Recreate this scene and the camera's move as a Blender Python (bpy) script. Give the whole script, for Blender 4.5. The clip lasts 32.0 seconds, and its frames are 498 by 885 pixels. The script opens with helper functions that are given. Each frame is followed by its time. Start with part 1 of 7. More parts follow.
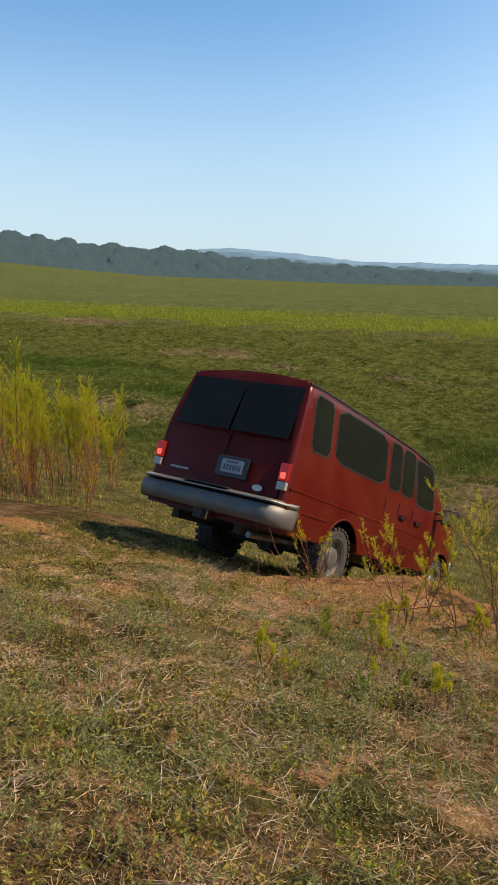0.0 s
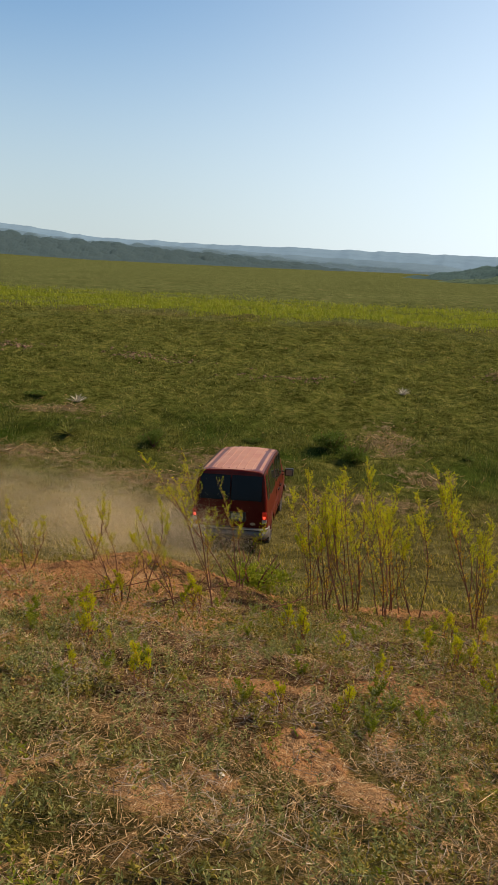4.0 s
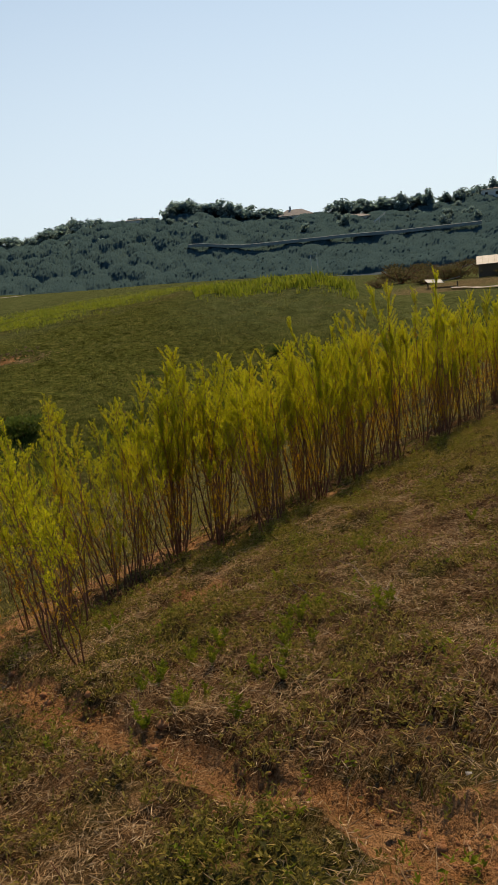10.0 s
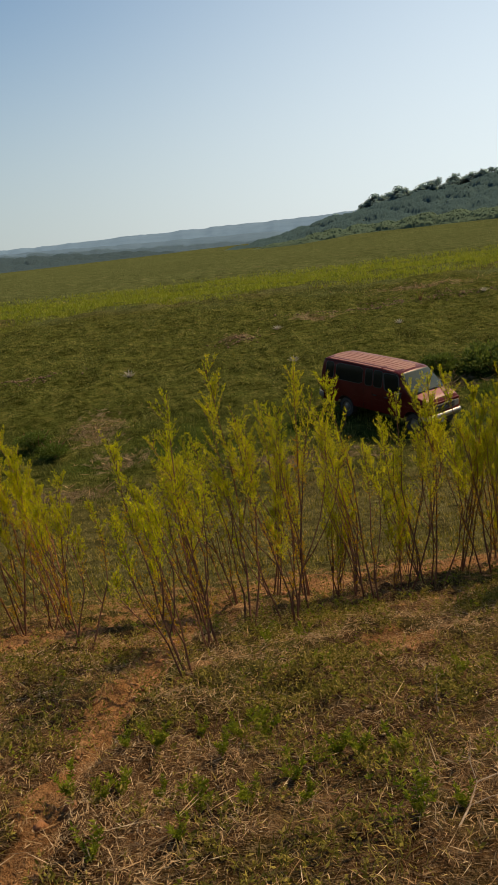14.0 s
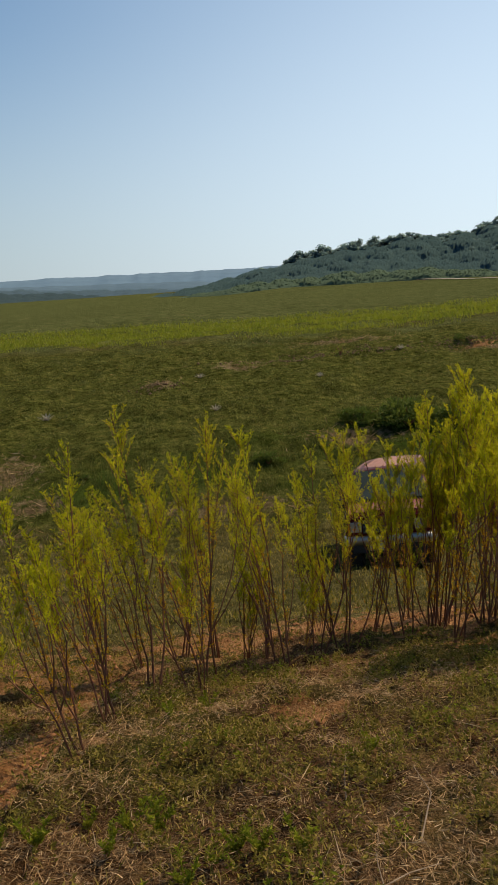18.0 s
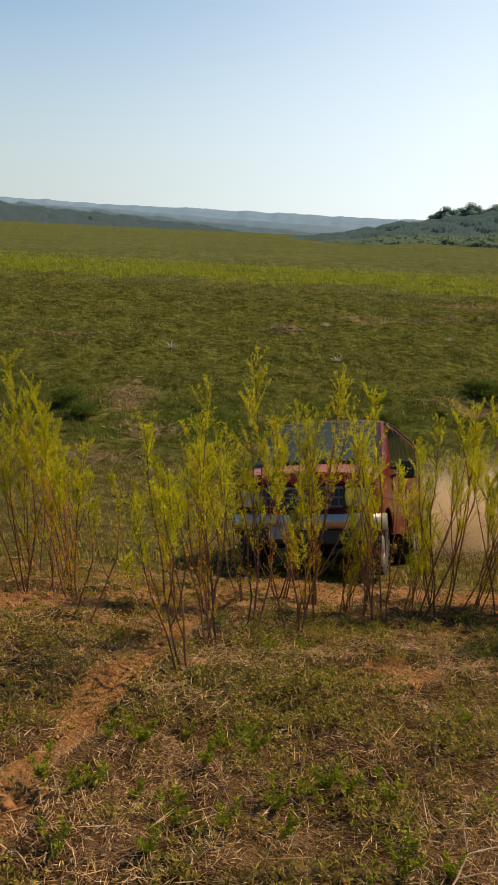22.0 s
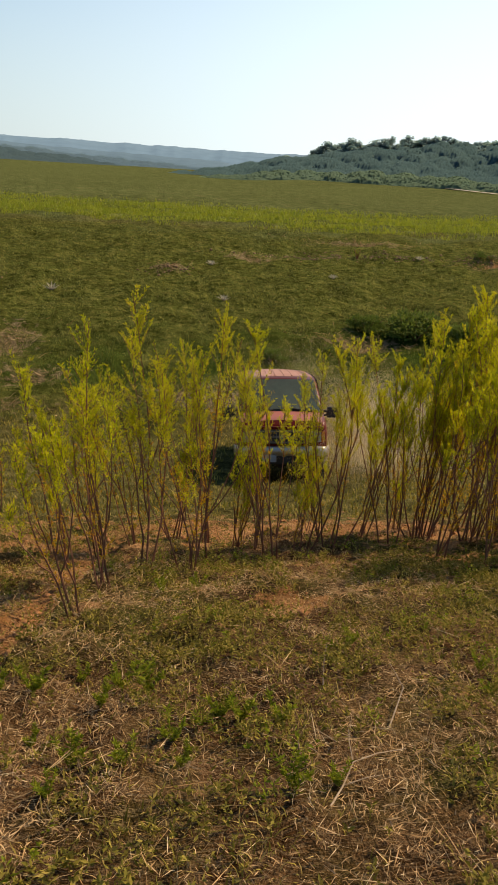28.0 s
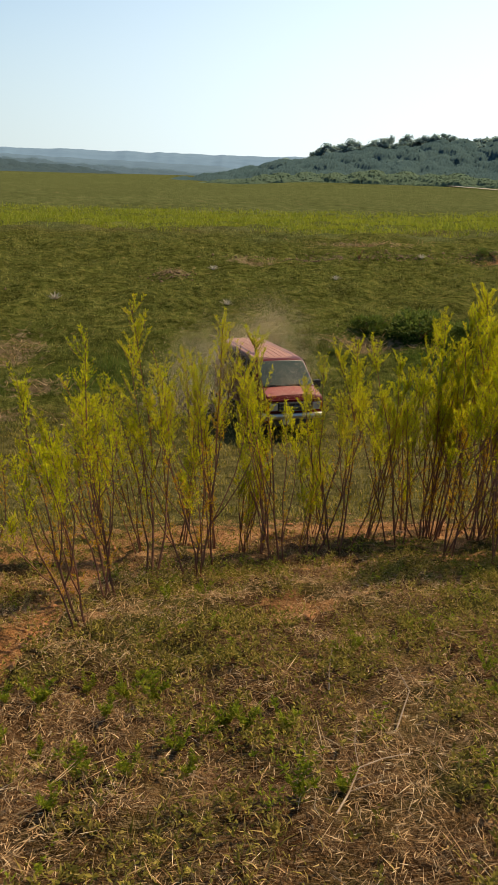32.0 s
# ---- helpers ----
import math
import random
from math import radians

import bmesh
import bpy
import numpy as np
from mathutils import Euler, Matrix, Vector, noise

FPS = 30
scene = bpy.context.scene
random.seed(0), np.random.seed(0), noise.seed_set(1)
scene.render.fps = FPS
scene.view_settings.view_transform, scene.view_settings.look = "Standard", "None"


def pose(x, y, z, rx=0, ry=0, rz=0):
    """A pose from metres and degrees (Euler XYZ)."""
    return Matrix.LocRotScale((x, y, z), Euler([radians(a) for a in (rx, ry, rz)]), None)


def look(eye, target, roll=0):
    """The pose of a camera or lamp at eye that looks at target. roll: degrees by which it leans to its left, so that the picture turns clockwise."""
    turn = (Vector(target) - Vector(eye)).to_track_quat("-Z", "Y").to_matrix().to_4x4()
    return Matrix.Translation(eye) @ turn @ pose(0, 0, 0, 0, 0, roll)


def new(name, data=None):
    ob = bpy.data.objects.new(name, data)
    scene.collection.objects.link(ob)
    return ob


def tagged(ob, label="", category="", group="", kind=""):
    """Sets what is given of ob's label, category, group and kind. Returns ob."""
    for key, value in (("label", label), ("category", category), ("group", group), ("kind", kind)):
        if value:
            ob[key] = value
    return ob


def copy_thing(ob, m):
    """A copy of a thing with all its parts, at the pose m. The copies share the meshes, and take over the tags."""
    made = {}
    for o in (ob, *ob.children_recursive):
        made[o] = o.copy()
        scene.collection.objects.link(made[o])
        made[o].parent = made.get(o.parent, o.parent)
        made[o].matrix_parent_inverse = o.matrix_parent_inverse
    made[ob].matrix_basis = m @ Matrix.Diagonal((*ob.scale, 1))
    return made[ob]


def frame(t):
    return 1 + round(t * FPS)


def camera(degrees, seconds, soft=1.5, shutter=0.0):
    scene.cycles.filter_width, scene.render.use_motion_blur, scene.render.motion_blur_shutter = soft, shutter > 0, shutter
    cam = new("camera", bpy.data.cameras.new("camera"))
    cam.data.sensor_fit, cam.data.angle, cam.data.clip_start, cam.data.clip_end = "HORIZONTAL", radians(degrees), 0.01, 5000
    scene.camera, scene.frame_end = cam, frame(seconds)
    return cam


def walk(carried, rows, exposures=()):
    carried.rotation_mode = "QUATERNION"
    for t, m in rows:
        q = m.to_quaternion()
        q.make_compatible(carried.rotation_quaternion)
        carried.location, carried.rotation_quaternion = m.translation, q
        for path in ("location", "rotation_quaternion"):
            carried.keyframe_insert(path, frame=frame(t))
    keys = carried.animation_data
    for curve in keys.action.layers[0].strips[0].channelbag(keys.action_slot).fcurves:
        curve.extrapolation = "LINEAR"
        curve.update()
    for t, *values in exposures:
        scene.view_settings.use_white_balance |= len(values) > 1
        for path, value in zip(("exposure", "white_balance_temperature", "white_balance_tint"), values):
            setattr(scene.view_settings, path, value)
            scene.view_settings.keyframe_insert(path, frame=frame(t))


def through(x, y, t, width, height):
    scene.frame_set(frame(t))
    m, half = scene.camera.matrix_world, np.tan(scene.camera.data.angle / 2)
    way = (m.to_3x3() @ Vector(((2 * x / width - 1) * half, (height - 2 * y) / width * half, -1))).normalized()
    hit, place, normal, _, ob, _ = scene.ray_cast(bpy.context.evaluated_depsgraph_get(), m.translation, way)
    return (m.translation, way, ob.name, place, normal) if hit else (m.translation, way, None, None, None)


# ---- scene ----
cam = camera(38.0, 32.0, soft=1.6)


def held(x, y, z, yaw, pitch, roll):
    """A hand-held camera: yaw clockwise from +y, pitch up, roll as in look(), in degrees."""
    return pose(x, y, z, 90 + pitch, 0, -yaw) @ pose(0, 0, 0, 0, 0, roll)


# seconds, x, y, z, yaw, pitch, roll
PATH = [
    (0.0, -7.33, -1.24, 1.79, -30.23, -12.79, 0.87),
    (0.5, -7.33, -1.23, 1.78, -30.62, -15.55, 2.58),
    (1.0, -7.32, -1.20, 1.77, -29.58, -16.54, 1.23),
    (1.5, -7.29, -1.12, 1.74, -23.64, -15.11, 0.25),
    (2.0, -7.25, -1.17, 1.76, -18.93, -14.26, 0.72),
    (2.5, -7.27, -1.17, 1.74, -17.27, -15.31, 2.10),
    (3.0, -7.23, -1.14, 1.72, -10.55, -14.33, 4.10),
    (3.5, -7.12, -1.06, 1.74, -8.87, -11.75, 2.72),
    (4.0, -7.09, -0.91, 1.72, -9.68, -13.94, 2.59),
    (4.5, -7.13, -0.74, 1.69, -2.93, -12.10, 4.76),
    (6.5, -5.96, -0.17, 1.62, 37.33, -19.88, 6.63),
    (7.0, -5.48, -0.06, 1.56, 39.24, -17.31, 2.37),
    (7.5, -4.99, -0.09, 1.56, 45.16, -17.20, 2.21),
    (8.0, -4.69, -0.20, 1.61, 57.31, -18.38, 7.94),
    (8.5, -4.43, -0.30, 1.74, 47.94, -18.30, 4.08),
    (9.0, -3.75, -0.32, 1.66, 52.58, -14.92, 0.32),
    (9.5, -3.30, -0.25, 1.63, 40.79, -14.53, -4.50),
    (10.0, -2.65, -0.29, 1.54, 45.36, -13.98, -6.23),
    (10.5, -2.32, -0.37, 1.60, 58.17, -13.95, 0.01),
    (11.0, -2.00, -0.46, 1.57, 42.51, -16.34, -4.19),
    (11.5, -1.42, -0.56, 1.55, 45.52, -14.72, -2.63),
    (12.0, -1.22, -0.68, 1.66, 36.13, -18.78, -4.18),
    (12.4, -0.88, -0.49, 1.59, 26.70, -16.42, -1.66),
    (12.7, -0.72, -0.52, 1.60, 19.58, -17.64, -2.74),
    (13.0, -0.42, -0.27, 1.51, 14.96, -22.52, -1.81),
    (13.3, -0.26, -0.26, 1.57, 6.57, -23.15, -6.19),
    (13.5, -0.07, -0.22, 1.51, -0.40, -17.56, -7.04),
    (15.5, 0.15, -0.11, 1.58, 4.50, -14.19, -5.02),
    (16.0, 0.19, -0.01, 1.50, 6.36, -15.56, -5.08),
    (16.5, 0.15, -0.04, 1.53, 11.44, -17.82, -3.87),
    (17.0, 0.14, -0.05, 1.55, 3.60, -17.74, -4.53),
    (17.5, 0.16, -0.02, 1.53, -0.56, -15.05, -6.02),
    (17.7, 0.13, 0.03, 1.46, -0.36, -8.22, -6.32),
    (18.0, 0.14, 0.04, 1.52, 7.05, -12.34, -3.56),
    (18.5, 0.07, 0.03, 1.56, 8.27, -16.26, 0.23),
    (19.0, 0.07, 0.03, 1.55, 5.16, -18.07, 0.83),
    (19.5, 0.05, 0.04, 1.53, 5.71, -18.24, 1.43),
    (20.0, 0.04, 0.03, 1.53, 3.32, -18.09, 1.79),
    (20.5, 0.03, 0.03, 1.52, 2.61, -18.10, 1.71),
    (21.0, 0.05, -0.00, 1.56, 0.47, -16.82, 1.24),
    (21.5, -0.02, -0.01, 1.58, -3.07, -15.53, 2.99),
    (22.0, -0.01, -0.00, 1.55, -1.89, -16.44, 2.87),
    (22.5, 0.01, 0.00, 1.54, -0.80, -16.74, 3.65),
    (23.0, 0.00, 0.00, 1.55, 0.01, -16.68, 3.01),
    (23.5, 0.01, 0.01, 1.54, 0.25, -16.47, 2.27),
    (24.0, 0.01, 0.00, 1.54, 0.69, -16.69, 3.17),
    (24.5, 0.01, -0.00, 1.55, 0.99, -16.41, 3.39),
    (25.0, 0.02, 0.02, 1.54, 1.52, -16.80, 3.03),
    (25.5, 0.01, 0.03, 1.54, 4.38, -18.67, 3.23),
    (26.0, 0.01, 0.02, 1.55, 5.21, -19.64, 3.40),
    (26.5, 0.02, 0.03, 1.54, 6.31, -20.95, 3.01),
    (28.5, 0.03, 0.01, 1.54, 7.71, -20.57, 3.68),
    (29.0, 0.04, 0.01, 1.54, 8.04, -21.03, 3.62),
    (29.5, 0.04, 0.02, 1.54, 8.15, -21.85, 3.23),
    (30.0, 0.04, 0.02, 1.54, 9.10, -21.40, 2.89),
    (30.5, 0.04, 0.01, 1.55, 9.06, -20.90, 3.36),
    (31.0, 0.04, 0.02, 1.54, 8.84, -20.33, 3.11),
    (31.5, 0.05, 0.01, 1.55, 8.21, -20.42, 2.91),
    (32.0, 0.07, 0.02, 1.55, 6.73, -20.39, 1.72),
]
walk(cam, [(row[0], held(*row[1:])) for row in PATH],
     exposures=[(0.0, 0.5, 6650, 10), (1.0, 0.75, 7100, 10), (2.0, 0.72, 7000, 10), (3.0, 0.56, 7250, 12), (4.0, 0.28, 7300, 12), (4.5, 0.24, 7200, 12), (6.5, 0.08, 7100, 10), (8.0, -0.1, 7250, 10),
                (9.0, -0.02, 7300, 11), (10.0, -0.2, 7250, 11), (11.0, -0.25, 7250, 11), (12.0, -0.1, 7500, 11), (13.0, -0.05, 7800, 12), (15.5, -0.1, 7350, 11), (16.2, -0.1, 7350, 11), (17.0, 0.03, 7450, 11), (18.0, -0.14, 7000, 10), (19.0, 0.0, 7400, 11), (20.0, 0.14, 7600, 12), (23.0, 0.3, 7700, 13), (27.0, 0.34, 7600, 11), (32.0, 0.37, 7400, 10)])

# ---- sky and sun ----
SUN_AZ, SUN_EL = 62.0, 48.0
world = bpy.data.worlds.new("sky")
scene.world = world
world.use_nodes = True
wn = world.node_tree
sky = wn.nodes.new("ShaderNodeTexSky")
sky.sky_type = "NISHITA"
sky.sun_disc = False
sky.sun_elevation, sky.sun_rotation = radians(SUN_EL), radians(SUN_AZ)
sky.air_density, sky.dust_density, sky.ozone_density, sky.altitude = 1.0, 0.4, 1.6, 200
# summer haze pales the sky towards the horizon, most of all on the sun's side
up = wn.nodes.new("ShaderNodeSeparateXYZ")
way = wn.nodes.new("ShaderNodeTexCoord").outputs["Generated"]
wn.links.new(way, up.inputs[0])
near_sun = wn.nodes.new("ShaderNodeVectorMath")
near_sun.operation = "DOT_PRODUCT"
wn.links.new(way, near_sun.inputs[0])
near_sun.inputs[1].default_value = (math.sin(radians(SUN_AZ)), math.cos(radians(SUN_AZ)), 0.25)


def sky_ramp(fac, stops):
    r = wn.nodes.new("ShaderNodeValToRGB")
    r.color_ramp.interpolation = "EASE"
    for e, (q, c) in zip(r.color_ramp.elements, stops):
        e.position, e.color = q, (*c, 1)
    wn.links.new(fac, r.inputs[0])
    return r.outputs[0]


def sky_mix(fac, a, b, kind="MIX"):
    n = wn.nodes.new("ShaderNodeMix")
    n.data_type, n.blend_type = "RGBA", kind
    for sock, v in ((n.inputs[0], fac), (n.inputs[6], a), (n.inputs[7], b)):
        if isinstance(v, tuple):
            sock.default_value = (*v, 1)
        elif isinstance(v, float):
            sock.default_value = v
        else:
            wn.links.new(v, sock)
    return n.outputs[2]


side = sky_ramp(near_sun.outputs["Value"], [(-0.0, (0, 0, 0)), (1.0, (1, 1, 1))])
low = sky_ramp(up.outputs["Z"], [(0.0, (0.85, 0.85, 0.85)), (0.36, (0.0, 0.0, 0.0))])
low_sun = sky_ramp(up.outputs["Z"], [(0.0, (0.9, 0.9, 0.9)), (0.8, (0.0, 0.0, 0.0))])
clear = sky_mix(1.0, sky.outputs[0], (0.74, 1.06, 1.22), "MULTIPLY")
hazy = sky_mix(sky_mix(side, low, low_sun), clear, sky_mix(side, (4.15, 5.05, 5.85), (7.9, 9.5, 11.3)))
wn.links.new(hazy, wn.nodes["Background"].inputs[0])
wn.nodes["Background"].inputs[1].default_value = 0.105
sun = new("sun", bpy.data.lights.new("sun", "SUN"))
sun.data.energy, sun.data.angle, sun.data.color = 4.6, radians(0.6), (1.0, 0.81, 0.57)
_sx, _sy = math.sin(radians(SUN_AZ)) * math.cos(radians(SUN_EL)), math.cos(radians(SUN_AZ)) * math.cos(radians(SUN_EL))
sun.matrix_world = look((_sx * 90, _sy * 90, math.sin(radians(SUN_EL)) * 90), (0, 0, 0))


# ---- materials ----
def nodes_of(name):
    m = bpy.data.materials.new(name)
    m.use_nodes = True
    t = m.node_tree
    return m, t, t.nodes["Principled BSDF"]


def ramp(t, fac, stops):
    r = t.nodes.new("ShaderNodeValToRGB")
    els = r.color_ramp.elements
    while len(els) < len(stops):
        els.new(0.5)
    for e, (p, c) in zip(els, stops):
        e.position, e.color = p, (*c, 1)
    t.links.new(fac, r.inputs[0])
    return r.outputs[0]


def noise_of(t, vec, scale, detail=4.0, rough=0.6):
    n = t.nodes.new("ShaderNodeTexNoise")
    n.inputs["Scale"].default_value, n.inputs["Detail"].default_value, n.inputs["Roughness"].default_value = scale, detail, rough
    t.links.new(vec, n.inputs["Vector"])
    return n.outputs["Fac"]


def mixed(t, fac, a, b, kind="MIX"):
    m = t.nodes.new("ShaderNodeMix")
    m.data_type, m.blend_type = "RGBA", kind
    for sock, v in ((m.inputs[0], fac), (m.inputs[6], a), (m.inputs[7], b)):
        if isinstance(v, (int, float)):
            sock.default_value = v
        elif isinstance(v, tuple):
            sock.default_value = (*v, 1)
        else:
            t.links.new(v, sock)
    return m.outputs[2]


def maths(t, op, a, b=0.0):
    m = t.nodes.new("ShaderNodeMath")
    m.operation = op
    for sock, v in zip(m.inputs, (a, b)):
        if isinstance(v, (int, float)):
            sock.default_value = v
        else:
            t.links.new(v, sock)
    return m.outputs[0]


def bumped(t, p, height, strength, distance=0.02):
    b = t.nodes.new("ShaderNodeBump")
    b.inputs["Strength"].default_value, b.inputs["Distance"].default_value = strength, distance
    t.links.new(height, b.inputs["Height"])
    t.links.new(b.outputs[0], p.inputs["Normal"])


def surface(name, cols, scale=6.0, rough=0.8, metal=0.0, fine=60.0, bump=0.3, vary=0.0, coat=0.0, dust=0.0, island=0.0, spec=0.5):
    """A worn surface: colours spread by a coarse noise, shaded by a fine one, varied by object or by island."""
    m, t, p = nodes_of(name)
    vec = t.nodes.new("ShaderNodeTexCoord").outputs["Object"]
    n1, n2 = noise_of(t, vec, scale), noise_of(t, vec, fine, 5.0)
    k = len(cols)
    c = ramp(t, n1, [(0.3 + 0.4 * i / max(k - 1, 1), col) for i, col in enumerate(cols)]) if k > 1 else mixed(t, 0.0, cols[0], cols[0])
    c = mixed(t, 0.5, c, ramp(t, n2, [(0.3, (0.72, 0.72, 0.72)), (0.7, (1.0, 1.0, 1.0))]), "MULTIPLY")
    for amount, kind, out in ((vary, "ShaderNodeObjectInfo", "Random"), (island, "ShaderNodeNewGeometry", "Random Per Island")):
        if amount:
            rnd = t.nodes.new(kind).outputs[out]
            lo, hi = 1 - amount, 1 + amount
            h = t.nodes.new("ShaderNodeHueSaturation")
            t.links.new(c, h.inputs["Color"])
            t.links.new(maths(t, "ADD", maths(t, "MULTIPLY", rnd, hi - lo), lo), h.inputs["Value"])
            c = h.outputs[0]
    if dust:
        c = mixed(t, maths(t, "MULTIPLY", ramp(t, noise_of(t, vec, 2.3), [(0.35, (0, 0, 0)), (0.75, (1, 1, 1))]), dust), c, (0.42, 0.24, 0.13))
    t.links.new(c, p.inputs["Base Color"])
    p.inputs["Roughness"].default_value, p.inputs["Metallic"].default_value = rough, metal
    p.inputs["Coat Weight"].default_value = coat
    p.inputs["Specular IOR Level"].default_value = spec
    if bump:
        bumped(t, p, n2, bump, 0.01)
    return m


def foliage_material(name, stops, through=0.45, rough=0.6, loose=0.0):
    """Leaves: colour by island, a part of the light passes through."""
    m, t, p = nodes_of(name)
    geo, info = t.nodes.new("ShaderNodeNewGeometry"), t.nodes.new("ShaderNodeObjectInfo")
    f = maths(t, "ADD", maths(t, "MULTIPLY", geo.outputs["Random Per Island"], 0.75), maths(t, "MULTIPLY", info.outputs["Random"], 0.25))
    c = ramp(t, f, stops)
    t.links.new(c, p.inputs["Base Color"])
    p.inputs["Roughness"].default_value = rough
    p.inputs["Specular IOR Level"].default_value = 0.08
    tr, mx = t.nodes.new("ShaderNodeBsdfTranslucent"), t.nodes.new("ShaderNodeMixShader")
    if loose:
        # normals of far crowns lean upward, which evens out their shading
        spread = mixed(t, loose, geo.outputs["Normal"], (0.0, 0.0, 1.0))
        t.links.new(spread, p.inputs["Normal"])
    t.links.new(c, tr.inputs["Color"])
    mx.inputs[0].default_value = through
    t.links.new(p.outputs[0], mx.inputs[1])
    t.links.new(tr.outputs[0], mx.inputs[2])
    t.links.new(mx.outputs[0], t.nodes["Material Output"].inputs[0])
    return m


def canopy_material(name, cols):
    """Tree cover seen from far off: haze-tinted colours varied from crown to crown, normals leant upward to soften the
    shading.
    """
    m, t, p = nodes_of(name)
    geo = t.nodes.new("ShaderNodeNewGeometry")
    n1 = noise_of(t, geo.outputs["Position"], 0.16, 5.0, 0.65)
    f = maths(t, "ADD", maths(t, "MULTIPLY", geo.outputs["Random Per Island"], 0.4), maths(t, "MULTIPLY", n1, 0.6))
    c = ramp(t, f, [(0.25 + 0.5 * i / (len(cols) - 1), col) for i, col in enumerate(cols)])
    t.links.new(c, p.inputs["Base Color"])
    t.links.new(mixed(t, 0.85, geo.outputs["Normal"], (0.0, 0.0, 1.0)), p.inputs["Normal"])
    p.inputs["Roughness"].default_value, p.inputs["Specular IOR Level"].default_value = 1.0, 0.0
    tr, mx = t.nodes.new("ShaderNodeBsdfTranslucent"), t.nodes.new("ShaderNodeMixShader")
    t.links.new(c, tr.inputs["Color"])
    mx.inputs[0].default_value = 0.5
    t.links.new(p.outputs[0], mx.inputs[1])
    t.links.new(tr.outputs[0], mx.inputs[2])
    t.links.new(mx.outputs[0], t.nodes["Material Output"].inputs[0])
    return m


def ground_material():
    m, t, p = nodes_of("field_ground")
    vec = t.nodes.new("ShaderNodeNewGeometry").outputs["Position"]

    def mask(name):
        a = t.nodes.new("ShaderNodeAttribute")
        a.attribute_name = name
        return a.outputs["Fac"]

    big, mid, small, tiny = (noise_of(t, vec, s, 6.0, 0.65) for s in (0.06, 0.5, 3.0, 22.0))
    litter = ramp(t, small, [(0.3, (0.032, 0.018, 0.009)), (0.46, (0.126, 0.064, 0.028)), (0.6, (0.290, 0.160, 0.078)), (0.74, (0.130, 0.088, 0.03))])
    # dry stems lying across one another
    strands = None
    for turn in (0.4, 1.5, 2.5):
        mp = t.nodes.new("ShaderNodeMapping")
        mp.inputs["Rotation"].default_value = (0, 0, turn)
        mp.inputs["Scale"].default_value = (13.0, 170.0, 13.0)
        t.links.new(vec, mp.inputs["Vector"])
        s = noise_of(t, mp.outputs[0], 1.0, 2.0, 0.5)
        strands = s if strands is None else maths(t, "MAXIMUM", strands, s)
    litter = mixed(t, ramp(t, strands, [(0.56, (0, 0, 0)), (0.65, (0.85, 0.85, 0.85))]), litter, (0.38, 0.26, 0.15))
    soil = ramp(t, small, [(0.3, (0.44, 0.205, 0.082)), (0.55, (0.59, 0.31, 0.142)), (0.75, (0.67, 0.41, 0.22))])
    mp = t.nodes.new("ShaderNodeMapping")
    mp.inputs["Scale"].default_value = (0.85, 1.0, 1.0)
    t.links.new(vec, mp.inputs["Vector"])
    tussock = noise_of(t, mp.outputs[0], 2.6, 8.0, 0.8)
    green = ramp(t, tussock, [(0.36, (0.034, 0.045, 0.01)), (0.5, (0.12, 0.135, 0.032)), (0.65, (0.26, 0.24, 0.07))])
    lush = ramp(t, small, [(0.3, (0.03, 0.055, 0.01)), (0.7, (0.075, 0.12, 0.02))])
    plain = ramp(t, mid, [(0.3, (0.113, 0.135, 0.049)), (0.55, (0.151, 0.173, 0.063)), (0.75, (0.205, 0.200, 0.086))])
    dry = ramp(t, small, [(0.3, (0.13, 0.09, 0.045)), (0.55, (0.26, 0.19, 0.105)), (0.75, (0.38, 0.31, 0.2))])
    c = mixed(t, ramp(t, mid, [(0.45, (0, 0, 0)), (0.58, (0.68, 0.68, 0.68))]), litter, green)
    c = mixed(t, mask("meadow"), c, ramp(t, tussock, [(0.34, (0.07, 0.062, 0.022)), (0.5, (0.175, 0.155, 0.056)), (0.64, (0.29, 0.25, 0.105))]))
    c = mixed(t, mask("slope"), c, green)
    c = mixed(t, mask("plain"), c, plain)
    c = mixed(t, mask("lush"), c, lush)
    c = mixed(t, maths(t, "MULTIPLY", mask("band"), ramp(t, tussock, [(0.4, (0.15, 0.15, 0.15)), (0.6, (0.85, 0.85, 0.85))])), c, (0.21, 0.235, 0.028))
    broken = ramp(t, maths(t, "ADD", mask("dry"), maths(t, "MULTIPLY", maths(t, "SUBTRACT", small, 0.5), 2.5)), [(0.58, (0, 0, 0)), (0.95, (1, 1, 1))])
    c = mixed(t, broken, c, dry)
    bare = ramp(t, maths(t, "ADD", mask("soil"), maths(t, "ADD", maths(t, "MULTIPLY", maths(t, "SUBTRACT", small, 0.5), 2.2), maths(t, "MULTIPLY", maths(t, "SUBTRACT", mid, 0.5), 1.2))), [(0.46, (0, 0, 0)), (0.62, (1, 1, 1))])
    c = mixed(t, bare, c, soil)
    grit = noise_of(t, vec, 75.0, 3.0, 0.7)
    c = mixed(t, 0.7, c, ramp(t, grit, [(0.37, (0.22, 0.21, 0.19)), (0.52, (0.9, 0.9, 0.9)), (0.66, (1.0, 1.0, 1.0))]), "MULTIPLY")
    c = mixed(t, 0.55, c, ramp(t, tiny, [(0.32, (0.4, 0.39, 0.38)), (0.6, (1, 1, 1))]), "MULTIPLY")
    c = mixed(t, 0.6, c, ramp(t, noise_of(t, vec, 0.9, 6.0, 0.7), [(0.36, (0.34, 0.33, 0.29)), (0.58, (1, 1, 1))]), "MULTIPLY")
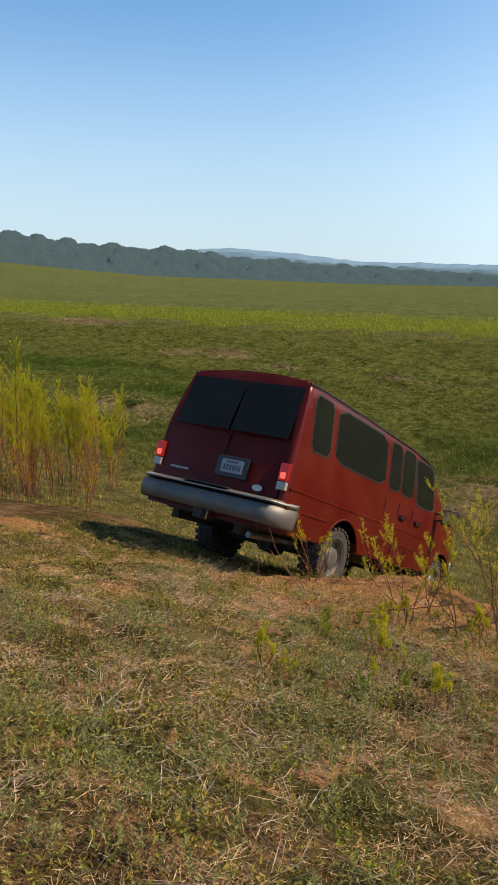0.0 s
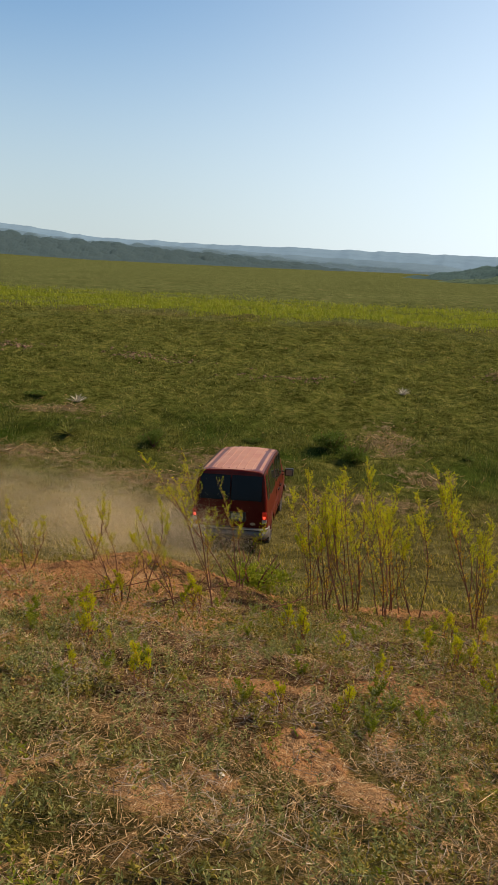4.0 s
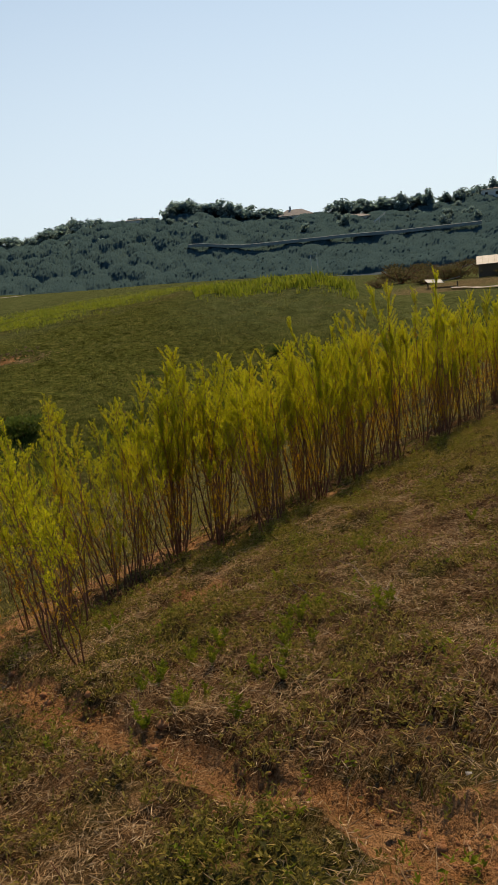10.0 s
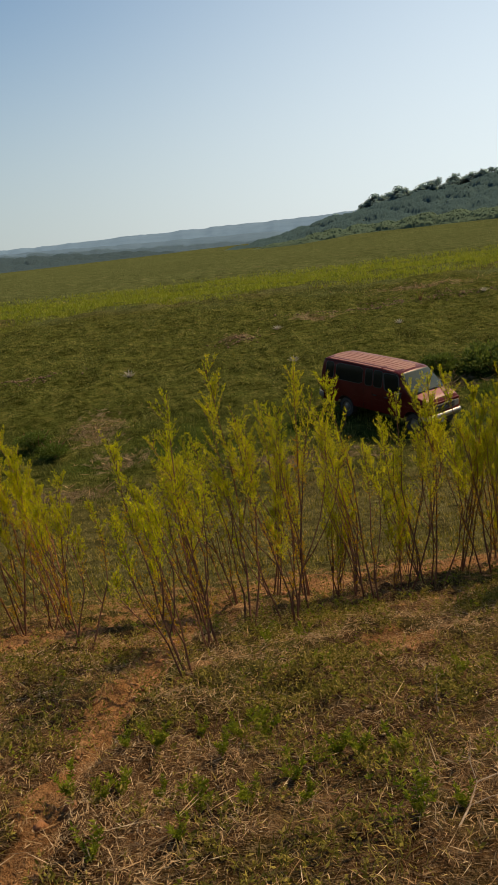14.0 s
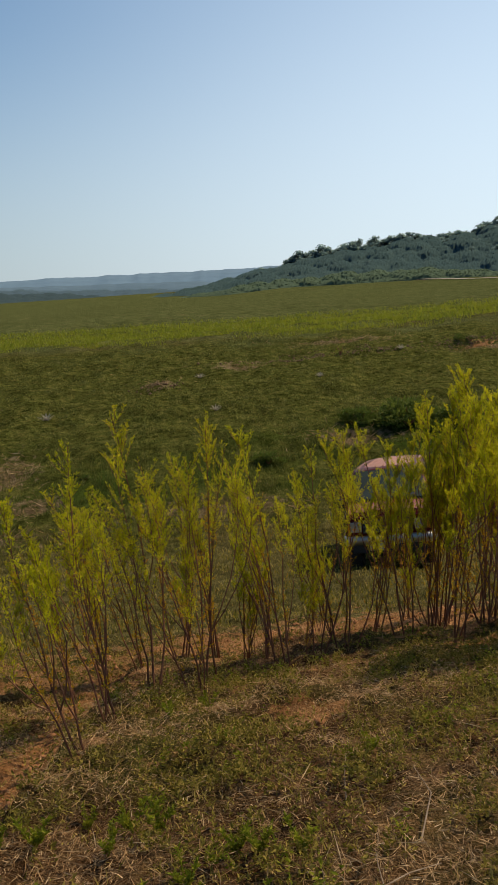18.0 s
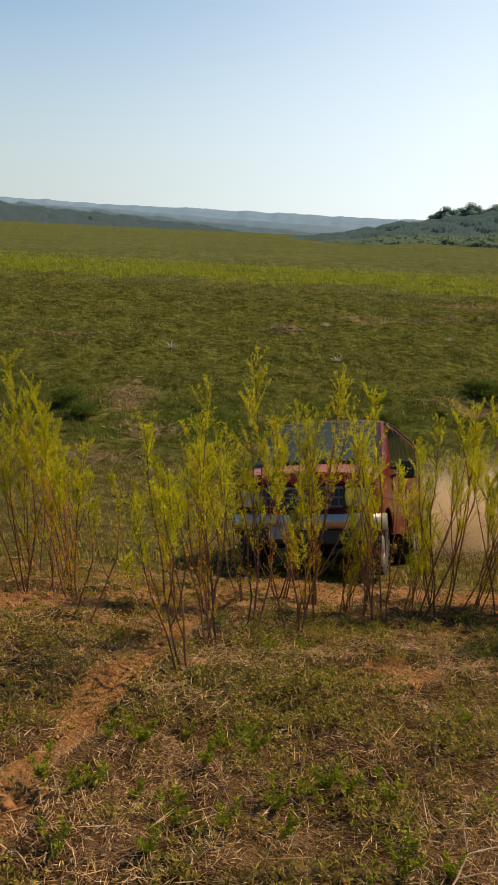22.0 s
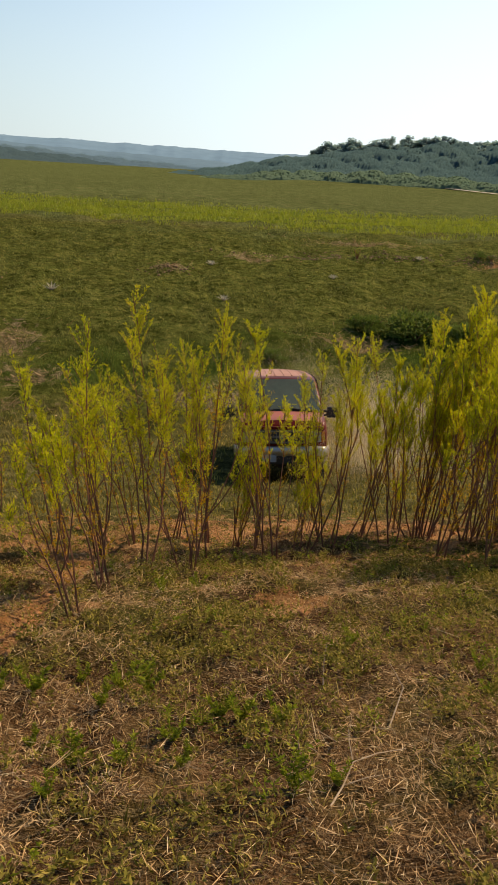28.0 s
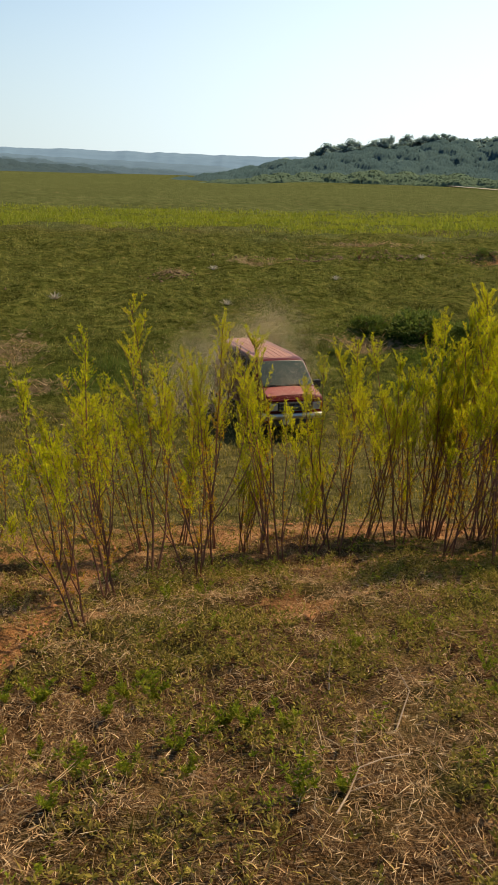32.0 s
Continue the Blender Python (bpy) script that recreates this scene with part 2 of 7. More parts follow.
    c = mixed(t, 0.45, c, ramp(t, big, [(0.35, (0.7, 0.7, 0.66)), (0.65, (1.0, 1.0, 1.0))]), "MULTIPLY")
    t.links.new(c, p.inputs["Base Color"])
    p.inputs["Roughness"].default_value = 1.0
    p.inputs["Specular IOR Level"].default_value = 0.0
    bumped(t, p, maths(t, "ADD", maths(t, "ADD", tiny, maths(t, "MULTIPLY", grit, 0.7)), maths(t, "MULTIPLY", small, 2.0)), 1.0, 0.06)
    return m


LEAF_STOPS = [(0.0, (0.24, 0.28, 0.013)), (0.35, (0.44, 0.45, 0.017)), (0.7, (0.59, 0.545, 0.024)), (1.0, (0.68, 0.51, 0.032))]
M = {
    "ground": ground_material(),
    "leaf": foliage_material("shrub_leaf", LEAF_STOPS, 0.7),
    "leaf_low": foliage_material("shrub_leaf_yellowing", [(0.0, (0.36, 0.26, 0.016)), (0.5, (0.53, 0.33, 0.022)), (1.0, (0.55, 0.2, 0.022))], 0.6),
    "stem": surface("shrub_bark", [(0.15, 0.054, 0.028), (0.27, 0.11, 0.052)], 9, 0.8, fine=80, vary=0.25),
    "straw": foliage_material("dry_straw", [(0.0, (0.110, 0.062, 0.031)), (0.35, (0.335, 0.196, 0.088)), (0.75, (0.570, 0.385, 0.200)), (1.0, (0.760, 0.605, 0.390))], 0.25),
    "blade": foliage_material("short_weeds", [(0.0, (0.082, 0.074, 0.014)), (0.4, (0.2, 0.175, 0.03)), (0.75, (0.36, 0.285, 0.064)), (1.0, (0.53, 0.37, 0.15))], 0.4),
    "slope_blade": foliage_material("slope_grass", [(0.0, (0.06, 0.07, 0.017)), (0.5, (0.135, 0.148, 0.032)), (0.85, (0.24, 0.225, 0.058)), (1.0, (0.35, 0.29, 0.125))], 0.4),
    "tall_grass": foliage_material("tall_yellow_grass", [(0.0, (0.15, 0.185, 0.02)), (0.5, (0.24, 0.275, 0.025)), (1.0, (0.32, 0.32, 0.045))], 0.5),
    "weed": foliage_material("fresh_weed_leaf", [(0.0, (0.11, 0.15, 0.014)), (0.6, (0.24, 0.28, 0.024)), (1.0, (0.37, 0.36, 0.04))], 0.5),
    "sage": foliage_material("grey_green_weed", [(0.0, (0.12, 0.135, 0.045)), (0.5, (0.25, 0.265, 0.09)), (0.85, (0.4, 0.39, 0.16)), (1.0, (0.48, 0.42, 0.22))], 0.45),
    "grey_stalk": foliage_material("grey_dead_stalk", [(0.0, (0.14, 0.1, 0.075)), (0.5, (0.36, 0.29, 0.22)), (1.0, (0.6, 0.53, 0.44))], 0.15),
    "bush": foliage_material("gully_bush_leaf", [(0.0, (0.055, 0.085, 0.016)), (0.6, (0.11, 0.155, 0.026)), (1.0, (0.18, 0.21, 0.05))], 0.45),
    "scrub": foliage_material("valley_scrub", [(0.0, (0.09, 0.085, 0.035)), (0.6, (0.15, 0.125, 0.05)), (1.0, (0.21, 0.16, 0.08))], 0.35, 1.0, 0.6),
    "pale": foliage_material("dead_leaf", [(0.0, (0.3, 0.26, 0.19)), (0.6, (0.5, 0.46, 0.37)), (1.0, (0.62, 0.6, 0.5))], 0.3),
    "twig": surface("grey_twig", [(0.2, 0.14, 0.09), (0.34, 0.26, 0.18)], 20, 0.9, fine=90, vary=0.3),
    "clod": surface("soil_clod", [(0.33, 0.135, 0.05), (0.47, 0.22, 0.09)], 9, 0.95, fine=50, bump=0.8, vary=0.2),
    "earth": surface("brown_earth", [(0.12, 0.07, 0.04), (0.2, 0.12, 0.075)], 3, 0.95, fine=20, bump=0.8, island=0.45),
    "stone": surface("pale_stone", [(0.4, 0.37, 0.33), (0.6, 0.57, 0.52)], 12, 0.85, fine=60, vary=0.2),
    "paint": surface("red_van_paint", [(0.08, 0.0048, 0.0035), (0.1, 0.0065, 0.0045)], 1.2, 0.34, fine=160, bump=0.02, coat=0.08, dust=0.04, spec=0.1),
    "roof": surface("sun_faded_roof_paint", [(0.3, 0.11, 0.075), (0.38, 0.185, 0.135)], 1.6, 0.6, fine=120, bump=0.05, dust=0.35),
    "bonnet": surface("sun_faded_bonnet_paint", [(0.25, 0.055, 0.042), (0.34, 0.1, 0.075)], 1.6, 0.45, fine=120, bump=0.05, dust=0.2),
    "seam": surface("panel_gap", [(0.02, 0.008, 0.008)], 5, 0.9, bump=0),
    "rubber": surface("tyre_rubber", [(0.02, 0.019, 0.018), (0.045, 0.04, 0.035)], 8, 0.85, fine=70, dust=0.08),
    "black": surface("black_plastic", [(0.012, 0.012, 0.013), (0.025, 0.024, 0.024)], 7, 0.5, fine=150, bump=0.1),
    "under": surface("dusty_chassis", [(0.02, 0.017, 0.015), (0.06, 0.045, 0.035)], 4, 0.9, fine=40),
    "chrome": surface("dusty_chrome", [(0.36, 0.34, 0.31), (0.48, 0.455, 0.41)], 3, 0.36, 0.8, fine=120, bump=0.05, dust=0.42),
    "dull": surface("dull_bumper_steel", [(0.1, 0.095, 0.088), (0.15, 0.143, 0.132)], 3, 0.5, 0.4, fine=90, bump=0.1, dust=0.12),
    "steel": surface("wheel_steel", [(0.16, 0.155, 0.15), (0.28, 0.27, 0.26)], 8, 0.45, 0.7, fine=90, bump=0.1, dust=0.15),
    "glass": surface("tinted_glass", [(0.008, 0.01, 0.009), (0.012, 0.014, 0.013)], 2, 0.08, fine=200, bump=0, coat=0.0, spec=0.12),
    "screen": surface("windscreen_glass", [(0.045, 0.06, 0.046), (0.07, 0.088, 0.068)], 2, 0.1, fine=200, bump=0, coat=0.0, dust=0.05, spec=0.25),
    # lamp lenses: tan of the ground's reflection is put into the colour
    "lamp_glass": surface("ground_tinted_lamp_glass", [(0.3, 0.27, 0.22), (0.42, 0.37, 0.31)], 9, 0.15, fine=90, bump=0.05, coat=0.5),
    "amber": surface("amber_lens", [(0.6, 0.17, 0.01), (0.75, 0.26, 0.02)], 9, 0.2, coat=0.5, bump=0.05),
    "plate": surface("number_plate", [(0.22, 0.23, 0.23), (0.28, 0.29, 0.29)], 9, 0.5, bump=0),
    "mark": surface("plate_marking", [(0.06, 0.08, 0.12)], 9, 0.6, bump=0),
    # hill tree leaf, paled to blue-green so the colour carries the haze
    "hill_wood": canopy_material("hazed_tree_leaf", [(0.2, 0.305, 0.31), (0.225, 0.335, 0.325), (0.25, 0.36, 0.325)]),
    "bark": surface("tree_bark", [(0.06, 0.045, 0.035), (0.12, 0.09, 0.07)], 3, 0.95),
    # hill scrub, canopy and foot bushes: haze is put into these colours
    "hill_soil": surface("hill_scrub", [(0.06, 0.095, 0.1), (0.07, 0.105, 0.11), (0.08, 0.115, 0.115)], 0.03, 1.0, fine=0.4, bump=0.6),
    "hazed_canopy": canopy_material("hazed_canopy", [(0.086, 0.15, 0.16), (0.12, 0.197, 0.196), (0.168, 0.255, 0.216)]),
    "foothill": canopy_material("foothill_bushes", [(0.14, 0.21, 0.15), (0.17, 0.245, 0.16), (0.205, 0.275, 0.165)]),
    # woods on the plain's edge, blued and paled to carry the haze
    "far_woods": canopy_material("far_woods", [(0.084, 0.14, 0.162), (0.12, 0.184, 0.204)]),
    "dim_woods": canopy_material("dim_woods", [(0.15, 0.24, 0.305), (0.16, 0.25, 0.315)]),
    "haze_green": foliage_material("hazed_wooded_ridge", [(0.0, (0.075, 0.125, 0.15)), (1.0, (0.09, 0.14, 0.16))], 0.3, 1.0, 0.8),
    # distant ridges: the blue of the haze is put into the base colours
    "haze_blue": surface("haze_blued_ridge", [(0.108, 0.178, 0.232), (0.118, 0.19, 0.246)], 0.006, 1.0, fine=0.05, bump=0.3, spec=0.1),
    "haze_pale": surface("haze_paled_ridge", [(0.15, 0.245, 0.33), (0.16, 0.256, 0.342)], 0.005, 1.0, fine=0.03, bump=0.2, spec=0.1),
    # grey with some haze mixed into the colour
    "terrace": surface("hazy_grey_bank", [(0.15, 0.185, 0.19), (0.19, 0.225, 0.225)], 0.3, 1.0, fine=3),
    "white_wall": surface("pale_render", [(0.55, 0.53, 0.49), (0.7, 0.68, 0.63)], 0.5, 0.8, fine=6),
    "roof_tile": surface("grey_roofing", [(0.2, 0.18, 0.17), (0.3, 0.27, 0.25)], 0.6, 0.85, fine=8),
    "tin": surface("pale_sheet_metal", [(0.2, 0.205, 0.21), (0.28, 0.285, 0.29)], 1.0, 0.6, 0.1, fine=20, bump=0.05),
    "road": surface("pale_gravel_track", [(0.38, 0.32, 0.25), (0.5, 0.44, 0.36)], 0.4, 0.95, fine=9),
    "wood": surface("weathered_timber", [(0.1, 0.08, 0.06), (0.18, 0.14, 0.1)], 4, 0.9, fine=50),
}
m_light, _t, _p = nodes_of("lit_brake_lens")
_p.inputs["Base Color"].default_value = (0.16, 0.005, 0.004, 1)
_p.inputs["Emission Color"].default_value = (1.0, 0.05, 0.02, 1)
_p.inputs["Emission Strength"].default_value = 0.12
_p.inputs["Roughness"].default_value = 0.25
M["brake"] = m_light
m_bulb, _t, _p = nodes_of("lit_bulb_lens")
_p.inputs["Base Color"].default_value = (0.5, 0.01, 0.008, 1)
_p.inputs["Emission Color"].default_value = (1.0, 0.08, 0.04, 1)
_p.inputs["Emission Strength"].default_value = 1.4
M["bulb"] = m_bulb


# ---- building helpers ----
def tri_mesh(name, verts, tris, material):
    """A mesh from arrays of corners and triangles."""
    verts, tris = np.asarray(verts, np.float32), np.asarray(tris, np.int32)
    me = bpy.data.meshes.new(name)
    me.vertices.add(len(verts))
    me.vertices.foreach_set("co", verts.ravel())
    me.loops.add(tris.size)
    me.loops.foreach_set("vertex_index", tris.ravel())
    me.polygons.add(len(tris))
    me.polygons.foreach_set("loop_start", np.arange(len(tris), dtype=np.int32) * 3)
    me.polygons.foreach_set("loop_total", np.full(len(tris), 3, np.int32))
    me.update(calc_edges=True)
    me.materials.append(material)
    return me


def part(name, bm, material, parent, label="", smooth=False):
    """Links a bmesh as one mesh object under a thing or a part."""
    me = bpy.data.meshes.new(name)
    bm.to_mesh(me)
    bm.free()
    me.materials.append(material)
    if smooth:
        me.polygons.foreach_set("use_smooth", np.ones(len(me.polygons), bool))
    ob = new(name, me)
    ob.parent = parent
    return tagged(ob, label)


def mesh_part(name, me, parent, label=""):
    ob = new(name, me)
    ob.parent = parent
    return tagged(ob, label)


def add_box(bm, x0, x1, y0, y1, z0, z1, bevel=0.0, m=None):
    r = bmesh.ops.create_cube(bm, size=1.0)
    vs = r["verts"]
    for v in vs:
        v.co = Vector(((x0 + x1) / 2 + v.co.x * (x1 - x0), (y0 + y1) / 2 + v.co.y * (y1 - y0), (z0 + z1) / 2 + v.co.z * (z1 - z0)))
        if m is not None:
            v.co = m @ v.co
    if bevel:
        es = list({e for v in vs for e in v.link_edges})
        bmesh.ops.bevel(bm, geom=es, offset=bevel, segments=2, affect="EDGES", profile=0.6)
    return bm


def add_tube(bm, pts, radii, sides=6):
    """A bent, tapered tube through the points."""
    rings = []
    pts = [Vector(p) for p in pts]
    for i, p in enumerate(pts):
        d = (pts[min(i + 1, len(pts) - 1)] - pts[max(i - 1, 0)]).normalized()
        a = d.orthogonal().normalized()
        b = d.cross(a)
        rings.append([bm.verts.new(p + float(radii[i]) * (math.cos(k * math.tau / sides) * a + math.sin(k * math.tau / sides) * b)) for k in range(sides)])
    for r0, r1 in zip(rings, rings[1:]):
        for k in range(sides):
            bm.faces.new((r0[k], r0[(k + 1) % sides], r1[(k + 1) % sides], r1[k]))
    bm.faces.new(rings[0][::-1])
    bm.faces.new(rings[-1])
    return bm


def leaf_mesh(name, pos, direction, length, width, material, rng, fold=0.25):
    """Many small pointed leaves, two triangles each, folded along the middle."""
    n = len(pos)
    d = direction / np.linalg.norm(direction, axis=1, keepdims=True)
    r = rng.normal(size=(n, 3))
    s = np.cross(d, r)
    s /= np.linalg.norm(s, axis=1, keepdims=True)
    u = np.cross(s, d)
    L, W = np.asarray(length)[:, None] * np.ones((n, 1)), np.asarray(width)[:, None] * np.ones((n, 1))
    mid = pos + d * L * 0.45
    v = np.stack([pos, mid + s * W / 2 + u * W * fold, pos + d * L, mid - s * W / 2 + u * W * fold], 1).reshape(-1, 3)
    b = np.arange(n)[:, None] * 4
    f = np.concatenate([b + [0, 1, 2], b + [0, 2, 3]], 1).reshape(-1, 3)
    return tri_mesh(name, v, f, material)


def blades(name, base, height, lean, width, material, rng, bend=0.5):
    """Grass blades: a strip of three triangles that bends over."""
    n = len(base)
    a = rng.uniform(0, math.tau, n)
    d = np.stack([np.cos(a), np.sin(a), 0 * a], 1)
    s = np.stack([-np.sin(a), np.cos(a), 0 * a], 1) * np.asarray(width)[:, None] / 2
    h, l = np.asarray(height)[:, None], np.asarray(lean)[:, None]
    up = np.array([[0.0, 0.0, 1.0]])
    mid = base + up * h * 0.6 + d * l * h * (0.6 * (1 - bend))
    tip = base + up * h + d * l * h
    v = np.stack([base - s, base + s, mid + s * 0.8, mid - s * 0.8, tip], 1).reshape(-1, 3)
    b = np.arange(n)[:, None] * 5
    f = np.concatenate([b + [0, 1, 2], b + [0, 2, 3], b + [3, 2, 4]], 1).reshape(-1, 3)
    return tri_mesh(name, v, f, material)


# ---- the lie of the land ----
KY = [-60, -8, 0, 4, 6.5, 9, 12, 15, 20, 26, 30, 40, 52, 60, 150, 300, 600, 3000]
KZ = [0.9, 0.6, 0, -1.05, -1.95, -2.95, -4.1, -5.05, -6.1, -6.15, -5.7, -4.3, -2.9, -2.6, -2.2, -1.6, -1.4, -1.4]


def ease(a, b, v):
    u = np.clip((v - a) / (b - a), 0, 1)
    return u * u * (3 - 2 * u)


def land(x, y):
    """Height of the bank, the gully, the far slope and the plain."""
    x, y = np.asarray(x, float), np.asarray(y, float)
    w = np.clip(np.abs(y - 5) * 0.06, 0.3, 4)
    z = (np.interp(y - w, KY, KZ) + 2 * np.interp(y, KY, KZ) + np.interp(y + w, KY, KZ)) / 4
    z = z - 0.2 * ease(-4, -9, x) * ease(5, 9, y) * ease(20, 15, y)
    z = z + 0.1 * np.exp(-((x + 11.8) / 2.4) ** 2 - ((y - 6.2) / 2.0) ** 2) + 0.38 * np.exp(-((x + 14.9) / 2.2) ** 2 - ((y - 7.6) / 2.6) ** 2) + 0.2 * np.exp(-((x - 4.0) / 1.6) ** 2 - ((y - 12.9) / 3.0) ** 2)
    r, az = np.hypot(x, y), np.degrees(np.arctan2(x, np.maximum(y, 1e-6)))
    rc = np.interp(az, [20, 25, 35, 45, 55, 65, 75, 90], [500, 300, 170, 110, 85, 80, 85, 90])
    k = ease(18, 40, az) * ease(45, 80, r)
    open_end = ease(50, 58, az)
    # the lip of the cut where the van went over, and the rise of the plain towards the western woods
    z = z + 0.42 * np.exp(-((x + 9.35) / 1.05) ** 2 - ((y - 6.4) / 1.0) ** 2)
    z = z + np.interp(az, [-62, -49, -45, -38.7, -31, -23.5, -15], [14, 11, 8, 4, 2.2, 0.4, 0]) * ease(110, 540, r)
    z = z + 2.3 * ease(190, 300, r) * ease(5, 11, az) * ease(34, 24, az)
    z = z * (1 - k) - k * (1.0 + 3.6 * open_end)
    return z - (5 - 2.1 * open_end) * ease(0, 90 - 35 * open_end, r - rc) * ease(22, 32, az)


def wave(x, y, seed, scale):
    """Smooth pseudo-noise from a few sines, about -1 to 1."""
    rg = np.random.default_rng(seed)
    z = 0
    for _ in range(15):
        a, f, p = rg.uniform(0, math.tau), rg.uniform(0.35, 2.4) / scale, rg.uniform(0, math.tau)
        z = z + np.sin((x * math.cos(a) + y * math.sin(a)) * f * math.tau + p)
    return z / 4.4


def rut_edge(y):
    """The line of the low scarp that the rut has cut down the bank."""
    return np.interp(y, [-1.0, 0.6, 1.5, 2.0, 2.7, 3.4, 4.2, 4.8, 6.5], [-0.8, -0.94, -0.97, -0.93, -0.88, -0.77, -0.65, -0.55, -0.35]) + 0.025 * np.sin(y * 7.0)


def rut_depth(x, y):
    """The eroded rut that runs down the bank: a steep scarp on its sunny side, a washed floor that eases out on the other."""
    d = x - rut_edge(y)
    wide = 0.2 + 0.14 * ease(1.2, 0.4, y) + 0.1 * ease(2.6, 3.6, y)
    k = ease(-0.4, 0.7, y) * ease(8.0, 5.0, y)
    return np.where(d > 0, np.exp(-(d / 0.085) ** 2), np.exp(-(d / wide) ** 2)) * k


def micro(x, y):
    r = np.hypot(x, y)
    near = ease(60, 15, r)
    z = 0.035 * wave(x, y, 3, 1.1) * near + 0.016 * wave(x, y, 4, 0.35) * near + 0.014 * wave(x, y, 7, 0.16) * ease(9, 6, r + 0 * x) * (y > -2)
    # trampled, slumped ledges that run along the far slope
    z = z + 0.085 * np.abs(wave(x * 0.3, y, 51, 2.6)) * ease(27, 34, y) * ease(66, 52, y)
    z = z + 0.16 * wave(x, y, 5, 6.0) * ease(18, 30, y) * ease(200, 60, r) + 0.045 * wave(x, y, 6, 2.2) * ease(24, 32, y) * ease(75, 50, y)
    z = z - 0.55 * np.exp(-(((x - 21.5) / 2.4) ** 2 + ((y - 47.2) / 1.0) ** 2)) 
    return z - 0.1 * rut_depth(x, y)


def height(x, y):
    return land(x, y) + micro(x, y)


def at(x, y):
    return float(height(x, y))


# bare earth: x, y, reach along x, reach along y
BARE = [(0.86, 3.96, 0.3, 0.35), (-13.8, 4.5, 0.7, 0.3), (-11.2, 3.2, 0.35, 0.2),
        (-10.6, 5.4, 2.2, 1.0), (-9.5, 4.4, 1.4, 0.6), (-9.3, 7.0, 1.6, 1.3), (-11.3, 8.5, 1.6, 2.8), (-7.6, 3.0, 0.35, 0.25), (-6.9, 3.2, 0.4, 0.3),
        (-7.3, 2.1, 0.25, 0.2), (-5.1, 2.2, 0.3, 0.3), (-5.3, 1.5, 0.35, 0.25), (-4.5, 3.9, 0.5, 0.2), (0.32, 0.42, 0.3, 0.35), (-1.2, 0.62, 0.4, 0.22), (-2.2, 5.4, 1.0, 0.7), (1.8, 7.2, 2.6, 1.0), (-7.0, 7.6, 1.6, 1.0), (22.4, 47.7, 1.3, 0.5)]
DRY = [(-6.3, 30.7, 1.6, 2.6), (-4.8, 26.6, 1.6, 1.4), (0.3, 42.7, 1.3, 1.1), (5.6, 46.0, 2.6, 0.8), (14, 51.5, 5, 1.3), (-39.8, 43.5, 2.0, 1.2), (-35.5, 44.1, 2.4, 1.3),
       (-60, 55, 5, 3), (-34, 30.5, 6, 2.2), (-12.5, 26, 3, 2), (2.0, 24.5, 4, 1.5), (22, 46.5, 4, 1.6), (9, 31.5, 3, 1.2), (-22, 31, 3, 1.2), (-14, 23.5, 5, 1.6), (-21, 25.5, 4, 1.6), (-7, 23, 4, 1.3), (135, 72, 40, 16)]


LUSH = [(-44, 38, 9, 2.0), (-33, 34.5, 6, 1.6), (11.5, 32.2, 3.5, 1.4)]
# slumped brown earth on the far slope
SLUMP = [(-58.5, 54.5, 5.0, 1.8), (-37.0, 45.0, 4.2, 1.4), (-30.0, 42.0, 2.0, 1.2), (9.0, 47.3, 4.5, 0.9), (15.0, 48.0, 3.0, 0.9), (21.5, 48.6, 3.5, 0.9), (0.4, 42.3, 1.2, 0.9), (-21, 41.5, 3.0, 0.9), (-12, 38.5, 3.0, 0.8)]


def spots(table, x, y):
    z = np.zeros_like(x)
    for cx, cy, rx, ry in table:
        z = np.maximum(z, np.exp(-(((x - cx) / rx) ** 2 + ((y - cy) / ry) ** 2) * 0.9))
    return z


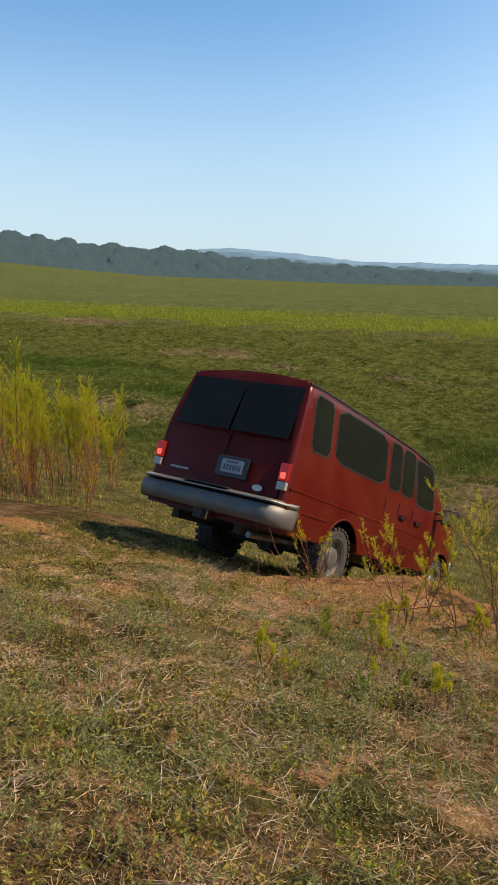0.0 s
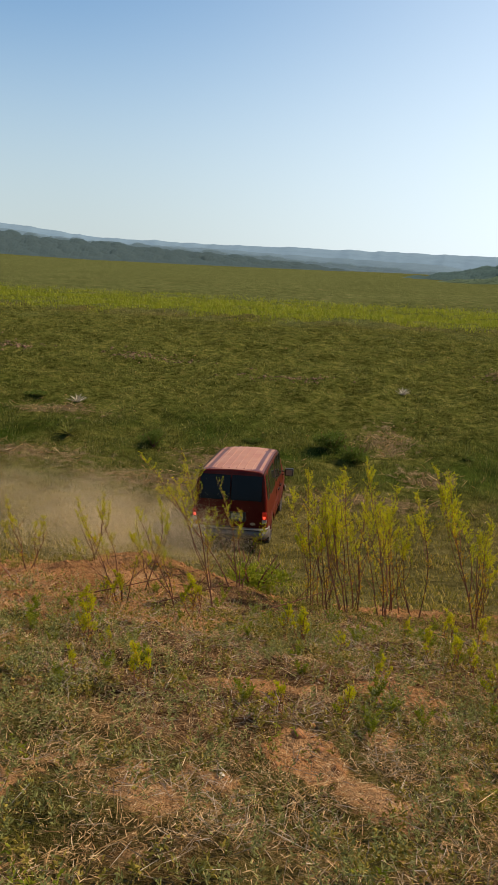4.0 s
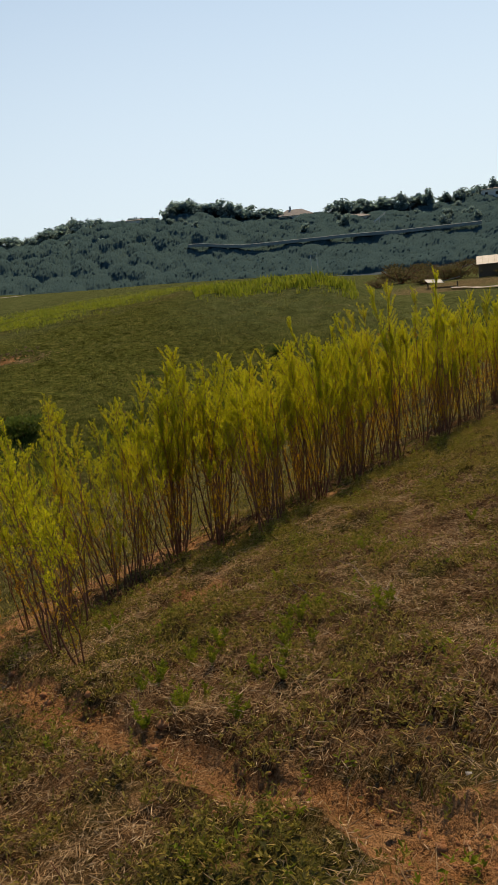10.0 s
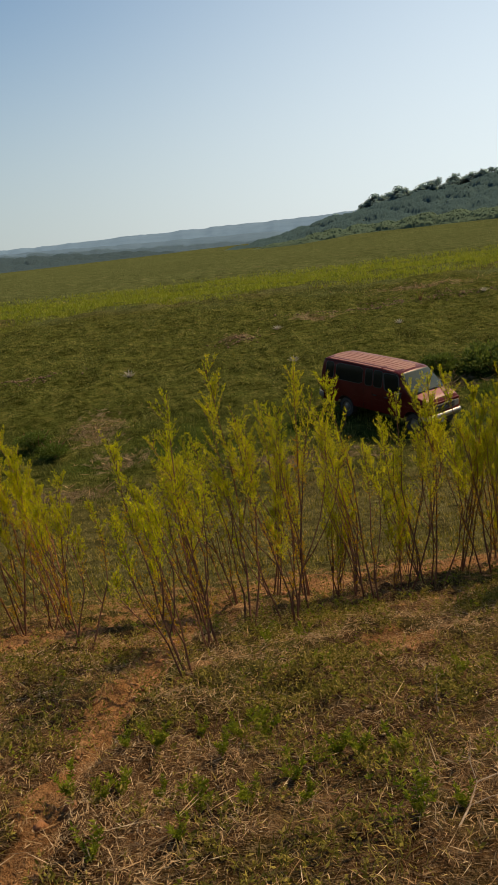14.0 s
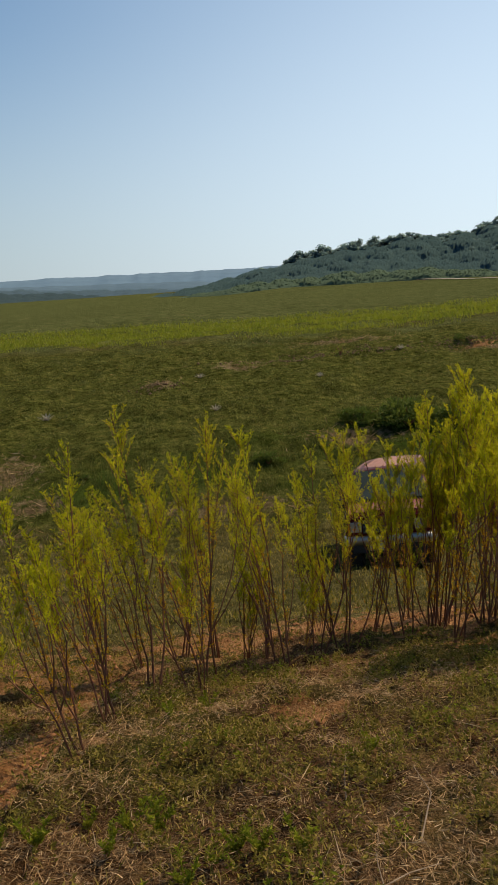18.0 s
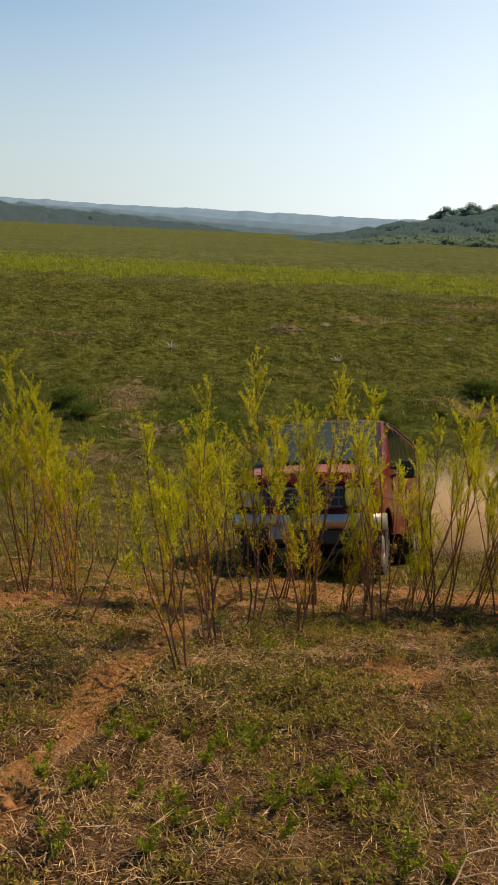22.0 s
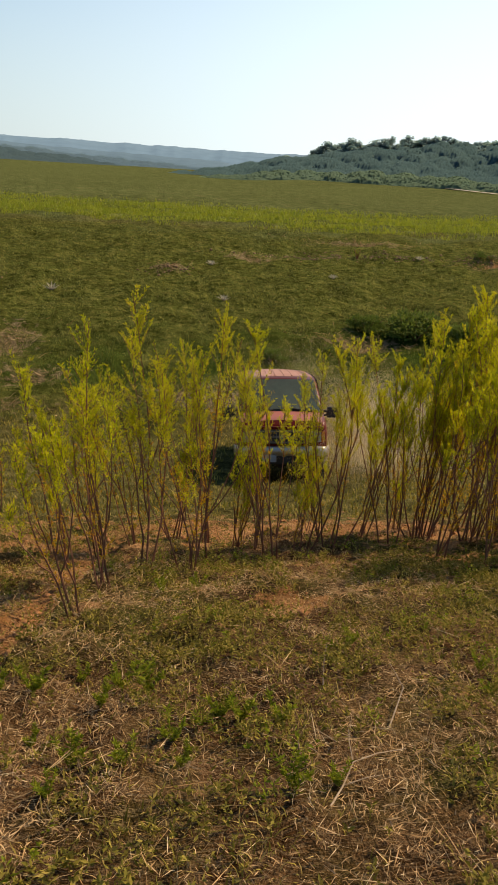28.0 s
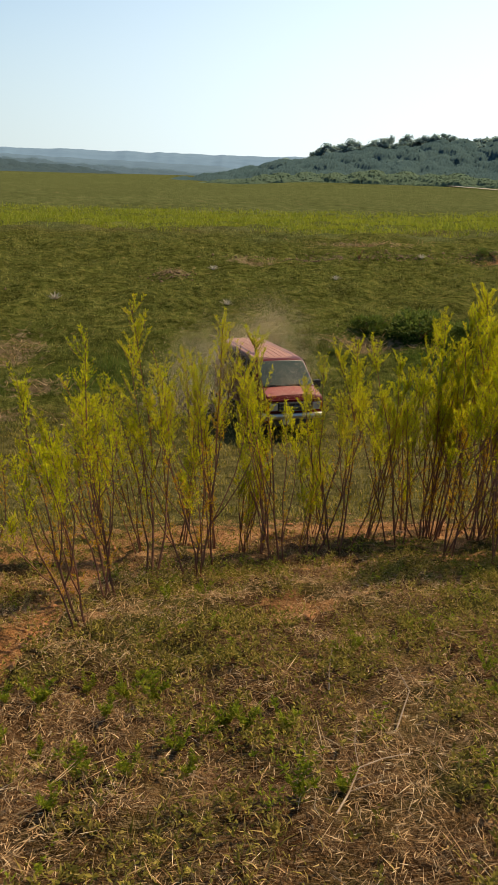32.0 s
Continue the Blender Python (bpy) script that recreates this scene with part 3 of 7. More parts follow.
def build_ground():
    def line(lo, a, b, hi, step, grow):
        out, s, v = [], step, b
        mid = list(np.arange(a, b, step))
        while v < hi:
            out.append(v)
            v += s
            s *= grow
        out.append(hi)
        left, s, v = [], step, a
        while v > lo:
            s *= grow
            v -= s
            left.append(max(v, lo))
        return np.array(left[::-1] + mid + out)

    xs, ys = line(-2600, -13, 6, 2600, 0.08, 1.035), line(-300, -1.0, 8.0, 3000, 0.08, 1.014)
    xs = np.unique(np.round(np.concatenate([xs, np.arange(-1.5, -0.15, 0.025)]), 4))
    X, Y = np.meshgrid(xs, ys)
    Z = height(X, Y)
    ny, nx = X.shape
    i = (np.arange(ny - 1)[:, None] * nx + np.arange(nx - 1)[None]).ravel()
    tris = np.concatenate([np.stack([i, i + 1, i + nx + 1], 1), np.stack([i, i + nx + 1, i + nx], 1)])
    me = tri_mesh("ground", np.stack([X, Y, Z], -1).reshape(-1, 3), tris, M["ground"])
    me.polygons.foreach_set("use_smooth", np.ones(len(me.polygons), bool))
    x, y = X.ravel(), Y.ravel()
    soil = np.maximum(spots(BARE, x, y), 0.97 * np.clip(rut_depth(x, y) * 1.15, 0, 1))
    soil = np.maximum(soil, 0.42 * ease(3.6, 5.0, y) * ease(11, 8, y) * ease(14, 5, np.abs(x + 1)))
    soil = np.maximum(soil, 0.24 * ease(-2, 0, y) * ease(7, 5, y))
    lush = np.maximum(ease(24, 27, y) * ease(35, 29, y) * np.clip(0.35 + 0.7 * wave(x, y, 8, 7.0), 0, 1), spots(LUSH, x, y))
    slope = ease(19, 26, y + 1.5 * wave(x, y, 52, 6)) * ease(62, 54, y)
    meadow = ease(6.5, 9, y) * ease(27, 20, y)
    plain = np.maximum(ease(52, 62, y + 3 * wave(x, y, 9, 14)), ease(36, 44, np.degrees(np.arctan2(x, np.maximum(y, 1e-6)))) * ease(48, 62, np.hypot(x, y)))
    for name, v in (("soil", soil), ("lush", lush), ("slope", slope), ("meadow", meadow), ("plain", plain), ("dry", spots(DRY, x, y)), ("band", ease(57, 64, y + 3.5 * wave(x, y, 19, 15)) * ease(90, 68, y) * ease(70, 38, x))):
        me.attributes.new(name, "FLOAT", "POINT").data.foreach_set("value", v.astype(np.float32))
    return tagged(new("ground", me), "dry grassy bank and plain with bare orange soil", "ground", kind="structure")


build_ground()


# ---- distant ridges ----
def ridge(name, azs, els, dist, base_z, depth, material, label, rough=0.15, seed=1, step=0.25):
    """A long hill seen from the bank: its crest by bearing and elevation in degrees."""
    a = np.arange(azs[0], azs[-1] + step / 2, step)
    e = np.interp(a, azs, els)
    rg = np.random.default_rng(seed)
    nz = np.convolve(rg.normal(size=len(a) + 4), [0.2, 0.5, 1, 0.5, 0.2], "valid") * rough * 0.5 + rg.normal(size=len(a)) * rough * 0.25
    top = 1.6 + dist * np.tan(np.radians(e + nz * np.clip(e - 0.1, 0.15, 1)))
    sn, cs = np.sin(np.radians(a)), np.cos(np.radians(a))
    rows = []
    for k, f in ((0.0, 0.0), (0.3, 0.42), (0.65, 0.8), (1.0, 1.0), (1.6, 0.9), (2.6, 0.0)):
        d = dist + (k - 1) * depth
        z = base_z + (top - base_z) * f + (rg.normal(size=len(a)) * 0.003 * (top - base_z) if 0 < f < 1 else 0)
        rows.append(np.stack([sn * d, cs * d, z], 1))
    v, n = np.concatenate(rows), len(a)
    i = (np.arange(len(rows) - 1)[:, None] * n + np.arange(n - 1)[None]).ravel()
    f = np.concatenate([np.stack([i, i + 1, i + n + 1], 1), np.stack([i, i + n + 1, i + n], 1)])
    me = tri_mesh(name, v, f, material)
    me.polygons.foreach_set("use_smooth", np.ones(len(me.polygons), bool))
    return tagged(new(name, me), label, "hills", kind="structure")


# ridge colours already carry the haze of their distance
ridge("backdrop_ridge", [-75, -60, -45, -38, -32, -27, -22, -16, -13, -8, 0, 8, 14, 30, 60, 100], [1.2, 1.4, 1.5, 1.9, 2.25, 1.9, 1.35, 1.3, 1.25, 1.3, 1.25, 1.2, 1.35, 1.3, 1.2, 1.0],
      2300, -20, 380, M["haze_pale"], "ridge on the horizon, haze painted blue-grey", 0.03, 2)
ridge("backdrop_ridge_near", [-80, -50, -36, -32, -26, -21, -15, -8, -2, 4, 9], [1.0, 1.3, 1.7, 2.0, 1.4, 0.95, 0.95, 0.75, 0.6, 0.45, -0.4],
      1500, -15, 260, M["haze_blue"], "wooded ridge beyond the plain, painted blue with haze", 0.05, 3)
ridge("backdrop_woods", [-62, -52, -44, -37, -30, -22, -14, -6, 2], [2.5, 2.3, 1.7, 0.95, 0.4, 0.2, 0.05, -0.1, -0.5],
      620, -6, 70, M["haze_green"], "dark wooded edge of the plain, blued with painted haze", 0.22, 4, 0.12)
HILL_AZ = [-2, 5, 9.7, 12.6, 16, 20, 22, 26, 30, 34, 37, 40, 43, 46, 50, 54, 58, 62, 66, 70, 76, 84, 95, 120]
HILL_EL = [-1.1, -0.1, 0.7, 1.3, 1.75, 2.1, 2.0, 2.3, 2.4, 3.1, 3.4, 3.4, 3.5, 2.9, 2.75, 2.5, 2.2, 2.3, 2.5, 3.4, 3.7, 3.5, 3.0, 2.2]
HILL_D = 340.0
ridge("hillside", HILL_AZ, HILL_EL, HILL_D, -7.5, 90, M["hill_soil"], "steep scrub-covered hillside beyond the plain, haze painted in", 0.08, 5)


# ---- hill trees ----
def crown_points(rng, n, rx, rz, lumps):
    c = rng.normal(size=(lumps, 3))
    c /= np.linalg.norm(c, axis=1, keepdims=True)
    c *= rng.uniform(0.1, 0.7, (lumps, 1))
    q = rng.normal(size=(n, 3))
    q /= np.linalg.norm(q, axis=1, keepdims=True)
    k = rng.integers(0, lumps, n)
    p = c[k] + q * rng.uniform(0.1, 0.42, (n, 1))
    return p * [rx, rx, rz], q


def shell_leaves(name, p, q, size, material, rng):
    """Leaf clumps that lie round a crown like loose scales, each facing roughly outwards."""
    n = len(p)
    q = q + rng.normal(size=q.shape) * 0.3
    q /= np.linalg.norm(q, axis=1, keepdims=True)
    d = np.cross(q, rng.normal(size=q.shape))
    d /= np.linalg.norm(d, axis=1, keepdims=True)
    e = np.cross(q, d)
    k = size[:, None]
    r = rng.uniform(0.6, 1.2, (n, 5, 1))
    a = np.arange(5) * math.tau / 5
    v = p[:, None] + (d[:, None] * np.cos(a)[None, :, None] + e[:, None] * np.sin(a)[None, :, None]) * r * k[:, None]
    b = np.arange(n)[:, None] * 5
    f = np.concatenate([b + [0, 1, 2], b + [0, 2, 3], b + [0, 3, 4]], 1).reshape(-1, 3)
    return tri_mesh(name, v.reshape(-1, 3), f, material)


def build_tree(h, seed, name="tree"):
    rng = np.random.default_rng(seed)
    root = new(name)
    bm = bmesh.new()
    add_tube(bm, [(0, 0, -0.4), (0.1, 0, h * 0.2), (0.0, 0.1, h * 0.45), (0.05, 0, h * 0.7)], [h * 0.035, h * 0.028, h * 0.02, h * 0.008], 7)
    for k in range(5):
        a = k * 1.3 + seed
        add_tube(bm, [(0, 0, h * (0.25 + 0.06 * k)), (math.cos(a) * h * 0.13, math.sin(a) * h * 0.13, h * (0.42 + 0.06 * k)), (math.cos(a) * h * 0.25, math.sin(a) * h * 0.25, h * (0.55 + 0.05 * k))],
                 [h * 0.014, h * 0.01, h * 0.004], 5)
    part("trunk", bm, M["bark"], root)
    n = 900
    p, q = crown_points(rng, n, h * 0.5, h * 0.44, 11)
    p[:, 2] += h * 0.54
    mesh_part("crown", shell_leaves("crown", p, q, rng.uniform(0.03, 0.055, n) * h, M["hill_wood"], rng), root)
    return tagged(root, "rounded tree on the hillside, paled blue-green by painted haze", "tree", "hillside trees")


def on_hill(az, f):
    """A place on the hillside: bearing, and 0 at its foot to 1 at its crest."""
    e = np.interp(az, HILL_AZ, HILL_EL)
    d = HILL_D - 90 * (1 - f)
    z = -7.5 + (1.6 + HILL_D * np.tan(np.radians(e)) + 7.5) * np.interp(f, [0, 0.3, 0.65, 1.0], [0, 0.42, 0.8, 1.0])
    return d * np.sin(np.radians(az)), d * np.cos(np.radians(az)), z


def crown_sheet(name, azs, els, near, far, foot_z, profile, cell, tall, sizes, material, seed, step, rows, label):
    """Unbroken tree cover seen from far off: rolling crowns, each a dome of its own size, over the lie of the hill."""
    rng = np.random.default_rng(seed)
    a = np.arange(azs[0], azs[-1], step)
    f = np.linspace(0, 1, rows)
    A, F = np.meshgrid(a, f)
    D = near + (far - near) * F
    top = 1.6 + far * np.tan(np.radians(np.interp(A, azs, els)))
    Z = foot_z + (top - foot_z) * np.interp(F, *profile)
    u, v = np.radians(A) * far / cell, (D - near) / cell
    nu, nv = int(u.max() - u.min()) + 6, int(v.max()) + 6
    jx, jy, jh = rng.uniform(0.15, 0.85, (nv, nu)), rng.uniform(0.15, 0.85, (nv, nu)), 0.55 + 0.9 * rng.random((nv, nu)) ** 2
    u = u - u.min() + 2
    v = v + 2
    best = np.zeros_like(u)
    for di in (-1, 0, 1):
        for dj in (-1, 0, 1):
            ci, cj = np.floor(v).astype(int) + di, np.floor(u).astype(int) + dj
            h = jh[ci, cj]
            d2 = ((u - cj - jx[ci, cj]) ** 2 + (v - ci - jy[ci, cj]) ** 2) / (0.55 + 0.35 * h) ** 2
            best = np.maximum(best, h * np.sqrt(np.clip(1 - d2, 0, 1)))
    size = np.interp(A, *sizes) * np.interp(F, [0.0, 0.3, 0.45], [0.6, 0.6, 1.0])
    best = np.maximum(best, 0.3) * ease(0.0, 0.07, F)
    Z = Z - 2.0 * ease(0.05, 0.0, F)
    Z = Z + best * tall * size + rng.normal(size=Z.shape) * 0.075 * tall * size
    D = D + rng.normal(size=Z.shape) * 0.2
    vts = np.stack([np.sin(np.radians(A)) * D, np.cos(np.radians(A)) * D, Z], -1).reshape(-1, 3)
    n = len(a)
    i = (np.arange(rows - 1)[:, None] * n + np.arange(n - 1)[None]).ravel()
    me = tri_mesh(name, vts, np.concatenate([np.stack([i, i + 1, i + n + 1], 1), np.stack([i, i + n + 1, i + n], 1)]), material)
    me.polygons.foreach_set("use_smooth", np.ones(len(me.polygons), bool))
    return tagged(new(name, me), label, "woods", kind="stuff")


# bearing and elevation of the tree tops that stand out along the crest
CREST = [(7.5, 0.55), (9.3, 1.0), (10.8, 1.7), (11.6, 2.0), (12.8, 2.1), (14.1, 2.4), (15.5, 2.45), (16.9, 2.68), (18.3, 2.75), (19.7, 2.95), (21.0, 2.7), (23.7, 2.75), (25.3, 2.95), (26.4, 3.65), (27.5, 3.5), (28.7, 3.5), (30.2, 3.1), (32.4, 3.9), (33.7, 4.25),
         (34.8, 4.2), (35.8, 4.1), (41.1, 4.75), (42.0, 4.9), (43.0, 4.7), (43.8, 4.9), (44.7, 4.55), (45.5, 4.35), (46.3, 3.8), (47.5, 4.1), (48.5, 3.75), (49.3, 3.2), (52.9, 3.3), (54.1, 3.6), (55.1, 3.5), (55.8, 3.55), (57.6, 3.3),
         (58.3, 3.5), (59.3, 3.4), (61.8, 3.1), (63.2, 3.3), (64.2, 3.6), (64.9, 3.8), (65.6, 3.4), (69.3, 4.45), (70.2, 4.7), (71.2, 4.9), (72.6, 4.8), (74.2, 4.9), (76.0, 4.8), (78.5, 4.7)]


def hill_trees():
    rng = np.random.default_rng(21)
    kinds = [build_tree(h, 30 + k) for k, h in enumerate((7.5, 9.0, 6.5, 8.2, 5.5))]
    tops = (7.5, 9.0, 6.5, 8.2, 5.5)
    used = 0

    def put(which, m):
        nonlocal used
        if used < len(kinds):
            kinds[used].matrix_basis = m
            used += 1
        else:
            # the copy takes over the scale of its pattern
            copy_thing(kinds[which], m @ Matrix.Diagonal([1 / v for v in kinds[which].scale] + [1]))

    bare = ((36.4, 40.6), (49.4, 52.2), (60.0, 61.2), (65.9, 69.0))
    line = np.array(CREST)
    for k, az in enumerate(np.arange(7.5, 79, 0.58)):
        if any(a < az < b for a, b in bare):
            continue
        el = np.interp(az, line[:, 0], line[:, 1]) + 0.2 - rng.random() ** 3 * 0.6
        x, y, z = on_hill(az, rng.uniform(0.93, 0.99))
        which = int(rng.integers(5))
        high = 1.6 + math.hypot(x, y) * math.tan(radians(el)) - z + 1.8
        s = max(high, 2.0) / (0.9 * tops[which])
        w = min(max(s * 1.5, 1.0 if az > 14 else 0.5), 1.7)
        put(which, pose(x, y, z - 1.8, 0, 0, rng.uniform(0, 360)) @ Matrix.Diagonal((w, w, s, 1)))
    for _ in range(90):
        az, f = rng.uniform(9, 78), rng.uniform(0.4, 0.93)
        x, y, z = on_hill(az, f)
        s = rng.uniform(0.7, 1.1) * (0.5 if az < 16 else 0.75 if az < 32 else 1.0) * 0.85
        put(int(rng.integers(5)), pose(x, y, z - 1.2 * s, 0, 0, rng.uniform(0, 360)) @ Matrix.Diagonal((s, s, s * rng.uniform(0.85, 1.1), 1)))
    tall = build_tree(13.0, 77, "pointed_tree")
    x, y, z = on_hill(60.4, 0.9)
    tall.matrix_basis = pose(x, y, z - 1.5) @ Matrix.Diagonal((0.7, 0.7, 0.98, 1))
    tagged(tall, "tall pointed tree on the hill crest, paled by painted haze", "tree")
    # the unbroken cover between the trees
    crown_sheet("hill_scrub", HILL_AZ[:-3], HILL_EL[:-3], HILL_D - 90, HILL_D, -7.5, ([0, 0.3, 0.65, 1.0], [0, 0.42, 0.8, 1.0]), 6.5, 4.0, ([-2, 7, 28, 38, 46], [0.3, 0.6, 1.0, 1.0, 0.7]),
                M["hazed_canopy"], 22, 0.07, 140, "dense trees covering the hillside, haze painted blue-green")
    # a belt of bushes where the hill meets the plain, paled by painted haze
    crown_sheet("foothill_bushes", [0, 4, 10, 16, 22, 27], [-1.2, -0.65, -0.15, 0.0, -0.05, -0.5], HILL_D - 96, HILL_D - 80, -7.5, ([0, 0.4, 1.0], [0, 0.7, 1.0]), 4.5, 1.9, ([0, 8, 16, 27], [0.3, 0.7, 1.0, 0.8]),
                M["foothill"], 25, 0.07, 50, "light green bushes along the foot of the hill, haze painted in")
    # woods along the plain's far edge, dimmer ones beyond: haze painted in their colours
    slope = ([0, 0.3, 0.65, 1.0], [0, 0.45, 0.8, 1.0])
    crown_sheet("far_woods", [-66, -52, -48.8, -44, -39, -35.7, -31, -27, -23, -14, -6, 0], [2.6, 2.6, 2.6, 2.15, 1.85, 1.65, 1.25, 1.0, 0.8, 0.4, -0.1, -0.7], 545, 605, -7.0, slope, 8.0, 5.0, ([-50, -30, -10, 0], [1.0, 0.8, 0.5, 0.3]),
                M["far_woods"], 23, 0.07, 70, "dark woods along the far edge of the plain, blued by painted haze")
    crown_sheet("dim_woods", [-32, -27, -23, -14, -6, 6], [1.2, 1.05, 0.85, 0.5, 0.15, -0.4], 640, 700, -7.0, slope, 8.0, 4.0, ([-30, 6], [1.0, 0.6]), M["dim_woods"], 26, 0.08, 60, "woods far beyond the plain, dimmed blue by painted haze")


hill_trees()


# ---- houses and sheds on the hill ----
def build_house(az, f, w, d, h, roof_h, label, seed=0, chimney=True, dz=0.0):
    x, y, z = on_hill(az, f)
    root = new("house")
    root.matrix_basis = pose(x, y, z + dz - 1.8, 0, 0, -az + 8 * math.sin(seed))
    bm = bmesh.new()
    add_box(bm, -w / 2, w / 2, -d / 2, d / 2, -3, h, 0.05)
    wall = part("wall", bm, M["white_wall"], root)
    bm = bmesh.new()
    o = 0.7
    vs = [bm.verts.new(c) for c in ((-w / 2 - o, -d / 2 - o, h), (w / 2 + o, -d / 2 - o, h), (w / 2 + o, d / 2 + o, h), (-w / 2 - o, d / 2 + o, h), (-w * 0.22, 0, h + roof_h), (w * 0.22, 0, h + roof_h))]
    for q in ((0, 1, 5, 4), (1, 2, 5), (2, 3, 4, 5), (3, 0, 4), (3, 2, 1, 0)):
        bm.faces.new([vs[k] for k in q])
    roof = part("roof", bm, M["roof_tile"], root)
    if chimney:
        bm = bmesh.new()
        add_box(bm, -w * 0.12 - 0.4, -w * 0.12 + 0.4, -0.4, 0.4, h + roof_h * 0.6, h + roof_h + 1.4, 0.04)
        part("chimney", bm, M["white_wall"], roof)
    for k in range(max(2, int(w // 4))):
        bm = bmesh.new()
        cx = -w / 2 + w * (k + 0.5) / max(2, int(w // 4))
        add_box(bm, cx - 0.6, cx + 0.6, -d / 2 - 0.06, -d / 2 + 0.02, 0.9, 2.2)
        part("window", bm, M["glass"], wall)
    return tagged(root, label, "house")


build_house(50.4, 0.96, 15, 10, 3.6, 2.8, "grey-roofed house with a chimney among the hill trees", 1)
build_house(38.6, 1.0, 17, 9, 3.4, 0.6, "long pale building on the hill crest", 2, False, 1.0)
build_house(28.9, 1.0, 13, 8, 3.4, 1.0, "low house on the hill crest", 3, False)
build_house(22.4, 1.0, 8, 6, 3.6, 0.8, "small white house on the hill crest", 4, False, 0.4)
build_house(65.6, 0.9, 17, 8, 3.4, 0.5, "long low white house on the hill", 5, False, 3.4)
build_house(68.3, 0.86, 13, 8, 3.2, 0.5, "low white house below the hill crest", 6, False, 3.0)
build_house(55.0, 0.72, 10, 7, 3.2, 1.2, "small house half hidden in hill scrub", 7, False, 1.0)


def far_point(az, d, dz=0.0):
    x, y = d * math.sin(radians(az)), d * math.cos(radians(az))
    return x, y, at(x, y) + dz


def build_shed():
    x, y, z = far_point(64.3, 175)
    root = new("open_shed")
    root.matrix_basis = pose(x, y, z, 0, 0, -64)
    for sx in (-1, 1):
        for sy in (-1, 1):
            bm = bmesh.new()
            add_box(bm, sx * 2.1 - 0.08, sx * 2.1 + 0.08, sy * 1.6 - 0.08, sy * 1.6 + 0.08, -0.3, 3.6 + 0.55 * sy, 0.01)
            part("post", bm, M["wood"], root)
    bm = bmesh.new()
    add_box(bm, -2.1, 2.1, 1.45, 1.55, 0, 3.0)
    part("back_wall", bm, M["wood"], root)
    for k in range(4):
        bm = bmesh.new()
        add_box(bm, -2.6 + k * 1.3, -2.6 + k * 1.3 + 1.27, -2.1, 2.1, 0, 0.06, 0.0, pose(0, 0, 3.75 + 0.02 * (k % 2), 24))
        part("roof_sheet", bm, M["tin"], root)
    tagged(root, "open timber shed with a pale tin roof", "shed")
    x, y, z = far_point(60.9, 150)
    root = new("low_shelter")
    root.matrix_basis = pose(x, y, z, 0, 0, -50)
    for sx in (-1, 1):
        bm = bmesh.new()
        add_box(bm, sx * 2.9 - 0.1, sx * 2.9 + 0.1, -0.1, 0.1, -0.3, 0.9)
        part("post", bm, M["wood"], root)
    for k, (rx, ry) in enumerate(((7, 5), (-6, -9))):
        bm = bmesh.new()
        add_box(bm, -3.3 + 3.2 * k, 0.0 + 3.2 * k, -2.0, 2.0, 0.0, 0.08, 0.0, pose(0, 0, 1.15, rx, ry))
        part("roof_sheet", bm, M["tin"], root)
    tagged(root, "collapsed low shelter with pale roof sheets", "shelter")
    for az, d in ((51.2, 215), (51.7, 215)):
        x, y, z = far_point(az, d)
        bm = bmesh.new()
        add_tube(bm, [(0, 0, -0.5), (0.05, 0, 4), (-0.12, 0, 8.2)], [0.12, 0.1, 0.07], 8)
        me = bpy.data.meshes.new("pole")
        bm.to_mesh(me)
        bm.free()
        me.materials.append(M["white_wall"])
        ob = new("pole", me)
        ob.location = (x, y, z)
        tagged(ob, "thin pale pole standing before the hill", "pole", "poles before the hill")
    for az, high in ((67.4, 6.2), (68.1, 5.0)):
        x, y, z = far_point(az, 172)
        root = new("utility_pole")
        root.matrix_basis = pose(x, y, z, 0, 0, -az)
        bm = bmesh.new()
        add_tube(bm, [(0, 0, -0.4), (0.03, 0, high * 0.5), (0.0, 0, high)], [0.14, 0.12, 0.09], 8)
        part("post", bm, M["wood"], root)
        bm = bmesh.new()
        add_box(bm, -0.7, 0.7, -0.06, 0.06, high - 0.5, high - 0.36, 0.01)
        part("crossarm", bm, M["wood"], root)
        tagged(root, "weathered wooden utility pole beside the shed", "pole", "utility poles")
    x, y, z = on_hill(56.7, 0.55)
    root = new("hillside_stair")
    root.matrix_basis = pose(x, y, z + 4.2, 0, 0, -56.7)
    for off in (0.0, 0.7):
        bm = bmesh.new()
        add_tube(bm, [(-2.4, -0.5 + off, -1.5 + 0.5 * off), (0.0, off, 0.2 + 0.5 * off), (2.4, 0.5 + off, 1.9 + 0.5 * off)], [0.13, 0.13, 0.13], 6)
        part("rail", bm, M["white_wall"], root)
    for u in (-0.9, 0.0, 0.9):
        bm = bmesh.new()
        add_box(bm, 2.4 * u - 0.07, 2.4 * u + 0.07, 0.5 * u - 0.07, 0.5 * u + 0.07, 0.2 + 1.75 * u - 4.0, 0.2 + 1.75 * u + 0.05, 0.0)
        part("post", bm, M["white_wall"], root)
    tagged(root, "white handrails of a stair climbing the hillside", "stair")
    # the pale tracks over the plain
    for name, pts in (("farm_track", ((9.3, 288), (11.5, 278), (13.4, 262), (15.5, 264), (17.5, 262), (19.8, 255), (24, 235), (30, 215))),
                      ("valley_track", ((61.5, 142), (64, 134), (67, 130), (71, 128), (80, 126)))):
        bm = bmesh.new()
        prev = None
        path = []
        for (a0, d0), (a1, d1) in zip(pts, pts[1:]):
            path += [(a0 + (a1 - a0) * k / 8, d0 + (d1 - d0) * k / 8) for k in range(8)]
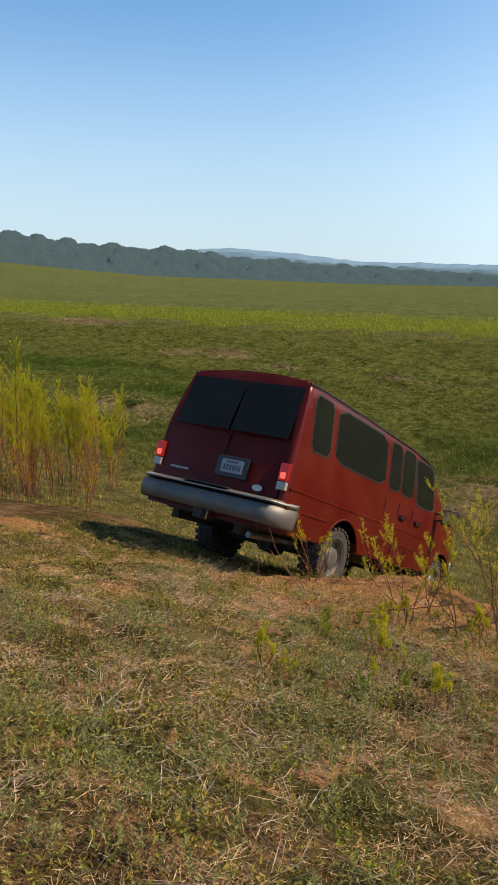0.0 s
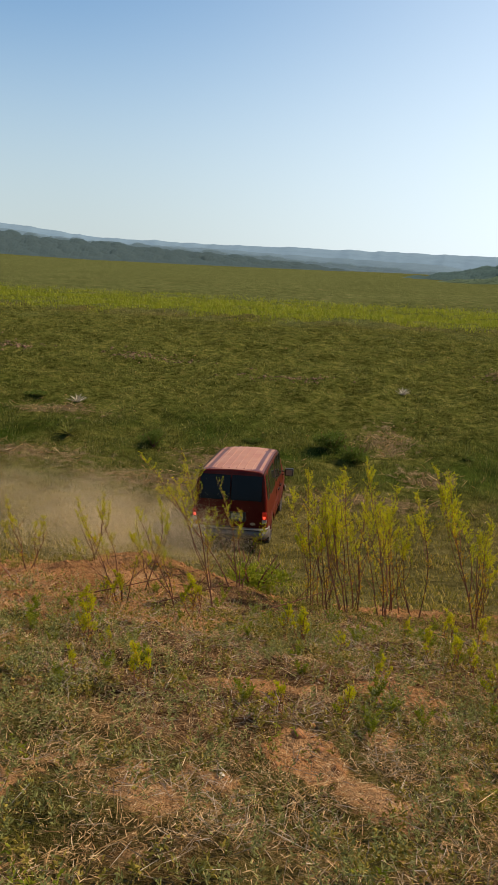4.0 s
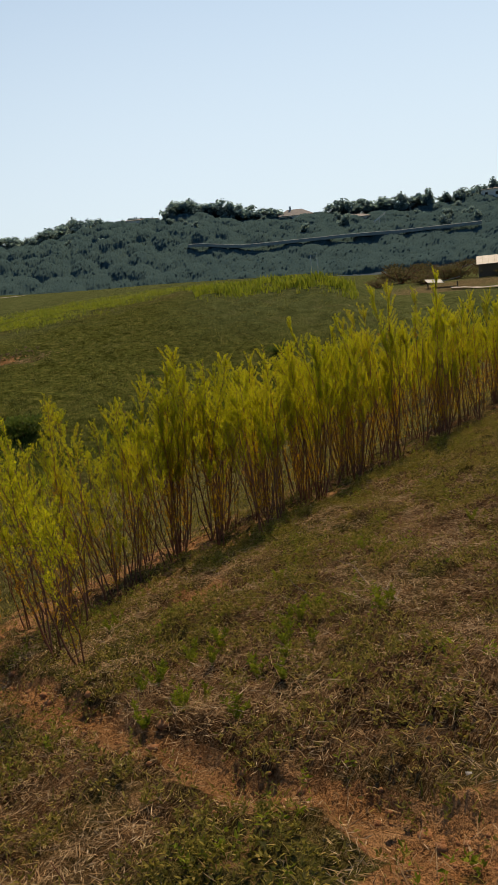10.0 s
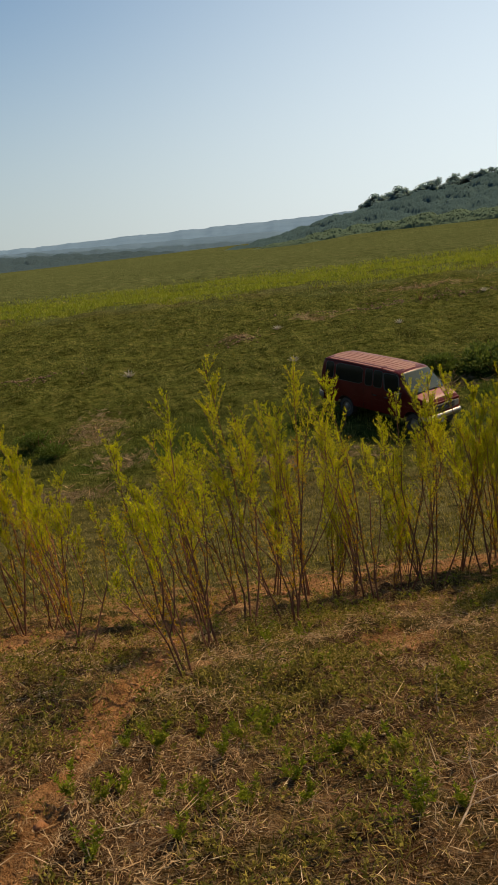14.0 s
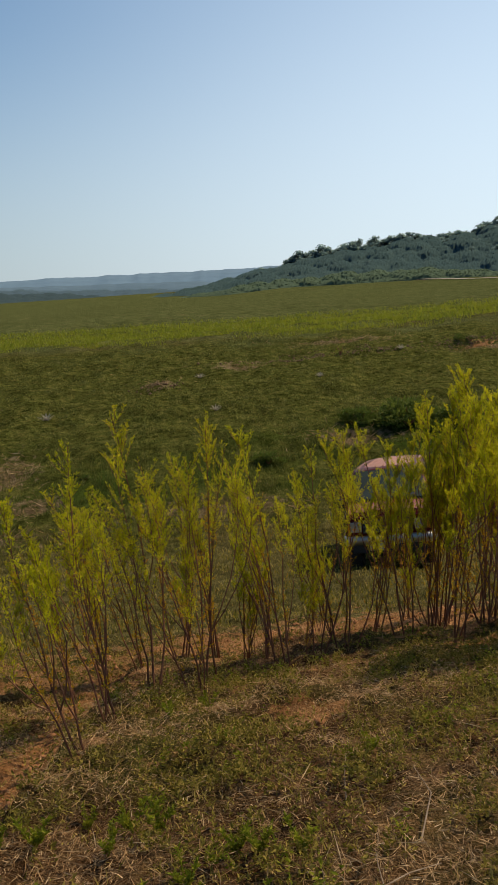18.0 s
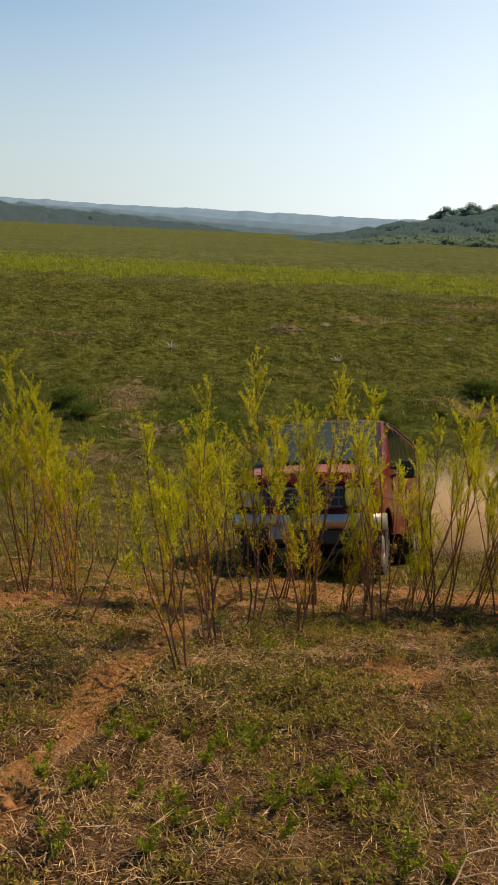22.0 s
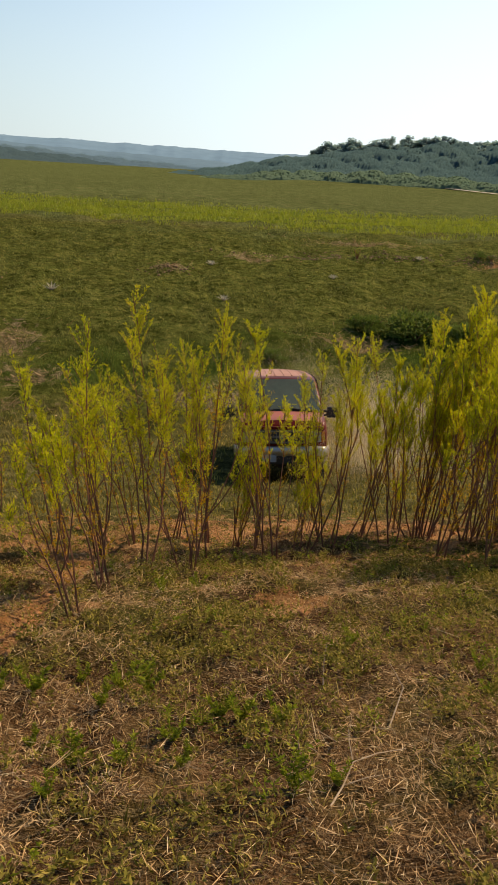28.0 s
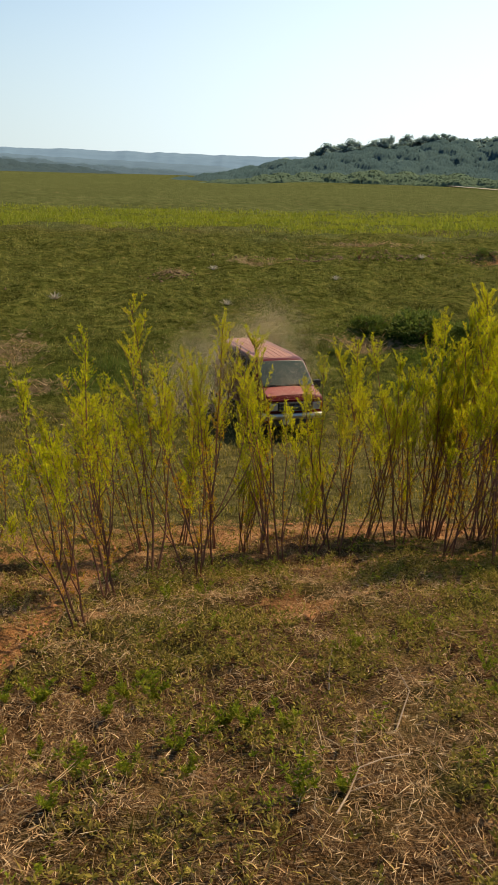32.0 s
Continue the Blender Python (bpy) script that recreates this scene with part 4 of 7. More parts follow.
        for a, d in path:
            row = [bm.verts.new(far_point(a, d + o, 0.3)) for o in (-1.8, 0, 1.8)]
            if prev:
                bm.faces.new((prev[0], row[0], row[1], prev[1]))
                bm.faces.new((prev[1], row[1], row[2], prev[2]))
            prev = row
        me = bpy.data.meshes.new(name)
        bm.to_mesh(me)
        bm.free()
        me.materials.append(M["road"])
        tagged(new(name, me), "pale gravel track across the plain", "track", kind="structure")


build_shed()


def terrace():
    bm = bmesh.new()
    prev = None
    for k in range(61):
        a = 42 + 22 * k / 60
        f = 0.36 - 0.02 * math.sin(a * 0.3)
        x, y, z = on_hill(a, f)
        u = Vector((x, y, 0)).normalized()
        row = [bm.verts.new(Vector((x, y, z + 3.6)) + u * o + Vector((0, 0, h))) for o, h in ((-2.0, -1.6), (-1.9, -0.5), (1.2, -0.3))]
        if prev:
            bm.faces.new((prev[0], row[0], row[1], prev[1]))
            bm.faces.new((prev[1], row[1], row[2], prev[2]))
        prev = row
    me = bpy.data.meshes.new("terrace_track")
    bm.to_mesh(me)
    bm.free()
    me.materials.append(M["terrace"])
    tagged(new("terrace_track", me), "grey terrace track across the hillside", "track", kind="structure")


terrace()


# ---- shrubs on the bank ----
def build_shrub(stems, seed, name="shrub", lush=1.0):
    """An upright broom-like shrub: wiry forking stems given by foot, top offset and height, each fork ending in a narrow plume of small leaves."""
    rng = np.random.default_rng(seed)
    root = new(name)
    for order, (bx, by, dx, dy, h) in enumerate(stems):
        rich = lush * (1.0 if order == 0 else 0.75)
        k = np.linspace(0, 1, 10)
        bow = rng.normal(size=2) * 0.045 * h
        wob = np.cumsum(rng.normal(size=(10, 2)) * 0.012, 0)
        curve = np.stack([bx + dx * k ** 1.2 + bow[0] * np.sin(k * math.pi) + wob[:, 0], by + dy * k ** 1.2 + bow[1] * np.sin(k * math.pi) + wob[:, 1], -0.06 + (h * 0.97 + 0.06) * k], 1)
        r0 = 0.0040 + 0.0020 * h
        bm = bmesh.new()
        add_tube(bm, curve, [r0 * (1 - 0.82 * v) + 0.0008 for v in k], 5)
        lines = [(curve, 1.0, rng.uniform(0.52, 0.66))]
        for _ in range(2 if order == 0 else 1):
            f0, a = rng.uniform(0.18, 0.5), rng.uniform(0, math.tau)
            foot = np.array([np.interp(f0, k, curve[:, c]) for c in range(3)])
            top = np.array([np.interp(0.9, k, curve[:, c]) for c in range(3)])
            out = np.array([math.cos(a), math.sin(a), 0.0]) * rng.uniform(0.05, 0.12) * h
            end = top + out - [0, 0, rng.uniform(0.0, 0.3) * h * (1 - f0)]
            u = np.linspace(0, 1, 7)[:, None]
            side = foot + (end - foot) * u + out * 0.55 * np.sin(u * math.pi) + np.concatenate([[[0, 0, 0]], np.cumsum(rng.normal(size=(6, 3)) * 0.007, 0)])
            add_tube(bm, side, [r0 * (1 - 0.7 * f0) * (0.72 - 0.6 * v) + 0.0007 for v in u[:, 0]], 5)
            lines.append((side, 0.66, rng.uniform(0.42, 0.62)))
        pos, way = [], []

        def set_leaves(p, tip, n):
            f = rng.uniform(0.05, 1.05, n)
            a = rng.uniform(0, math.tau, n)
            o = np.stack([np.cos(a), np.sin(a), 0 * a], 1)
            ax = (tip - p) / max(np.linalg.norm(tip - p), 1e-4)
            pos.append(p + (tip - p) * f[:, None] + o * 0.003)
            way.append(o * rng.uniform(0.35, 1.0, (n, 1)) + ax * rng.uniform(0.5, 1.1, (n, 1)))

        for pts, share, start in lines:
            kk = np.linspace(0, 1, len(pts))
            for _ in range(int((9 + 6 * h) * share)):
                f = start + (0.97 - start) * rng.random() ** 0.8
                p = np.array([np.interp(f, kk, pts[:, c]) for c in range(3)])
                a, grow = rng.uniform(0, math.tau), (f - start) / (1 - start)
                ln = (0.052 + 0.065 * rng.random()) * h * (1.2 - 0.55 * grow)
                lean = rng.uniform(0.22, 0.68)
                tip = p + np.array([math.cos(a) * ln * lean, math.sin(a) * ln * lean, ln * 0.92])
                add_tube(bm, [p, (p + tip) / 2 + np.array([math.cos(a), math.sin(a), 0]) * 0.1 * ln, tip], [r0 * 0.3, r0 * 0.22, r0 * 0.1], 3)
                set_leaves(p, tip, max(5, int((30 + 350 * ln) * rich)))
            top = np.array([np.interp(0.86, kk, pts[:, c]) for c in range(3)])
            set_leaves(top, pts[-1], int(70 * rich))
        part("stem", bm, M["stem"], root)
        pos, way = np.concatenate(pos), np.concatenate(way)
        n = len(pos)
        mesh_part("foliage", leaf_mesh("foliage", pos, way, rng.uniform(0.014, 0.03, n), rng.uniform(0.0035, 0.007, n), M["leaf"], rng), root)
        # small yellowing sprigs lower down
        pos, way = [], []
        for _ in range(int(12 * h)):
            f = rng.uniform(0.14, 0.72)
            p = np.array([np.interp(f, k, curve[:, c]) for c in range(3)])
            a, ln = rng.uniform(0, math.tau), rng.uniform(0.03, 0.12)
            set_leaves(p, p + np.array([math.cos(a) * 0.5 * ln, math.sin(a) * 0.5 * ln, ln]), int(15 * rich) + 2)
        pos, way = np.concatenate(pos), np.concatenate(way)
        n = len(pos)
        mesh_part("lower_foliage", leaf_mesh("lower_foliage", pos, way, rng.uniform(0.014, 0.034, n), rng.uniform(0.004, 0.008, n), M["leaf_low"], rng), root, "yellowing lower leaves")
    return root


def shrub_at(x, y, dx, dy, h, seed, side=3, label="upright yellow-green shrub with bare reddish stems on the bank", lush=1.0):
    rg = random.Random(seed)
    stems = [(0.0, 0.0, dx, dy, h)]
    for _ in range(side):
        a, s = rg.uniform(0, math.tau), rg.uniform(0.62, 0.95)
        stems.append((math.cos(a) * 0.07, math.sin(a) * 0.05, dx * s + math.cos(a) * rg.uniform(0.05, 0.2) * h * 0.6, dy * s + math.sin(a) * rg.uniform(0.05, 0.16) * h * 0.6, h * s))
    root = build_shrub(stems, seed, lush=lush)
    root.location = (x, y, at(x, y))
    return tagged(root, label, "shrub", "shrubs along the bank")


# x, y, lean in x, lean in y, height
MIDDLE_SHRUBS = [(-0.45, 3.68, -0.26, -0.03, 1.58), (-0.29, 4.21, -0.10, -0.01, 1.81), (-0.08, 4.80, -0.09, 0.0, 2.12), (0.24, 4.78, -0.28, 0.01, 1.45), (0.33, 5.10, 0.04, 0.0, 2.05),
                 (0.98, 5.40, -0.27, 0.05, 2.04), (0.88, 5.74, -0.23, 0.04, 1.64), (0.75, 5.98, 0.23, -0.03, 1.40), (1.32, 5.73, 0.12, -0.03, 2.03), (1.62, 5.82, 0.01, 0.0, 2.05),
                 (2.21, 5.98, -0.39, 0.14, 2.08), (2.61, 6.95, -0.11, 0.04, 1.62), (-1.39, 4.87, 0.15, 0.04, 1.43), (-1.97, 6.07, -0.02, -0.01, 1.38), (-0.18, 5.85, -0.28, -0.01, 1.70), (0.16, 6.44, 0.10, 0.0, 2.07),
                 (-0.50, 5.91, -0.19, -0.02, 1.94), (0.51, 6.22, -0.11, 0.01, 1.68), (1.59, 6.24, -0.28, 0.07, 1.71)]
WEST_SHRUBS = [(-3.44, 4.97, -0.40, 0.20, 1.94), (-3.42, 5.95, -0.15, 0.06, 1.94), (-2.17, 5.89, -0.17, 0.11, 2.23), (-1.70, 5.72, -0.37, 0.27, 1.66), (-2.25, 4.37, -0.20, 0.16, 1.80), (-0.77, 5.49, -0.23, 0.21, 1.42),
               (-3.62, 6.69, -0.13, 0.04, 1.95), (-3.14, 5.18, 0.02, -0.01, 1.89), (-2.06, 6.70, -0.24, 0.13, 1.89), (-2.59, 7.25, 0.09, 0.03, 2.34),
               (-7.39, 6.57, -0.05, 0.0, 1.54), (-7.16, 6.10, -0.16, 0.0, 1.55), (-7.07, 7.02, -0.06, 0.0, 1.90), (-6.78, 6.32, -0.28, 0.01, 1.68), (-6.38, 6.86, -0.23, 0.02, 1.50), (-5.70, 7.07, -0.07, 0.01, 1.17),
               (-7.5, 7.6, 0.05, 0.0, 1.7), (-6.6, 7.8, -0.05, 0.0, 1.75)]
# thin-leaved shrubs: x, y of the foot, then lean in x, lean in y and height of each stem
THIN_SHRUBS = [(-10.47, 5.5, [(-0.11, -0.06, 0.82), (0.14, 0.07, 0.63), (0.02, 0.1, 0.5)]), (-9.17, 4.74, [(-0.3, -0.11, 0.84), (-0.22, -0.08, 0.92), (0.16, 0.05, 0.6)]),
               (-9.1, 5.26, [(0.09, 0.03, 0.96), (-0.14, 0.0, 0.7)]), (-8.68, 4.87, [(-0.35, -0.1, 0.95), (-0.2, -0.07, 0.75)]), (-8.36, 4.88, [(-0.29, -0.06, 1.53), (-0.12, 0.05, 0.95)]),
               (-8.41, 6.15, [(-1.02, -0.2, 1.47), (-0.24, -0.05, 1.26), (-0.05, -0.01, 0.89), (0.25, 0.0, 0.75)]), (-7.6, 6.38, [(-0.22, -0.02, 1.07), (-0.09, -0.01, 1.64), (0.2, 0.0, 1.1)]),
               (-5.9, 6.1, [(-0.55, 0.09, 1.77), (-0.4, 0.07, 1.72), (0.08, 0.04, 1.25)]), (-9.9, 5.9, [(0.12, 0.0, 0.8), (-0.18, 0.0, 0.7)])]
EAST_SHRUBS = [(2.85, 6.60, 0.15, -0.1, 2.4), (3.57, 6.5, 0.06, -0.04, 2.3), (3.17, 5.10, 0.06, -0.04, 2.10), (3.97, 6.2, -0.10, 0.07, 2.2), (2.67, 4.9, -0.05, 0.04, 1.9),
               (5.08, 5.37, -0.11, 0.12, 2.32), (4.3, 5.6, 0.05, 0.1, 2.2), (6.2, 6.4, 0.0, 0.0, 2.5), (2.08, 6.43, 0.2, -0.1, 1.96), (3.50, 7.2, 0.04, -0.02, 2.4), (5.6, 6.9, -0.05, 0.06, 2.46)]


def bank_shrubs():
    for k, row in enumerate(MIDDLE_SHRUBS):
        shrub_at(*row, 100 + k, 2 + k % 2, lush=0.6)
    for k, row in enumerate(WEST_SHRUBS):
        shrub_at(*row, 200 + k, 2 + k % 2, lush=0.5 if row[0] < -5 else 1.0)
    for k, (x, y, stems) in enumerate(THIN_SHRUBS):
        root = build_shrub([(0.03 * j, 0.02 * j, *s) for j, s in enumerate(stems)], 260 + k, lush=0.7 if x > -8 else 0.3)
        root.location = (x, y, at(x, y))
        tagged(root, "thin shrub of bare reddish forked stems with few leaves", "shrub", "shrubs along the bank")
    young = []
    rg = random.Random(77)
    for k in range(30):
        x, y = rg.uniform(-9.4, -5.4), rg.uniform(2.3, 4.9)
        if k < 3:
            root = build_shrub([(0, 0, 0.02, 0.01, 0.42), (0.02, 0.01, -0.05, 0.03, 0.3)], 280 + k, "young_shrub", 0.42)
            tagged(root, "young yellow-green shoot standing in the weeds", "shrub", "young shoots on the bank")
            root.location = (x, y, at(x, y))
            young.append(root)
        else:
            s = rg.uniform(0.45, 0.95)
            copy_thing(young[k % 3], pose(x, y, at(x, y), rg.uniform(-8, 8), rg.uniform(-8, 8), rg.uniform(0, 360)) @ Matrix.Diagonal((s, s, s, 1)))
    made = [shrub_at(*row, 300 + k, 3 + k % 2) for k, row in enumerate(EAST_SHRUBS)]
    rg = random.Random(5)

    def more(x, y, s):
        copy_thing(rg.choice(made), pose(x, y, at(x, y), rg.uniform(-5, 5), rg.uniform(-5, 5), rg.uniform(0, 360)) @ Matrix.Diagonal((s, s, s, 1)))

    for k in range(132):
        x = 2.6 + 20.5 * (k / 132) ** 1.08 + rg.uniform(-0.4, 0.4)
        more(x, 5.15 + 0.03 * x + rg.random() ** 1.6 * (1.6 + 0.1 * x), rg.uniform(0.78, 1.12))
    for k in range(8):
        more(rg.uniform(-3.8, 3.2), rg.uniform(5.2, 7.2), rg.uniform(0.4, 0.6))
    for k in range(26):
        more(-21.5 - rg.uniform(0, 8), 13.0 + rg.uniform(-2, 6.5), rg.uniform(1.3, 1.85))
    for k in range(40):
        more(rg.uniform(24, 60), 4 + rg.uniform(0, 14), rg.uniform(0.9, 1.3))


bank_shrubs()


# ---- grasses ----
def strewn(rng, n, x0, x1, y0, y1, keep):
    """Random feet on the ground, thinned by keep(x, y) in 0 to 1."""
    x, y = rng.uniform(x0, x1, n), rng.uniform(y0, y1, n)
    k = rng.random(n) < keep(x, y)
    x, y = x[k], y[k]
    return np.stack([x, y, height(x, y)], 1)


def tufted(rng, feet, per, spread):
    p = np.repeat(feet, per, 0)
    o = rng.normal(size=(len(p), 2)) * spread
    p = p + np.concatenate([o, np.zeros((len(p), 1))], 1)
    p[:, 2] = height(p[:, 0], p[:, 1])
    return p


def bare_at(x, y):
    return np.clip(np.maximum(spots(BARE, x, y), rut_depth(x, y)), 0, 1)


def grasses():
    rng = np.random.default_rng(40)

    def belt(x, y):
        # the greener strip at the shrubs' feet
        return ease(2.9, 3.6, y) * ease(5.4, 4.7, y) * ease(-0.9, 0.2, x)

    def verdant(x, y):
        # the greener ground between the two bare stretches
        return ease(-6.0, -4.6, x) * ease(-1.0, -1.5, x)

    def parched(x, y):
        # the western bank has dried out
        return 1 - 0.5 * ease(-5.4, -6.8, x) * ease(4.2, 3.0, y)

    def green_here(x, y):
        return parched(x, y) * np.clip(0.5 + 0.5 * belt(x, y) + 0.3 * verdant(x, y) + 0.75 * wave(x, y, 14, 1.3) + 0.3 * wave(x, y, 15, 0.4), 0.04, 1) * (1 - 0.85 * bare_at(x, y))

    def straw_here(x, y):
        return np.clip(0.55 - 0.35 * belt(x, y) - 0.5 * wave(x, y, 14, 1.3), 0.12, 1) * (1 - 0.55 * bare_at(x, y))

    near = lambda x, y: np.where((y > -0.8) & (y < 5.2), 1.0, 0.45)
    feet = strewn(rng, 40000, -14, 9, -1.2, 9.0, lambda x, y: green_here(x, y) * near(x, y))
    p = tufted(rng, feet, 7, 0.028)
    n = len(p)
    tagged(new("short_weeds", blades("short_weeds", p, rng.uniform(0.012, 0.042, n), rng.uniform(0.3, 1.8, n), rng.uniform(0.003, 0.007, n), M["blade"], rng)),
           "short olive-green weeds and grass on the bank", "grass", kind="stuff")
    feet = strewn(rng, 80000, -14, 9, -1.2, 9.0, lambda x, y: straw_here(x, y) * near(x, y))
    p = tufted(rng, feet, 4, 0.05)
    n = len(p)
    tagged(new("dry_grass", blades("dry_grass", p, rng.uniform(0.006, 0.03, n), rng.uniform(0.6, 2.8, n), rng.uniform(0.002, 0.0045, n), M["straw"], rng)),
           "dry straw-coloured grass lying on the bank", "grass", kind="stuff")
    # creeping weeds with small leaves
    feet = strewn(rng, 26000, -14, 9, -1.2, 9.0, lambda x, y: np.clip(0.3 + 0.5 * belt(x, y) + 0.3 * verdant(x, y) + 1.1 * wave(x, y, 14, 1.3) + 0.5 * wave(x, y, 22, 0.5), 0.03, 1) * (1 - 0.9 * bare_at(x, y)) * near(x, y) * parched(x, y))
    p = tufted(rng, feet, 9, 0.045)
    n = len(p)
    a = rng.uniform(0, math.tau, n)
    p[:, 2] += rng.uniform(0.004, 0.06, n)
    way = np.stack([np.cos(a), np.sin(a), rng.uniform(-0.2, 1.2, n)], 1)
    tagged(new("creeping_weeds", leaf_mesh("creeping_weeds", p, way, rng.uniform(0.01, 0.028, n), rng.uniform(0.004, 0.01, n), M["blade"], rng)),
           "low creeping green weeds between dry grass", "weeds", kind="stuff")
    # clumped broad-leaved weeds, some inches high
    def sprigs(name, count, lo, hi, material, label, seed, clump):
        g = np.random.default_rng(seed)
        at_feet = strewn(g, count, -13.5, 8, -1.0, 7.5, lambda x, y: np.clip(0.1 + 0.35 * belt(x, y) + 0.2 * verdant(x, y) + 0.8 * wave(x, y, 14, 1.3) + 1.1 * wave(x, y, 23, 0.45), 0.03, 1) * (1 - 0.92 * bare_at(x, y)) * near(x, y) * parched(x, y))
        foot = tufted(g, at_feet, clump, 0.05)
        m = len(foot)
        a = g.uniform(0, math.tau, m)
        top = np.stack([np.cos(a), np.sin(a), 0 * a], 1) * g.uniform(0.1, 0.6, (m, 1)) + [0, 0, 1]
        h = g.uniform(lo, hi, m)
        per = 9
        f = g.uniform(0.15, 1.0, (m, per))
        q = (foot[:, None] + top[:, None] * (h[:, None] * f)[..., None]).reshape(-1, 3)
        b = g.uniform(0, math.tau, m * per)
        out = np.stack([np.cos(b), np.sin(b), g.uniform(0.1, 1.1, m * per)], 1)
        tagged(new(name, leaf_mesh(name, q, out, g.uniform(0.014, 0.034, m * per), g.uniform(0.006, 0.013, m * per), M[material], g)), label, "weeds", kind="stuff")

    sprigs("leafy_weeds", 28000, 0.03, 0.11, "blade", "clumps of small-leaved olive weeds on the bank", 81, 4)
    sprigs("fresh_weeds", 2400, 0.04, 0.15, "weed", "clumps of fresh green weeds on the bank", 82, 4)
    # upright grey-green weeds on the western bank
    g = np.random.default_rng(84)
    foot = tufted(g, strewn(g, 3800, -11.5, -4.4, 0.1, 5.2, lambda x, y: np.clip(0.32 + 0.9 * wave(x, y, 35, 1.0) + 0.7 * wave(x, y, 36, 0.35), 0.02, 1) * (1 - 0.8 * bare_at(x, y)) * ease(-4.4, -5.6, x)), 4, 0.06)
    m = len(foot)
    a = g.uniform(0, math.tau, m)
    top = np.stack([np.cos(a), np.sin(a), 0 * a], 1) * g.uniform(0.05, 0.5, (m, 1)) + [0, 0, 1]
    h = g.uniform(0.06, 0.21, m)
    f = g.uniform(0.15, 1.0, (m, 14))
    q = (foot[:, None] + top[:, None] * (h[:, None] * f)[..., None]).reshape(-1, 3)
    b = g.uniform(0, math.tau, len(q))
    out = np.stack([np.cos(b), np.sin(b), g.uniform(0.2, 1.3, len(q))], 1)
    tagged(new("upright_weeds", leaf_mesh("upright_weeds", q, out, g.uniform(0.012, 0.03, len(q)), g.uniform(0.004, 0.009, len(q)), M["sage"], g)), "upright grey-green leafy weeds on the dry bank", "weeds", kind="stuff")
    # grey twigs and dead stalks tangled between them
    n = 26000
    x, y = g.uniform(-11.5, -4.6, n), g.uniform(0.0, 5.2, n)
    k = g.random(n) < np.clip(0.35 + 0.9 * wave(x, y, 37, 0.9), 0.03, 1) * (1 - 0.5 * bare_at(x, y))
    x, y = x[k], y[k]
    n = len(x)
    a = g.uniform(0, math.tau, n)
    way = np.stack([np.cos(a), np.sin(a), np.abs(g.normal(0.0, 0.3, n))], 1)
    tagged(new("dead_stalks", leaf_mesh("dead_stalks", np.stack([x, y, height(x, y) + g.uniform(0.0, 0.03, n)], 1), way, g.uniform(0.05, 0.2, n), g.uniform(0.002, 0.0045, n), M["grey_stalk"], g)),
           "tangled grey dead stalks on the dry bank", "straw", kind="stuff")
    # the lower bank and the gully floor
    for name, count, y0, y1, lo, hi, leaf, label in (("bank_grass", 30000, 8.5, 22.5, 0.03, 0.13, "blade", "thin dry grass on the lower bank"), ("gully_grass", 16000, 21.5, 31, 0.06, 0.28, "slope_blade", "rough green grass on the gully floor")):
        feet = strewn(rng, count, -34, 34, y0, y1, lambda x, y: np.clip(0.5 + 0.6 * wave(x, y, 16, 3.0), 0.1, 1) * (1 - 0.8 * spots(DRY, x, y)) * (1 - 0.7 * bare_at(x, y)))
        p = tufted(rng, feet, 5, 0.09)
        n = len(p)
        tagged(new(name, blades(name, p, rng.uniform(lo, hi, n), rng.uniform(0.2, 1.2, n), rng.uniform(0.01, 0.026, n), M[leaf], rng)), label, "grass", kind="stuff")
    feet = strewn(rng, 52000, -75, 60, 29, 62, lambda x, y: np.clip(0.42 + 0.55 * wave(x, y, 17, 2.6) + 0.3 * wave(x, y, 18, 8), 0.03, 1) * (1 - 0.7 * spots(DRY, x, y)))
    p = tufted(rng, feet, 4, 0.3)
    n = len(p)
    tagged(new("slope_grass", blades("slope_grass", p, rng.uniform(0.04, 0.15, n), rng.uniform(0.5, 2.2, n), rng.uniform(0.02, 0.05, n), M["slope_blade"], rng)),
           "patchy olive grass tussocks on the far slope", "grass", kind="stuff")
    feet = strewn(rng, 95000, -120, 75, 56, 96, lambda x, y: ease(56, 64, y + 3.5 * wave(x, y, 19, 15)) * ease(92, 66, y) * np.clip(0.62 + 0.6 * wave(x, y, 20, 5), 0.04, 1) * ease(70, 38, x))
    p = tufted(rng, feet, 3, 0.4)
    n = len(p)
    tagged(new("tall_grass", blades("tall_grass", p, rng.uniform(0.1, 0.4, n), rng.uniform(0.2, 1.2, n), rng.uniform(0.035, 0.08, n), M["tall_grass"], rng)),
           "band of tall yellow-green grass across the plain", "grass", kind="stuff")
    # tall grass on the rim where the plain falls to the valley
    n = 15000
    a, d = np.radians(rng.uniform(41, 54, n)), rng.uniform(66, 86, n)
    x, y = np.sin(a) * d, np.cos(a) * d
    k = rng.random(n) < np.clip(0.45 + 0.7 * wave(x, y, 26, 6), 0, 1) * ease(0, 5, d - 66) * ease(0, 6, 86 - d)
    p = np.stack([x, y, height(x, y)], 1)[k]
    n = len(p)
    tagged(new("rim_grass", blades("rim_grass", p, rng.uniform(0.2, 0.6, n) * (1 + 1.2 * np.clip(wave(p[:, 0], p[:, 1], 27, 9), 0, 1)), rng.uniform(0.05, 0.7, n), rng.uniform(0.05, 0.11, n), M["tall_grass"], rng)),
           "mound of tall yellow-green grass on the rim", "grass", kind="stuff")
    # loose straw and clods round the bare ground
    n = 460000
    x, y = rng.uniform(-12.5, 5, n), rng.uniform(-0.9, 5.2, n)
